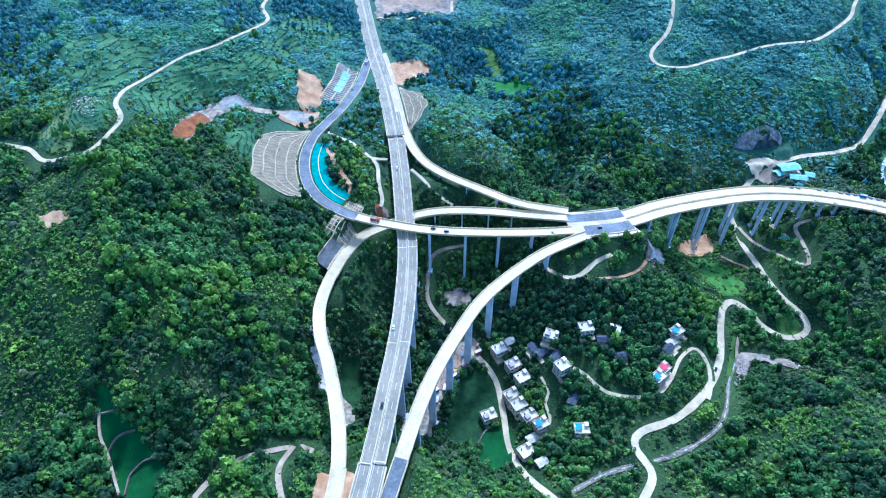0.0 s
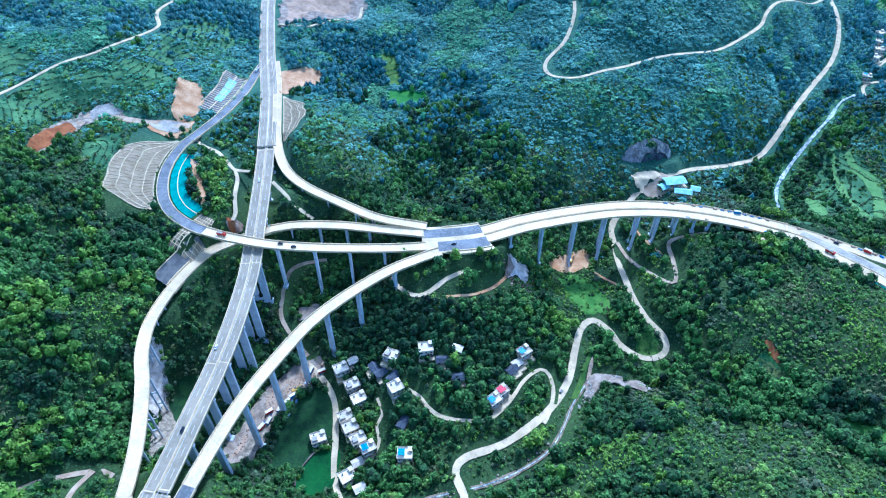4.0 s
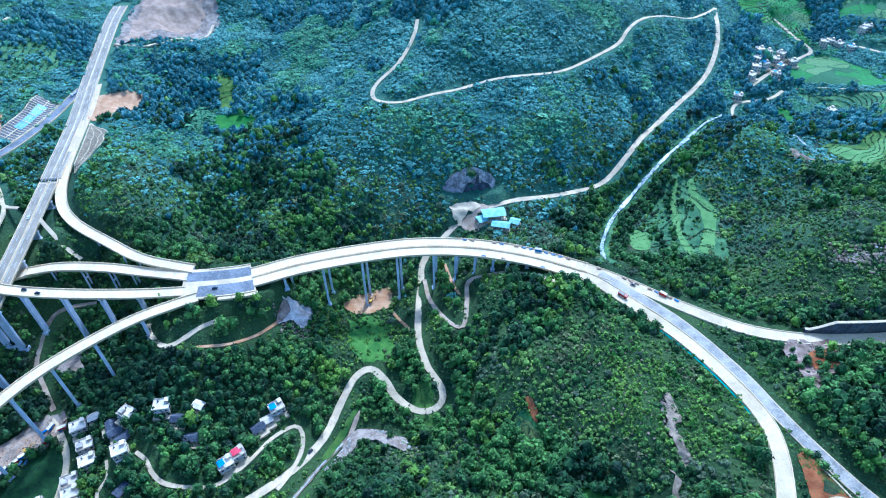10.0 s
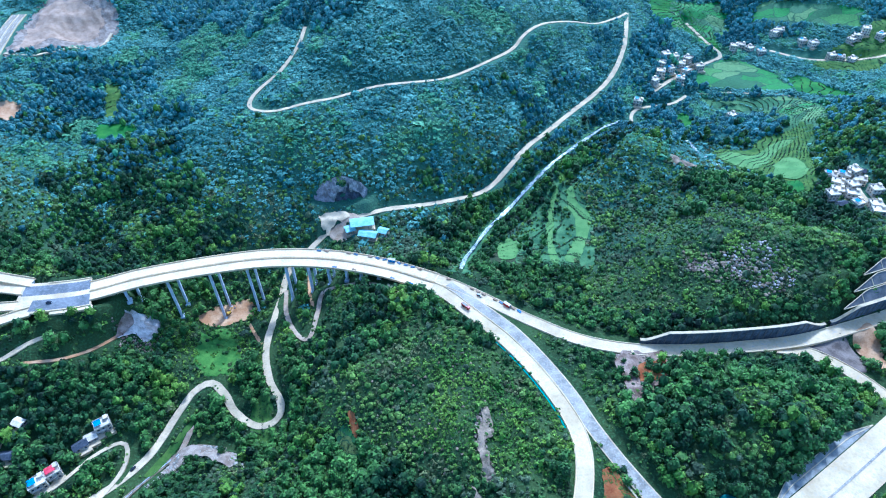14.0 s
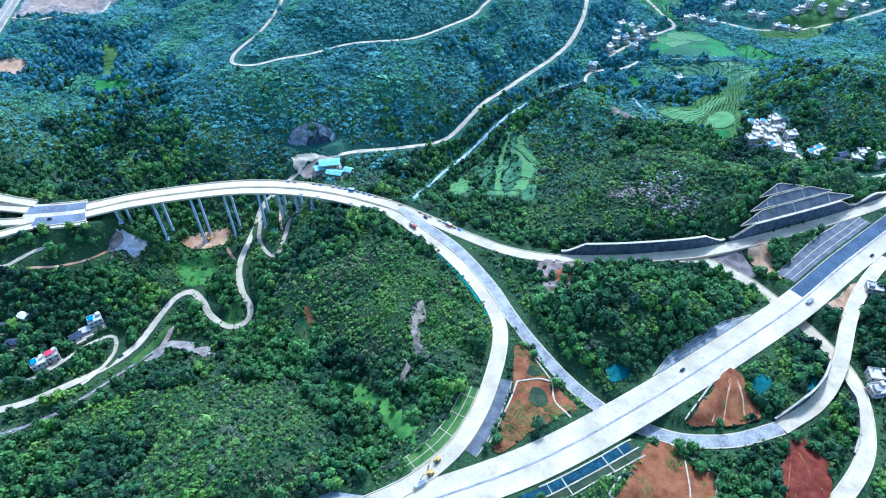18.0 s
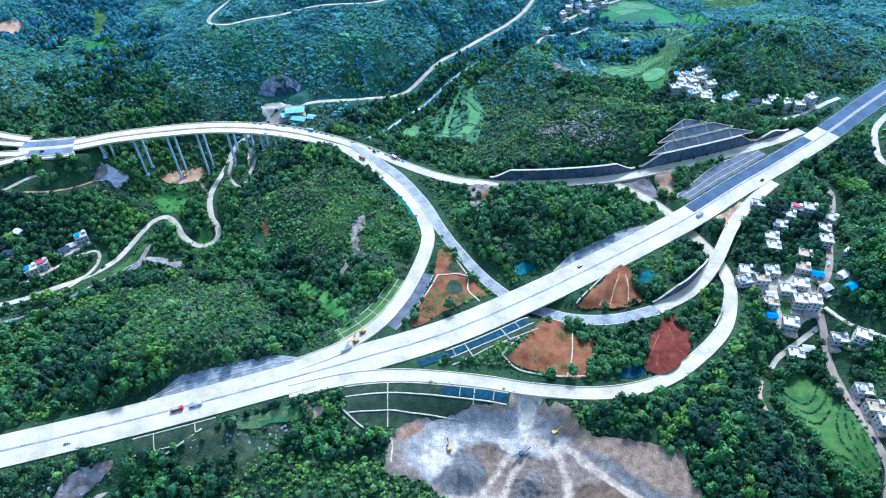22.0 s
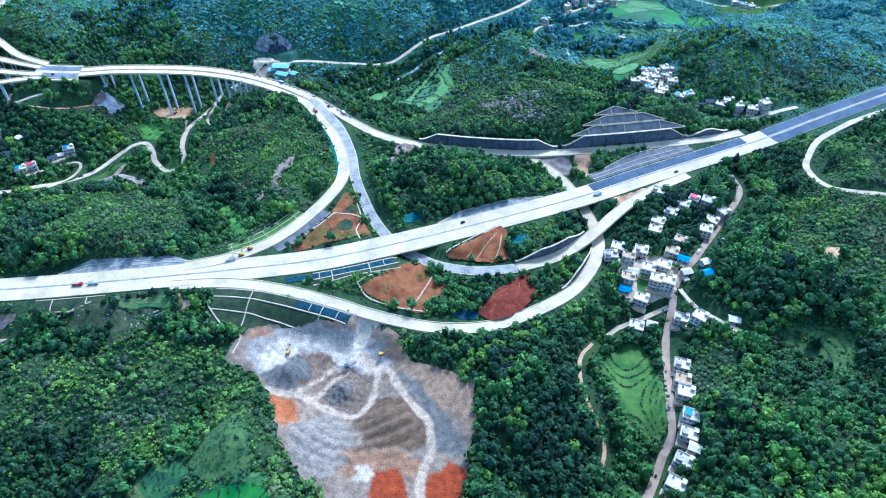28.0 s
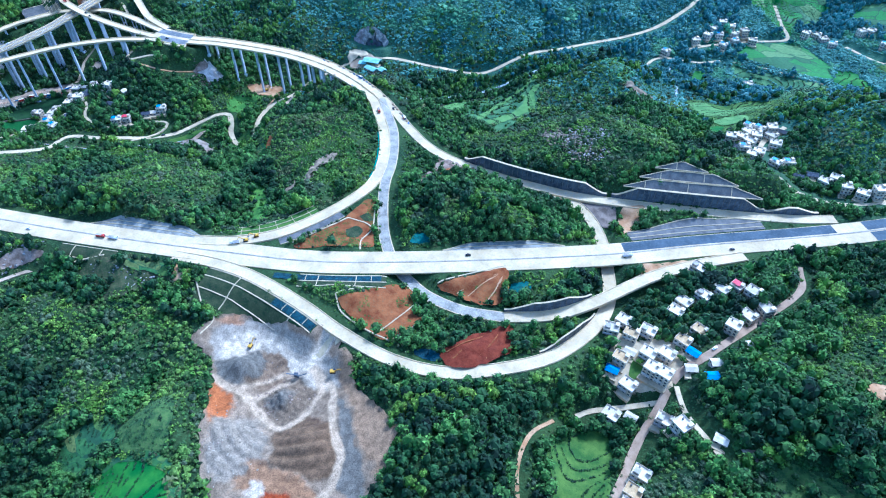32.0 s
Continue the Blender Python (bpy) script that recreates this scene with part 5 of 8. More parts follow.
for o in ([(552.5, 577.2), (559.7, 594.4), (564.2, 594.6), (557.6, 572.3), (553.1, 546.0), (547.8, 514.0), (549.0, 482.1), (540.4, 482.0), (543.5, 527.9)], [(571.1, 587.5), (577.6, 591.4), (578.8, 571.1), (588.5, 554.0), (584.8, 525.8), (567.0, 485.1), (554.7, 484.8), (568.6, 515.8), (574.0, 542.3), (569.9, 564.3)], [(493.7, 512.6), (505.8, 523.8), (514.4, 515.3), (509.2, 487.7), (494.5, 485.6)]):
    patch("field", o, M_PALEWEED, "long light green terrace beside the stream", "field", 1.8, up=0.9, steps=1.8, wobble=1.2)
patch("field", [(482.9, 484.9), (509.3, 523.0), (516.2, 473.1), (494.7, 460.6)], M_BANK, "rough green plot with a brown scar", "field", 2.5)
patch("field", [(787.6, 135.3), (803.0, 151.1), (818.2, 146.5), (824.4, 120.5), (827.9, 93.5), (825.8, 73.3), (815.5, 65.3), (803.8, 79.4), (793.6, 100.5), (781.6, 120.3)], M_TERRACE, "stepped green vegetable terraces below the village street", "field", 2.0, steps=1.7, wobble=1.5)
patch("field", [(906.4, 161.2), (927.3, 172.8), (956.5, 166.4), (958.2, 148.4), (942.8, 130.0), (934.2, 142.6), (916.1, 151.9)], M_CORN, "grey-green vegetable plots in a wooded hollow", "field", 2.0, steps=2.0, free=False, wobble=3)
THIN.append(([(906.4, 161.2), (927.3, 172.8), (956.5, 166.4), (958.2, 148.4), (942.8, 130.0), (934.2, 142.6), (916.1, 151.9)], 0.2))
patch("bare_earth", [(889.9, 164.0), (905.2, 169.8), (908.5, 166.8), (895.4, 159.4)], M_TANSTONE, "brown scar beside a hillside path", "earth", 1.6, rough=0.8, free=False, wobble=2.5)
patch("bare_earth", [(950.5, 248.4), (965.2, 251.6), (960.0, 236.9), (950.4, 235.7)], M_SAND, "small orange scar on a wooded hill", "earth", 1.8, rough=0.8, wobble=2.5)
patch("field", [(395.9, 247.3), (409.9, 251.3), (432.1, 238.4), (463.0, 211.3), (473.2, 183.7), (445.5, 208.6), (421.0, 230.7)], M_GULLY, "bright green grass gully between two hills", "field", 2.0, free=False, wobble=3)
THIN.append(([(395.9, 247.3), (409.9, 251.3), (432.1, 238.4), (463.0, 211.3), (473.2, 183.7), (445.5, 208.6), (421.0, 230.7)], 0.2))
patch("field", [(539.1, -33.5), (546.9, -24.9), (566.2, -18.3), (583.6, -18.6), (595.7, -27.7), (588.3, -48.6), (541.6, -50.2)], M_FIELD, "bright green crop plot on a rounded knoll", "field", 2.5, steps=1.5)
patch("field", [(535.6, -35.4), (541.7, -23.9), (562.4, -12.4), (584.8, -12.8), (603.1, -26.1), (595.6, -29.6), (583.6, -19.5), (566.2, -19.2), (546.7, -25.8), (540.0, -36.5)], M_HILLPLOTS, "yellowish grass ring round a crop knoll", "field", 1.8, up=0.6, free=False, wobble=0.6)
patch("field", [(522.8, -1.3), (528.0, 17.4), (541.1, 26.9), (560.7, 7.4), (570.6, -9.6), (558.1, -15.2), (542.1, -20.9), (525.2, -13.2)], M_CORN, "dark rows of corn on a small hill", "field", 2.0, steps=1.2, wobble=1)
patch("field", [(486.2, -36.2), (489.1, -19.5), (502.3, -8.6), (520.3, -10.3), (523.7, -28.0), (519.3, -42.8), (494.7, -47.5)], M_HILLPLOTS, "yellow-green terraced plots on a knoll", "field", 2.5, steps=1.5)
patch("rough_slope", [(378.3, 85.0), (406.8, 100.3), (443.9, 109.1), (462.0, 114.1), (463.6, 99.7), (440.6, 84.2), (422.9, 66.1), (400.4, 59.8), (380.4, 63.8)], M_ROUGHGRASS, "rough brown-green grass slope below the expressway", "slope", 2.0, rough=0.8, free=False, wobble=2)
patch("grass_top", [(409.4, 98.8), (432.8, 105.4), (450.9, 111.1), (452.4, 102.0), (426.4, 94.8), (412.0, 93.7)], M_HILLPLOTS, "flat grassy top of a cut knoll", "grass", 2.0, up=2.2, wobble=1)
patch("bare_earth", [(452.0, 114.0), (463.0, 116.0), (464.8, 104.5), (456.5, 101.9)], M_SAND, "orange earth at the road edge", "earth", 1.8, up=0.9, rough=0.4, free=False)
BARE.extend([(383.0, 77.0, 9), (401.6, 83.8, 10), (419.4, 82.0, 9), (438.0, 95.2, 7)])
for o, share, lb in (([(-421.9, 629.1), (-412.0, 665.1), (-385.4, 676.1), (-332.4, 642.1), (-300.2, 618.4), (-313.1, 588.4), (-328.2, 559.2), (-329.7, 535.6), (-358.6, 556.2), (-394.5, 589.6)], 0.14, "green terraced hillside with dark banks"),
                    ([(-310.5, 545.7), (-299.5, 582.9), (-272.9, 604.1), (-241.2, 607.8), (-210.6, 626.5), (-180.1, 631.8), (-158.6, 605.2), (-196.3, 575.1), (-230.7, 573.7), (-253.7, 548.3), (-262.6, 508.8), (-287.3, 508.9)], 0.22, "dark green terraced hillside below the lane"),
                    ([(-205.5, 636.8), (-196.3, 691.8), (-172.9, 748.3), (-140.4, 757.2), (-123.3, 713.9), (-146.0, 667.7), (-168.6, 637.3), (-188.1, 638.9)], 0.25, "brown and green terraced hillside plots")):
    patch("terraced_hillside", o, M_HILLSCRUB, lb, "hillside", 2.0, steps=2.4, free=False, wobble=5)
    THIN.append((o, share))
for o, m_ in (([(-362.0, 455.5), (-367.9, 482.8), (-368.2, 518.3), (-365.6, 545.1), (-337.4, 536.9), (-311.7, 509.9), (-302.8, 487.1), (-311.0, 467.0), (-328.5, 449.7)], M_HILLSCRUB), ([(-352.2, 452.3), (-340.4, 466.9), (-316.4, 468.7), (-314.3, 457.9), (-332.1, 447.2)], M_PALEYELLOW), ([(-364.0, 470.0), (-362.0, 500.0), (-348.0, 508.0), (-345.0, 480.0), (-352.0, 466.0)], M_PALEYELLOW)):
    patch("field", o, m_, "yellow-green vegetable plots inside the road bend", "field", 2.0, steps=1.6, up=0.35 if m_ is M_HILLSCRUB else 0.9, free=False, wobble=4)
THIN.append(([(-362.0, 455.5), (-367.9, 482.8), (-368.2, 518.3), (-365.6, 545.1), (-337.4, 536.9), (-311.7, 509.9), (-302.8, 487.1), (-311.0, 467.0), (-328.5, 449.7)], 0.12))
patch("field", [(-205.7, 484.0), (-200.7, 508.7), (-181.7, 519.7), (-176.5, 481.8), (-176.0, 463.7), (-191.8, 465.8)], M_HILLSCRUB, "green grass platform above the ribbed slope", "field", 2.0, steps=1.6, free=False, wobble=3)
THIN.append(([(-205.7, 484.0), (-200.7, 508.7), (-181.7, 519.7), (-176.5, 481.8), (-176.0, 463.7), (-191.8, 465.8)], 0.1))

# bare earth
patch("bare_earth", [(-250.6, 475.1), (-251.1, 534.2), (-230.7, 558.5), (-216.8, 567.3), (-195.3, 555.7), (-204.0, 545.6), (-229.8, 529.9), (-231.5, 485.2)], M_PALESTONE, "pale grey-beige spoil heap scraped into the hillside", "earth", rough=0.7, wobble=3.5)
patch("bare_earth", [(-156.6, 615.3), (-138.8, 617.7), (-129.4, 599.0), (-131.2, 566.8), (-149.3, 561.3)], M_SAND, "bare orange earth beside the ramp", "earth", rough=0.5)
patch("bare_earth", [(-172.6, 547.8), (-130.1, 559.3), (-136.0, 530.0), (-161.5, 531.7)], M_SAND, "bare sandy ground beside the ramp", "earth", rough=0.3)
patch("bare_earth", [(-62.0, 668.0), (-33.4, 678.4), (-10.9, 673.7), (-36.2, 624.7), (-56.0, 625.0)], M_SAND, "sandy orange platform beside the expressway", "earth", rough=0.3)
patch("bare_earth", [(-82.9, 767.2), (-41.3, 799.2), (17.5, 815.9), (12.6, 887.0), (-13.4, 901.7), (-88.5, 910.6), (-95.0, 843.1)], M_TANSTONE, "scraped beige earth beside the expressway", "earth", 3, rough=1.0, wobble=4)
patch("bare_earth", [(-77.4, 783.5), (-47.5, 815.7), (-5.5, 838.7), (-9.7, 882.5), (-74.6, 897.7), (-86.0, 840.4)], M_STREET, "pale pinkish scraped slope", "earth", 3, up=0.7, rough=1.0, free=False, wobble=6)
patch("red_earth", [(593.6, 146.6), (623.0, 185.8), (637.0, 187.0), (649.4, 168.9), (657.4, 165.3), (647.0, 135.5), (627.3, 136.0), (602.8, 140.6)], M_RED, "bare red earth inside the interchange loop", "earth", rough=0.3, wobble=1.5)
patch("red_earth", [(649.0, 200.1), (669.0, 219.1), (694.0, 243.0), (702.8, 210.3), (680.8, 200.8)], M_RED, "bare red earth beside the expressway", "earth", 1.5, rough=0.3, wobble=1.5, relief=lambda u, v: 1.6 * np.abs(np.sin(9 * np.arctan2(v - 250, u - 698) + 0.6 * lattice_noise(u, v, 9, 5))))
patch("red_earth", [(688.1, 139.9), (699.1, 167.5), (719.0, 191.8), (729.2, 168.7), (721.0, 152.0), (703.0, 136.0)], M_DEEPRED, "deep red earth mound inside the loop", "earth", 1.5, rough=0.6, wobble=2, relief=lambda u, v: 1.7 * np.abs(np.sin(8 * np.arctan2(v - 197, u - 716) + 0.6 * lattice_noise(u, v, 9, 5))))
patch("red_earth", [(541.0, 262.1), (550.0, 262.1), (566.0, 233.9), (580.0, 212.9), (557.0, 199.3), (522.0, 178.0), (535.8, 219.7)], M_RED, "red earth island between ramp and expressway", "earth", rough=0.25, wobble=1.0)
patch("red_earth", [(788.0, 303.0), (818.0, 326.0), (822.0, 318.0), (795.0, 289.9)], M_SAND, "orange earth wedge between two roads", "earth", rough=0.2, wobble=1.0)
patch("red_earth", [(704.0, 366.0), (738.0, 372.0), (750.2, 356.6), (745.0, 338.0), (722.0, 354.0)], M_BROWN, "orange-brown earth wedge below the wall", "earth", rough=0.3, wobble=1.5)
patch("bare_earth", [(751.7, 374.1), (767.9, 379.2), (768.4, 359.2), (761.9, 330.8), (752.0, 358.5)], M_SAND, "beige washed gully between two slopes", "earth", rough=0.5)
patch("bare_earth", [(226.0, 430.9), (246.0, 448.7), (268.0, 456.1), (269.1, 437.4), (247.1, 425.1), (230.1, 424.9)], M_SAND, "orange earth platform round viaduct piers", "earth", rough=0.4)
patch("red_earth", [(186.0, 406.1), (191.0, 412.1), (194.0, 402.7), (190.1, 391.7), (183.1, 391.1)], M_RED, "reddish cut bank beside an access path", "earth", rough=0.4)
patch("rubble_slope", [(182.0, 406.8), (186.0, 410.0), (189.0, 412.1), (196.0, 416.2), (202.1, 416.2), (205.1, 405.1), (200.2, 390.9), (193.2, 392.8), (182.1, 387.7), (184.1, 400.7)], M_SPOIL, "pale grey rubble slope round a bridge pier", "rock", 1.6, rough=0.9, wobble=2.0)
patch("bare_earth", [(183.0, 405.6), (186.0, 407.3), (189.2, 399.3), (183.1, 386.9), (181.0, 390.0)], M_RUBBLE, "brown rubble beside a bridge pier", "earth", 1.6, up=1.3, rough=0.9, free=False, wobble=1.2)
patch("bare_earth", [(-19.0, 279.3), (-3.0, 297.0), (7.0, 306.0), (25.0, 315.8), (26.0, 305.2), (15.1, 297.3), (8.0, 284.4), (0.0, 273.1), (-11.0, 262.7), (-18.0, 240.9), (-21.9, 228.8), (-22.0, 251.3)], M_STREET, "construction yard of pinkish tan earth under the viaduct", "earth", rough=0.4)
patch("bare_earth", [(13.1, 322.5), (30.2, 316.0), (21.9, 296.3), (2.8, 272.1), (-5.4, 244.5), (-18.2, 226.2), (-31.6, 234.7), (-22.6, 267.2), (-10.2, 297.3)], M_TANSTONE, "trampled stony ground under the curved ramp", "earth", 1.8, up=0.25, rough=0.5, wobble=3)
patch("rubble_slope", [(-104.1, 303.6), (-95.3, 312.2), (-88.9, 296.5), (-87.1, 268.6), (-94.2, 262.9), (-102.9, 290.9)], M_SPOIL, "pale rubble slope round ramp piers", "rock", 1.6, rough=0.8, wobble=2.5)
patch("rubble_bank", [(-4.0, 273.0), (5.0, 269.3), (-5.0, 252.7), (-7.0, 237.8), (-11.9, 228.8), (-17.9, 230.0), (-11.0, 257.6)], M_PALESTONE, "pale rubble bank below the construction yard", "rock", 1.6, up=0.5, rough=0.8)
patch("bare_earth", [(2.4, 366.8), (14.5, 374.5), (28.8, 369.9), (25.5, 358.3), (14.5, 354.8), (4.6, 357.6)], M_TANSTONE, "tan stony ground round bridge piers", "earth", rough=0.9, wobble=4.0)
patch("bare_earth", [(-93.3, 293.1), (-86.3, 280.8), (-74.3, 261.0), (-63.3, 238.3), (-68.1, 225.4), (-73.0, 218.9), (-83.3, 243.8), (-86.4, 270.2)], M_PALESTONE, "washed stony gully below the ramp", "earth", 1.8, rough=0.8)
patch("bare_earth", [(565.0, 354.0), (580.0, 355.0), (605.3, 352.7), (603.3, 334.5), (591.6, 326.5), (583.5, 315.4), (578.0, 302.7), (571.2, 304.9), (565.4, 312.9), (569.2, 332.1)], M_RUBBLE, "brown rocky landslip below the road", "earth", 1.4, rough=1.0, free=False, wobble=4.0)
THIN.append(([(563.0, 356.0), (580.0, 357.0), (607.3, 354.7), (605.3, 334.5), (591.6, 324.5), (583.5, 313.4), (578.0, 302.7), (571.2, 304.9), (563.4, 312.9), (565.2, 332.1)], 0.45))
patch("red_earth", [(581.7, 346.5), (602.2, 347.5), (598.6, 332.8), (586.0, 330.1), (579.4, 334.0)], M_RED, "red soil in a rocky landslip", "earth", 1.4, up=1.4, rough=1.0, free=False, wobble=5)
patch("bare_earth", [(332.0, 71.1), (314.7, 61.1), (295.5, 30.1), (292.1, 9.6), (300.0, 10.0), (312.4, 41.6), (334.8, 67.8)], M_RUBBLE, "stony slip beside a dirt track", "earth", rough=0.8)
patch("bare_earth", [(-80.0, 179.9), (-55.0, 180.0), (-52.0, 140.0), (-60.0, 110.0), (-82.0, 120.0)], M_SAND, "orange earth platform at the ramp end", "earth", rough=0.2)
patch("bare_earth", [(-310.0, 356.8), (-290.2, 357.5), (-281.0, 346.5), (-294.6, 341.1)], M_SAND, "reddish bare scar on the western hill", "earth", rough=0.6)
for o in ([(464.3, 303.6), (470.5, 305.8), (472.3, 291.2), (470.1, 280.7), (474.1, 262.6), (474.6, 255.8), (469.3, 256.2), (465.7, 271.0), (462.0, 278.1), (463.0, 289.4)], [(459.8, 252.5), (462.8, 251.8), (462.3, 239.2), (466.9, 230.1), (456.1, 233.9), (458.2, 242.3)]):
    patch("rock_scar", o, M_SCREE, "narrow stony scar down the scrub hillside", "rock", 1.3, rough=1.6, free=False, wobble=4.0)
    THIN.append((o, 0.3))
patch("creek_bed", [(238.4, 288.4), (243.0, 303.7), (253.1, 312.8), (267.7, 311.1), (286.1, 305.5), (288.1, 292.7), (264.3, 303.8), (255.2, 302.2), (246.3, 287.6)], M_TANSTONE, "stony creek bed with pale boulders", "rock", 1.4, rough=1.0, wobble=1.6)
patch("field", [(227.7, 285.9), (237.1, 304.2), (248.0, 328.9), (251.1, 328.3), (241.0, 302.0), (232.6, 286.7)], M_TERRACE, "narrow green grass strip by the road", "field", 1.6, wobble=0.5)
patch("bare_earth", [(241.0, 297.0), (250.1, 323.4), (252.3, 326.6), (251.3, 317.6), (243.7, 300.1)], M_TRACK, "orange cut bank beside the creek", "earth", 1.6, rough=0.4, wobble=0.5)
patch("field", [(232.0, 412.0), (258.1, 419.9), (272.0, 400.0), (276.0, 370.0), (262.0, 366.0), (246.9, 370.1), (238.1, 392.3)], M_GULLY, "bright green weeds below the viaduct", "field", 2, free=False, wobble=4)
THIN.append(([(232.0, 412.0), (258.1, 419.9), (272.0, 400.0), (276.0, 370.0), (262.0, 366.0), (246.9, 370.1), (238.1, 392.3)], 0.35))
patch("field", [(366.5, 300.3), (373.3, 305.6), (381.2, 298.7), (385.9, 287.6), (385.5, 279.6), (376.3, 287.6)], M_HILLPLOTS, "small terraced plots on the scrub hill", "field", 1.8, steps=1.2)


def heaps(x, y):
    """Mounds and ridges of crushed stone in the quarry."""
    z = 11 * np.exp(-((x - 562) ** 2 + (y - 69) ** 2) / 110.0) + 7 * np.exp(-((x - 645) ** 2 + (y - 40) ** 2) / 220.0) + 8 * np.exp(-((x - 605) ** 2 + (y - 65) ** 2) / 90.0) + 3 * np.exp(-((x - 598) ** 2 + (y - 22) ** 2) / 160.0)
    fan = np.exp(-((x - 645) ** 2 + (y - 34) ** 2) / 420.0) + 0.5 * np.exp(-((x - 600) ** 2 + (y - 20) ** 2) / 500.0)
    return z + 2.8 * np.abs(np.sin(np.hypot(x - 620, y - 70) / 2.6)) * fan


QUARRY = [(511, 68), (510, 88), (519, 99), (535, 106), (579, 113), (592, 114), (596, 124), (616, 125), (618, 113), (632, 110), (643, 96), (684, 80), (697, 67), (702, 32), (702, -6), (695, -40), (640, -40), (616, -17), (591, 0), (571, 23), (551, 49), (538, 62)]
# kinds of stone in the order they lie on one another: outline, colour, how ragged the edge, extra roughness in metres
STONES = [
    ([(516, 84), (524, 102), (550, 111), (581, 112), (600, 112), (618, 107), (633, 94), (616, 82), (594, 84), (580, 92), (566, 90), (556, 88), (549, 66), (536, 64)], (0.33, 0.335, 0.34), 3.0, 0.0),
    ([(577, 24), (598, 42), (622, 30), (632, 12), (614, -13), (590, 0)], (0.27, 0.262, 0.25), 4.0, 0.5),
    ([(622, 114), (638, 108), (646, 93), (690, 80), (704, 66), (704, 40), (686, 50), (672, 62), (654, 80), (632, 91)], (0.30, 0.232, 0.172), 3.0, 0.3),
    ([(638, 84), (654, 76), (672, 60), (693, 40), (701, 25), (680, 25), (672, 42), (657, 57)], (0.155, 0.165, 0.175), 2.5, 0.0),
    ([(582, 53), (587, 70), (594, 81), (622, 84), (627, 70), (621, 53), (610, 45), (589, 51)], (0.17, 0.148, 0.125), 3.0, 1.0),
    ([(563, 88), (576, 94), (590, 89), (592, 72), (580, 60), (571, 62)], (0.19, 0.155, 0.125), 3.0, 0.8),
    ([(590, 58), (597, 72), (608, 70), (610, 58), (602, 52)], (0.17, 0.175, 0.18), 3.0, 0.8),
    ([(540, 63), (548, 73), (556, 88), (571, 85), (576, 70), (570, 58), (560, 51), (550, 54)], (0.135, 0.145, 0.155), 2.0, 0.0),
    ([(620, 38), (630, 57), (647, 62), (666, 49), (674, 30), (662, 21), (634, 18)], (0.155, 0.118, 0.085), 2.5, 0.0),
    ([(628, 58), (640, 62), (650, 56), (642, 50)], (0.10, 0.075, 0.055), 3.0, 0.0),
    ([(622, 16), (644, 19), (672, 18), (676, 6), (660, 6), (644, 0), (628, -10)], (0.26, 0.175, 0.115), 4.0, 0.3),
    ([(532, 82), (540, 96), (560, 100), (578, 104), (592, 99), (604, 102), (620, 99), (629, 91), (611, 86), (592, 88), (577, 96), (560, 92), (550, 76), (540, 70)], (0.56, 0.55, 0.53), 3.5, 0.0),
    ([(598, 126), (599, 96), (608, 96), (613, 127)], (0.58, 0.565, 0.54), 1.5, 0.0),
    ([(551, 49), (573, 47), (583, 32), (575, 22), (562, 34)], (0.34, 0.135, 0.05), 3.0, 0.2),
    ([(513, 90), (522, 101), (536, 105), (534, 99), (524, 92)], (0.30, 0.20, 0.14), 3.0, 0.2),
    ([(645, 1), (659, 8), (669, -8), (667, -38), (652, -38)], (0.25, 0.055, 0.016), 1.5, 0.0),
    ([(678, 6), (690, 20), (704, 12), (704, -12), (694, -42), (681, -42)], (0.25, 0.055, 0.016), 1.5, 0.0),
    ([(632, 4), (644, 4), (646, -8), (636, -8)], (0.52, 0.51, 0.49), 3.0, 0.0)]
HAULS = [([(549, 52), (562, 51), (576, 53), (597, 47), (617, 42), (626, 55), (625, 70), (622, 84), (606, 94)], 2.5), ([(607, 96), (629, 88), (640, 74), (650, 62), (662, 51), (671, 42), (676, 25), (674, 5), (677, -12), (673, -40)], 2.6), ([(584, 52), (590, 66), (600, 82)], 1.8), ([(572, 56), (580, 68), (590, 84)], 1.6)]


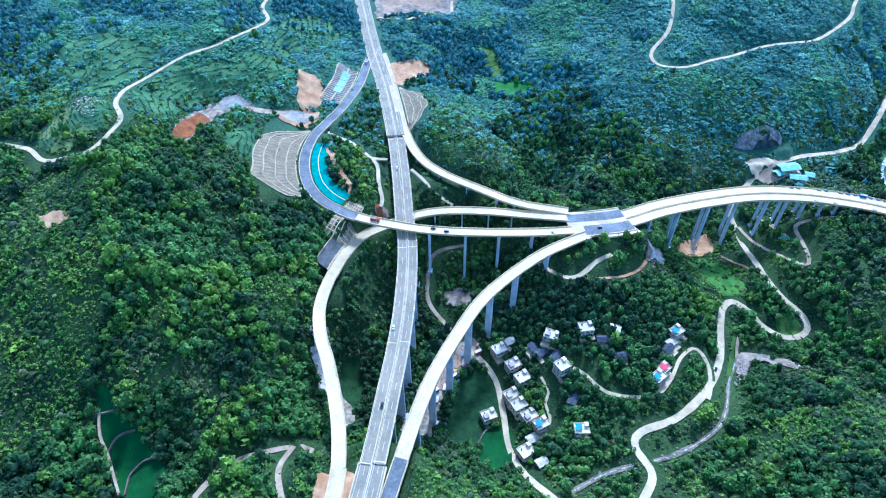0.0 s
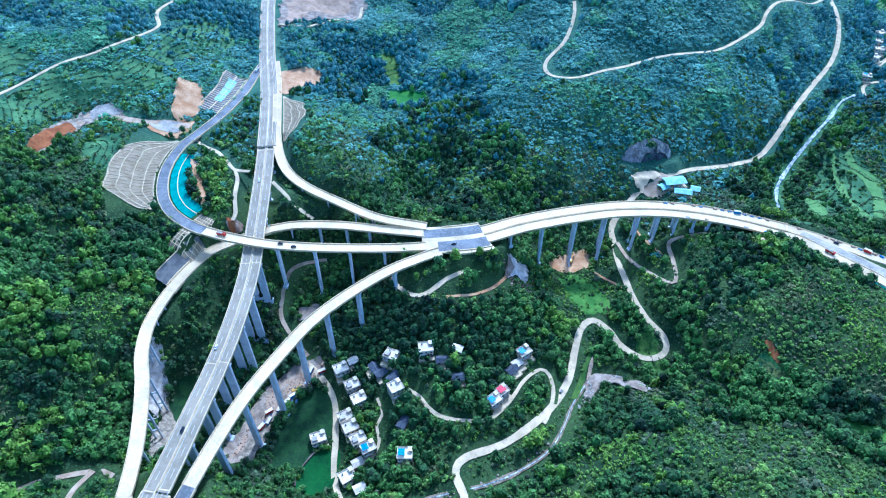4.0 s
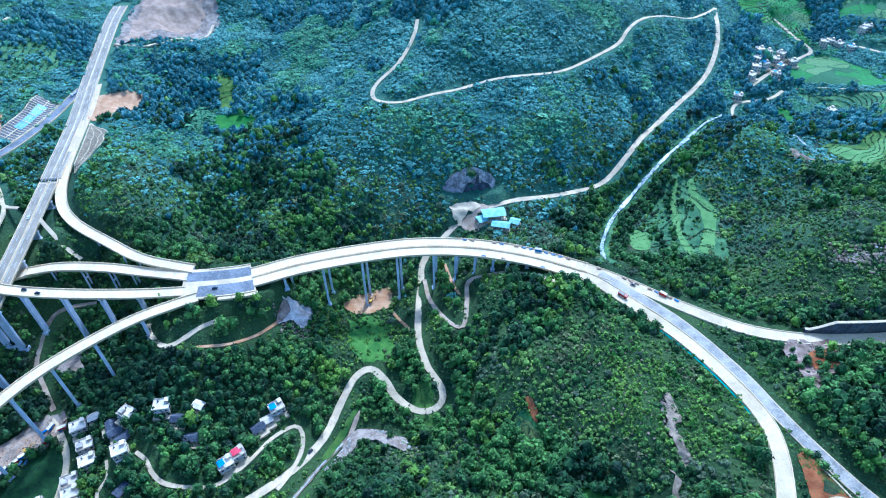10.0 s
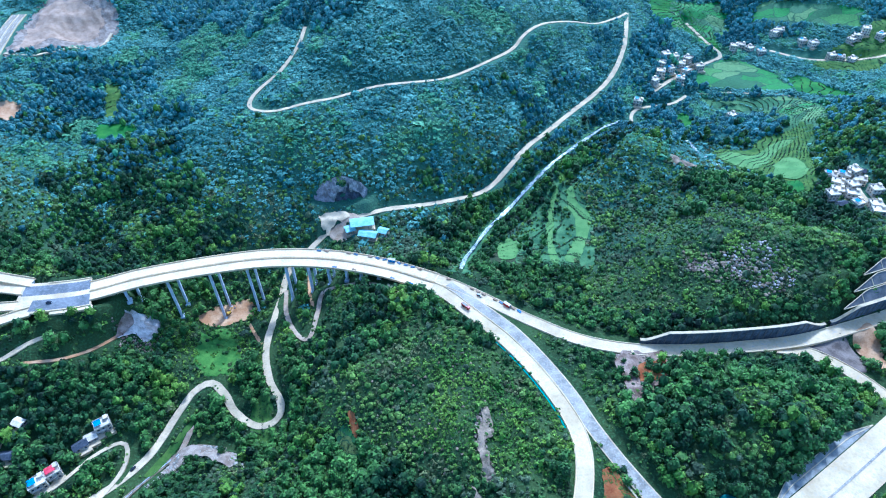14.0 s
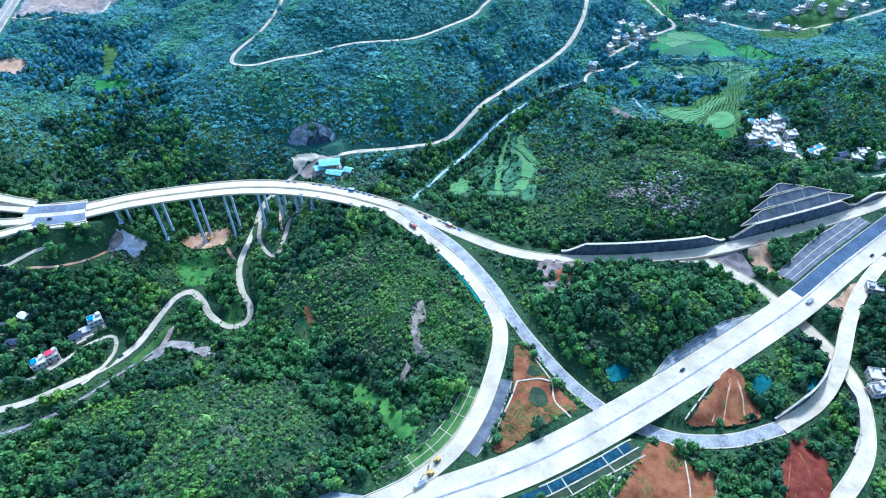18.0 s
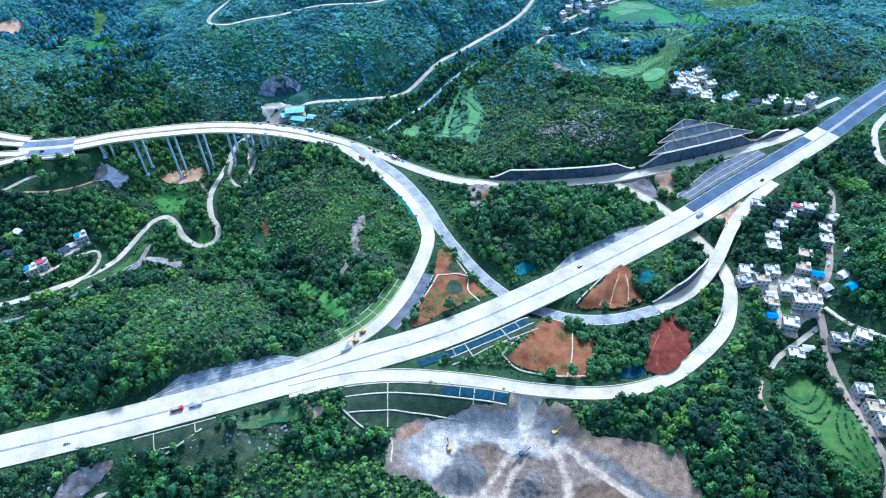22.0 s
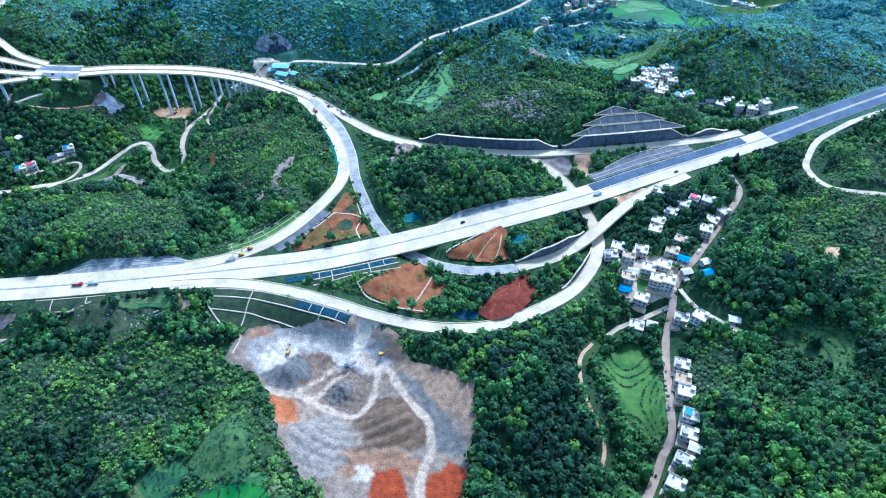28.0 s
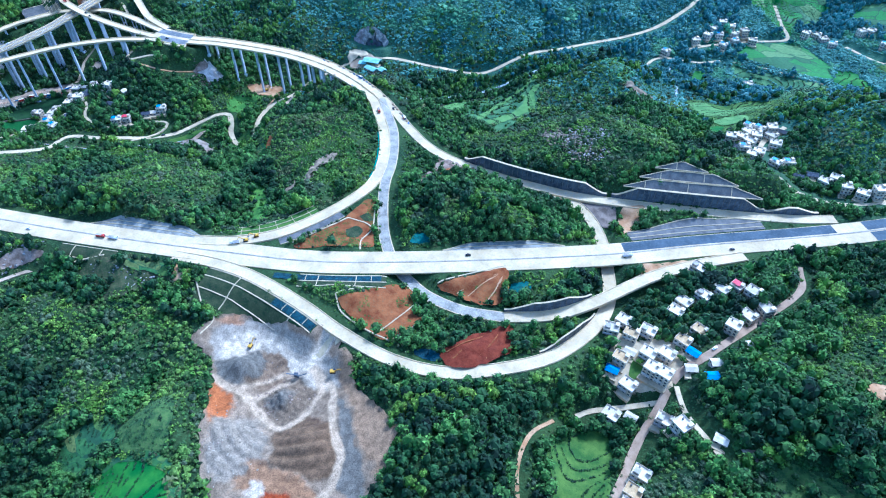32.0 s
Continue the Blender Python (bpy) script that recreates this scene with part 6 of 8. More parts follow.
def quarry():
    """The quarry: one sheet of heaped stone whose kinds run into one another."""
    ob = patch("quarry_floor", QUARRY, M_QUARRY, "quarry floor of grey, white, brown and red crushed stone", "quarry", step=1.15, up=1.0, wobble=2.5, relief=heaps)
    me = ob.data
    v = np.empty(len(me.vertices) * 3, np.float32)
    me.vertices.foreach_get("co", v)
    v = v.reshape(-1, 3)
    x, y = v[:, 0], v[:, 1]
    colour = np.tile(np.array((0.235, 0.205, 0.175)), (len(x), 1)) * (1 + 0.25 * lattice_noise(x, y, 9, 91))[:, None]
    rise = 0.4 * (lattice_noise(x, y, 7, 92) + 0.6 * lattice_noise(x, y, 2.6, 93))
    r = np.random.default_rng(4)
    for outline, c, ragged, rough_ in STONES:
        w = np.zeros(len(x))
        for _ in range(9):
            dx, dy = r.normal(0, 0.45 * ragged, 2)
            w += inside(x + dx + ragged * lattice_noise(x, y, 7, 94) + 0.5 * ragged * lattice_noise(x, y, 2.3, 96), y + dy + ragged * lattice_noise(x, y, 7, 95) + 0.5 * ragged * lattice_noise(x, y, 2.3, 97), outline)
        w = np.clip(w / 9.0, 0, 1)[:, None]
        colour = colour * (1 - w) + np.array(c) * w
        rise = rise + rough_ * w[:, 0] * (np.abs(lattice_noise(x, y, 4.5, 98)) + 0.7 * lattice_noise(x, y, 1.8, 99))
    for line, half in HAULS:
        p = smooth_line(line, 1.5)
        d = np.full(len(x), 1e3)
        for px, py in p:
            d = np.minimum(d, np.hypot(x - px, y - py))
        w = np.clip((half + 1.0 + 0.8 * lattice_noise(x, y, 4, 90) - d) / 1.6, 0, 1)
        colour = colour * (1 - 0.85 * w[:, None]) + np.array((0.47, 0.42, 0.355)) * 0.85 * w[:, None]
        rise = rise * (1 - w)
    v[:, 2] += np.maximum(rise, -0.1)
    colour = colour * np.array((1.02, 0.80, 0.53))
    me.vertices.foreach_set("co", v.ravel())
    layer = me.color_attributes.new("stone", "FLOAT_COLOR", "POINT")
    layer.data.foreach_set("color", np.column_stack([colour, np.ones(len(x))]).astype(np.float32).ravel())
    me.update()


quarry()

# water
lane("stream", RIVER, 3.4, M_WATER, "shallow white-flecked stream in the valley", 1.3, 4.0)
for off in (-6.5, 6.5):
    bank_line = shifted(RIVER, off, 0.0)
    lane("stream_bank", np.column_stack([bank_line[:, :2], land(bank_line[:, 0], bank_line[:, 1])]), 8.5, M_HILLSCRUB, "grassy green bank of the valley stream", 0.5, 3.0)
lane("creek_bed", CREEK, 3.4, M_SCREE, "stony brown bed of a small creek", 0.2, 3.0)
lane("creek", CREEK, 0.7, M_WATER, "thin rocky creek", 0.4, 4.0)
c = smooth_line([(752.0, 618.0), (745.3, 631.0), (731.2, 679.5), (718.7, 724.7), (705.2, 749.2)], 4.0)
lane("stream", np.column_stack([c, land(c[:, 0], c[:, 1])]), 4.5, M_WATER, "shallow white-flecked stream in the valley", 1.2, 4.0)

# engineered slopes along the western ramp
seg = RAMP_A[(RAMP_A[:, 1] < 525) & (RAMP_A[:, 1] > 428) & (RAMP_A[:, 0] < -108)]
t = belt(seg, -7, -46, M_NETBED, "lattice_slope", across=9, ribs=(-8, -17, -26, -36, -45), rib_mat=M_DITCH, rib_wide=0.9, cross=3.4, cross_wide=0.22, taper=2)
tagged(t, "pale cut slope held by white concrete ribs", "slope", kind="structure")
seg = RAMP_A[(RAMP_A[:, 1] < 508) & (RAMP_A[:, 1] > 408) & (RAMP_A[:, 0] < -84)]
t = belt(seg, 6.5, 21, M_NET, "netted_slope", across=6, ribs=(13,), rib_mat=M_CONCRETE, rib_wide=0.8)
tagged(t, "fill slope under bright teal-green netting", "slope", kind="structure")
seg = RAMP_A[(RAMP_A[:, 1] < 655) & (RAMP_A[:, 1] > 575)]
t = belt(seg, -6.5, -30, M_SHOTCRETE, "lattice_slope", across=7, ribs=(-7, -18, -29), rib_mat=M_CONCRETE, rib_wide=0.9, cross=3.6, cross_wide=0.5)
tagged(t, "grey cut slope with white lattice beams", "slope", kind="structure")
seg = RAMP_A[(RAMP_A[:, 0] > -92) & (RAMP_A[:, 0] < -70) & (RAMP_A[:, 1] < 430)]
t = belt(seg, -6, -24, M_NETBED, "lattice_slope", across=6, ribs=(-8, -12, -16, -20), rib_mat=M_CONCRETE, rib_wide=0.5, cross=3.0, cross_wide=0.5)
tagged(t, "fill slope with white lattice beams above the lower ramp", "slope", kind="structure")
t = belt(seg, 6, 15, M_NETBED, "lattice_slope", across=5, ribs=(7, 10, 13), rib_mat=M_CONCRETE, rib_wide=0.5, cross=2.6, cross_wide=0.45)
tagged(t, "fill slope with white lattice beams", "slope", kind="structure")
seg = RAMP_D[(RAMP_D[:, 1] < 615) & (RAMP_D[:, 1] > 535)]
t = belt(seg, 6, 30, M_NETBED, "lattice_slope", across=7, ribs=(7, 15, 23, 29), rib_mat=M_DITCH, rib_wide=0.8, cross=2.6, cross_wide=0.25, taper=1)
tagged(t, "pale cut slope with close concrete ribs", "slope", kind="structure")
seg = stretch(RAMP_L, 1, 350, 392)
t = belt(seg, -5.5, -15, M_SHOTCRETE, "retaining_slope", across=4, ribs=(-5.6, -15), rib_mat=M_CONCRETE, rib_wide=0.7, rise=lambda o: (-o - 5) * 0.9)
tagged(t, "smooth blue-grey concrete slope above the lower ramp", "slope", kind="structure")


# retaining walls and sprayed slopes along the eastern roads
def wall(line, off, height, thick, label, mat=M_DARKWALL):
    """A stepped retaining wall: panels divided by ribs, with a pale coping."""
    c = beside(line, off)
    s_ = 1 if off > 0 else -1
    n = len(c)
    hh = height * np.clip(np.minimum(np.arange(n), np.arange(n)[::-1]) / 5.0, 0.25, 1)
    d = sides(c)
    v = np.empty((n, 4, 3))
    for k_, (o, up_) in enumerate(((0, -2), (0, 1), (s_ * thick, 1), (s_ * thick, -2))):
        v[:, k_, :2] = c[:, :2] + d * o
        v[:, k_, 2] = c[:, 2] + (hh if up_ > 0 else -2)
    i = np.arange(n * 4).reshape(n, 4)
    f = np.vstack([np.column_stack([i[:-1, q], i[1:, q], i[1:, (q + 1) % 4], i[:-1, (q + 1) % 4]]) for q in range(4)])
    t_ = tagged(new("retaining_wall", raw_mesh("retaining_wall", v.reshape(-1, 3), f, [mat])), label, "wall", kind="structure")
    top = np.column_stack([c[:, :2] + d * (s_ * thick / 2), c[:, 2] + hh])
    part("coping", sweep(top, box_section(-thick / 2 - 0.1, thick / 2 + 0.1, 0.0, 0.4), M_DITCH, "coping"), t_)
    at = np.concatenate([[0], np.cumsum(np.linalg.norm(np.diff(c[:, :2], axis=0), axis=1))])
    for q in np.arange(3, at[-1] - 3, 5.0):
        p = [np.interp(q, at, c[:, k_]) for k_ in range(3)]
        dn = (np.interp(q, at, d[:, 0]), np.interp(q, at, d[:, 1]))
        h_ = float(np.interp(q, at, hh))
        rib = part("buttress", box(0.35, 0.5, h_ + 1.5, M_SHOTCRETE, (0, 0, 0), "buttress"), t_)
        rib.matrix_basis = pose(p[0] - dn[0] * s_ * 0.2, p[1] - dn[1] * s_ * 0.2, p[2] - 1.5, 0, 0, math.degrees(math.atan2(dn[1], dn[0])))
    return t_


wall(stretch(V_NORTH, 0, 588, 738), 6.2, 11.5, 2.0, "long dark concrete retaining wall with pale coping")
wall(stretch(V_NORTH, 0, 736, 868), 6.2, 13.5, 2.0, "tall dark concrete retaining wall below stepped slopes")
wall(stretch(V_NORTH, 0, 866, 912), 6.2, 7.0, 2.0, "low dark concrete wall beside the ramp end")
for a_, b_, z_, x0, x1 in ((8.6, 15.6, 13.0, 746, 864), (16.6, 23.4, 19.5, 756, 846), (24.4, 31, 26.0, 770, 818)):
    seg = stretch(V_NORTH, 0, x0, x1)
    t = belt(seg, a_, b_, M_SHOTCRETE, "benched_slope", across=4, ribs=(a_, b_), rib_mat=M_DITCH, rib_wide=0.5, cross=38, cross_wide=0.6, taper=2, rise=lambda o, z_=z_, a_=a_: z_ + (o - a_) * 0.85)
    tagged(t, "sprayed grey concrete bench above the retaining wall", "slope", kind="structure")
for x0, x1, b_ in ((346, 456, 25), (640, 734, 21)):
    seg = stretch(EXPRESSWAY, 0, x0, x1)
    t = belt(seg, 13.2, b_, M_PALESHOT, "sprayed_slope", across=8, ribs=(17, 21), rib_mat=M_DITCH, rib_wide=0.5, taper=2)
    tagged(t, "sprayed grey concrete cut slope beside the expressway", "slope", kind="structure")
seg = stretch(EXPRESSWAY, 0, 780, 880)
t = belt(seg, 14.5, 32, M_SHOTCRETE, "sprayed_slope", across=7, ribs=(18, 24, 31), rib_mat=M_DITCH, rib_wide=0.6)
tagged(t, "dark grey benched slope between two roads", "slope", kind="structure")
wall(stretch(UNDER_ROAD, 0, 704, 770), 5.4, 8.5, 1.2, "curved dark retaining wall inside the ramp")
wall(LOOP_ROAD[(LOOP_ROAD[:, 0] > 752) & (LOOP_ROAD[:, 1] > 172) & (LOOP_ROAD[:, 1] < 238)], 5.6, 6.5, 1.0, "curved grey retaining wall inside the loop road", M_SHOTCRETE)
# grassed embankments divided by white ditches
seg = stretch(LOOP_ROAD[:60], 0, 474, 596)
t = belt(seg, -5.6, -36, M_BANK, "grass_embankment", across=9, ribs=(-6, -14, -25), rib_mat=M_DITCH, rib_wide=0.9, cross=62, cross_wide=0.8)
tagged(t, "grassed embankment divided by white concrete ditches", "slope", kind="structure")
seg = stretch(LOOP_ROAD[:60], 0, 545, 594)
t = belt(seg, -6.8, -13, M_SHEET, "sheeted_slope", across=4, up=0.55, cross=24, rib_mat=M_DITCH, cross_wide=0.5)
tagged(t, "embankment strip under dark blue plastic sheets", "slope", kind="structure")
seg = stretch(EXPRESSWAY, 0, 540, 604)
t = belt(seg, -14.5, -28, M_BANK, "grass_embankment", across=5, ribs=(-15, -22, -28), rib_mat=M_DITCH, rib_wide=0.8, cross=30, cross_wide=0.7)
tagged(t, "dark grassed embankment with white concrete ditches", "slope", kind="structure")
seg = stretch(EXPRESSWAY, 0, 340, 392)
t = belt(seg, -14.5, -26, M_BANK, "grass_embankment", across=5, ribs=(-15, -26), rib_mat=M_DITCH, rib_wide=0.6, cross=26, cross_wide=0.6)
tagged(t, "grassed embankment with white concrete ditches", "slope", kind="structure")
seg = V_SOUTH[(V_SOUTH[:, 1] > 160) & (V_SOUTH[:, 1] < 225)]
t = belt(seg, -6, -17, M_TERRACE, "grass_embankment", across=5, ribs=(-6.5, -11.5, -17), rib_mat=M_DITCH, rib_wide=0.45, cross=17, cross_wide=0.4)
tagged(t, "grassed embankment with white concrete ditches", "slope", kind="structure")
t = belt(V_SOUTH[(V_SOUTH[:, 1] > 180) & (V_SOUTH[:, 1] < 240)], 6, 14, M_SHOTCRETE, "sprayed_slope", across=4, ribs=(14,), rib_mat=M_DITCH, rib_wide=0.5)
tagged(t, "sprayed grey embankment beside the ramp with a white ditch", "slope", kind="structure")
seg = V_SOUTH[(V_SOUTH[:, 1] > 292) & (V_SOUTH[:, 1] < 372)]
t = belt(seg, -6.3, -7.4, M_NET, "netted_slope", across=3)
tagged(t, "narrow strip of teal-green netting along the ramp edge", "slope", kind="structure")


# concrete ditches across the red earth
def ditch(points, wide=1.1):
    c = smooth_line(points, 3.0)
    c = np.column_stack([c, land(c[:, 0], c[:, 1]) + 0.75])
    return tagged(new("concrete_ditch", sweep(c, box_section(-wide / 2, wide / 2, -0.8, 0.35), M_DITCH)), "white concrete drainage ditch across bare earth", "ditch", kind="structure")


ditch([(540.7, 231.9), (555.7, 236.2), (566.0, 234.2)]), ditch([(566.0, 233.9), (565.9, 217.0), (574.0, 203.0)]), ditch([(540.7, 231.9), (533.8, 214.3), (518.0, 182.0)]), ditch([(566.0, 234.2), (553.0, 256.6)])
ditch([(588.7, 149.6), (600.7, 139.8), (625.3, 135.5), (648.0, 135.0)]), ditch([(647.9, 135.5), (660.4, 165.4)]), ditch([(637.0, 188.0), (650.1, 175.4), (660.4, 165.4)]), ditch([(588.7, 149.6), (602.1, 166.2)]), ditch([(645.0, 186.0), (640.1, 154.7), (634.1, 135.6)], 0.9)
ditch([(650.0, 203.1), (664.0, 218.0), (690.0, 246.0)]), ditch([(387.7, 92.6), (373.6, 81.7), (357.5, 69.7), (349.5, 70.5), (343.9, 73.3)]), ditch([(474.0, 112.1), (497.4, 95.0), (512.2, 91.6), (513.7, 74.7)])

patch("village_yard", [(791.9, 227.3), (808.6, 227.4), (821.7, 235.0), (833.7, 235.1), (840.5, 227.5), (839.7, 200.7), (832.7, 196.2), (819.4, 188.1), (810.1, 182.9), (803.6, 185.7), (798.1, 189.4), (792.6, 200.4)], M_LANE, "worn concrete yards between village houses", "pavement", 2.0, up=0.3, wobble=1.5)
patch("kitchen_garden", [(808.5, 210.4), (819.6, 213.0), (820.5, 200.2), (811.3, 197.7)], M_TERRACE, "small green kitchen garden among houses", "field", 1.5, up=0.7, free=False, wobble=0.5)

# cave mouth in the cliff and the ground before it
def cliff():
    """A limestone cliff: a steep pale face on one side, a wide shallow recess with its shade painted dark on the other,
    under a brow of bushes.
    """
    cols, rows_ = 84, 40
    u, v = np.meshgrid(np.linspace(0, 1, cols), np.linspace(0, 1, rows_), indexing="ij")
    x = 313 + 56 * u
    y0 = 546 + 3 * u
    foot = land(x, y0 + 4) - 1.5
    top = land(x, y0 + 18.5) - 0.3
    wave = lattice_noise(u * 56, v * 24, 9, 19) + 0.6 * lattice_noise(u * 56, v * 10, 3.5, 23)
    arch = np.clip((0.60 * np.clip(1 - (np.abs(u - 0.66) / 0.30) ** 2, 0, 1) + 0.22 * wave * (u > 0.3) - v) / 0.15, 0, 1)
    y = y0 + 5.5 + 9.0 * v ** 1.3 + 1.8 * arch - 0.8 * wave
    z = foot + (top - foot) * v - 7 * (np.clip(0.16 - u, 0, 1) + np.clip(u - 0.86, 0, 1)) / 0.15
    rough_ = np.array([[noise.noise((p * 0.16, q * 0.16, r * 0.16)) * 1.7 + noise.noise((p * 0.45, q * 0.2, r * 0.3)) * 0.9 + noise.noise((p * 1.1, q * 0.6, r * 0.7)) * 0.45 for p, q, r in zip(*w)] for w in zip(x, y, z)])
    y = y - rough_
    z = z + 0.4 * rough_ * (v > 0.05)
    i = np.arange(cols * rows_).reshape(cols, rows_)
    f = np.column_stack([i[:-1, :-1].ravel(), i[1:, :-1].ravel(), i[1:, 1:].ravel(), i[:-1, 1:].ravel()])
    # dark rock fills the cave mouth, standing in for the shade inside
    kind_ = np.where(arch[:-1, :-1] > 0.5, 1, np.where(u[:-1, :-1] + 0.12 * rough_[:-1, :-1] < 0.36, 2, 0)).ravel()
    return tagged(new("cliff", raw_mesh("cliff", np.stack([x, y, z], -1).reshape(-1, 3), f, [M_ROCK, M_DARKROCK, M_PINKROCK], False, kind_)), "pinkish grey limestone cliff with a wide dark cave mouth", "cliff", kind="structure")


cliff()
BARE.extend([(320.0, 551.0, 4), (328.0, 551.0, 6), (349.0, 551.0, 7), (339.0, 551.0, 7), (360.0, 553.0, 6), (330.0, 557.0, 5), (350.0, 559.0, 5), (340.0, 538.0, 4)])
patch("bare_earth", [(322.3, 536.3), (338.8, 539.8), (350.1, 537.9), (346.0, 531.0), (338.0, 528.5), (334.1, 518.0), (329.0, 519.0)], M_LANE, "pale rubble fan below the cave", "earth", 1.5, up=0.9, rough=0.5, wobble=2.5)
patch("bare_earth", [(331.0, 522.3), (346.9, 529.1), (350.1, 512.7), (336.2, 511.4)], M_TRACK, "brown yard beside the teal sheds", "earth", 1.5, up=0.5, rough=0.2, wobble=1.2)
patch("bare_earth", [(345.0, 534.8), (349.9, 539.9), (365.9, 538.5), (357.9, 530.4), (350.9, 528.5), (344.8, 523.8), (342.9, 527.0)], M_TRACK, "pale trodden ground before the cave", "earth", 1.5, up=0.6, wobble=1.6)

# rills washed down the red earth from its highest corner
for tip, feet, up_, mat in (((692.0, 238.0), [(660.0, 204.0), (668.0, 202.0), (676.0, 202.0), (684.0, 204.0), (692.0, 208.0), (699.0, 211.0)], 1.35, M_SAND), ((716.0, 186.0), [(691.0, 144.0), (697.0, 141.0), (704.0, 140.0), (711.0, 147.0), (718.0, 154.0)], 1.6, M_RED)):
    for k_, (fx, fy) in enumerate(feet):
        mid = (0.5 * (tip[0] + fx) + 2.0 * math.sin(5 * k_), 0.5 * (tip[1] + fy) + 1.5 * math.cos(7 * k_))
        c = smooth_line([(tip[0] + 0.12 * (fx - tip[0]), tip[1] + 0.12 * (fy - tip[1])), mid, (fx, fy)], 1.5)
        lane("erosion_rill", np.column_stack([c, land(c[:, 0], c[:, 1])]), 0.9, mat, "pale rill washed down bare red earth", up_, 3.0)["category"] = "earth"

# weeds growing back on the red earth
for o in ([(547.9, 239.2), (552.0, 246.8), (558.9, 243.8), (559.9, 240.8), (553.7, 237.8)], [(547.6, 219.3), (551.6, 229.0), (559.6, 227.8), (560.8, 216.4), (553.7, 212.4)]):
    patch("weed_patch", o, M_BANK, "dark green weeds on bare red earth", "grass", 1.5, up=0.95, free=False, wobble=0.6)
patch("pond", [(668.4, 136.7), (680.4, 141.6), (690.1, 141.3), (686.0, 133.9), (672.1, 132.5)], M_SHEET, "small dark pond inside the loop road", "water", 2.0, wobble=1.2)
seg = stretch(EXPRESSWAY, 0, 522, 600)
t = belt(seg, -15.6, -21.4, M_SHEET, "sheeted_slope", across=4, up=0.55, cross=52, rib_mat=M_DITCH, cross_wide=0.5)
tagged(t, "embankment strip under dark blue plastic sheets", "slope", kind="structure")
for o in ([(699.8, 223.1), (705.9, 232.3), (714.0, 238.1), (718.0, 230.1), (707.8, 219.1)], [(736.0, 221.7), (744.2, 234.3), (752.1, 237.1), (748.0, 226.0)], [(604.3, 244.3), (615.4, 246.9), (621.9, 238.2), (609.4, 232.9)]):
    patch("netted_slope", o, M_OLDNET, "patch of weathered green erosion netting on a slope", "slope", 2.0, up=0.6, wobble=2.0)
patch("abutment", [(396.0, 433.1), (409.0, 422.9), (411.9, 414.6), (396.0, 422.5)], M_BASE, "pale concrete bank under the viaduct end", "slope", 1.5, up=0.8, wobble=0.5)
patch("red_earth", [(374.1, 312.9), (377.9, 313.5), (383.1, 299.8), (380.2, 298.6)], M_RED, "narrow orange cut on a hillside plot", "earth", 1.5, up=0.6)

patch("field", [(295.9, 351.1), (308.9, 344.5), (310.8, 316.8), (302.6, 313.4), (291.6, 331.8)], M_TERRACE, "yellow-green garden plots by the hairpin road", "field", 2, steps=1.2)

# banks between the paddies
for pts in ([(25.8, 211.6), (23.9, 219.4), (26.0, 228.2), (33.1, 241.0), (43.1, 246.0)], [(-218.9, 195.1), (-215.7, 201.9), (-210.7, 205.8), (-201.7, 207.6)], [(-198.3, 168.6), (-200.7, 181.9), (-197.7, 186.8), (-192.9, 190.9), (-181.9, 192.8)], [(-227.9, 219.0), (-218.5, 219.5), (-211.5, 219.4)]):
    c = smooth_line(pts, 2.0)
    c = np.column_stack([c, land(c[:, 0], c[:, 1]) + 1.6])
    tagged(new("field_bank", sweep(c, box_section(-0.5, 0.5, -1.2, 0.5), M_BROWN)), "brown earth bank between flooded paddies", "bank", kind="structure")
patch("bare_earth", [(-114.9, 496.8), (-107.7, 493.5), (-94.6, 467.2), (-77.2, 427.3), (-81.6, 426.4), (-98.8, 463.5)], M_SAND, "orange-brown strip beside the netted slope", "earth", 1.8, rough=0.3)
patch("bare_earth", [(-58.1, 419.8), (-49.6, 422.5), (-48.8, 414.4), (-55.5, 410.1), (-61.6, 413.9)], M_RUBBLE, "reddish rubble under the crossing ramps", "earth", 1.8, rough=0.7)
patch("bare_earth", [(-61.2, 418.9), (-55.6, 417.8), (-54.8, 410.6), (-60.3, 412.4)], M_RED, "red earth under the crossing ramps", "earth", 1.8, up=0.7, rough=0.7, free=False)
for o, m_, lb in (([(681.1, 618.7), (692.6, 612.3), (712.9, 623.4), (703.5, 606.4), (681.4, 601.2)], M_SCREE, "pale stony scar on the hilltop"),):
    patch("rock_scar", o, m_, lb, "rock", 1.4, rough=1.6, wobble=4.5)
seg = stretch(RAMP_A, 1, 592, 640)
t = belt(seg, -14, -22, M_TARPPALE, "tarpaulin", across=4, up=0.75, cross=13, rib_mat=M_CONCRETE, cross_wide=0.6)
tagged(t, "faded blue tarpaulins laid over a cut slope", "tarpaulin", kind="structure")

patch("red_earth", [(-250.6, 475.1), (-250.4, 509.0), (-245.6, 536.5), (-231.5, 524.5), (-234.1, 488.4)], M_RED, "red soil at the foot of a spoil heap", "earth", 2.0, up=0.75, rough=0.7, free=False)
patch("gravel_heap", [(-230.9, 557.8), (-216.9, 566.5), (-197.3, 554.7), (-208.8, 548.7), (-222.1, 545.0)], M_GRAVEL, "pale grey gravel on top of a spoil heap", "earth", 2.0, up=0.75, rough=0.7, free=False)
patch("gravel_heap", [(-170.6, 546.9), (-140.1, 556.3), (-138.0, 538.2), (-158.5, 535.7)], M_GRAVEL, "grey gravel turning place beside the ramp", "earth", 2.0, up=0.7, rough=0.3, free=False)

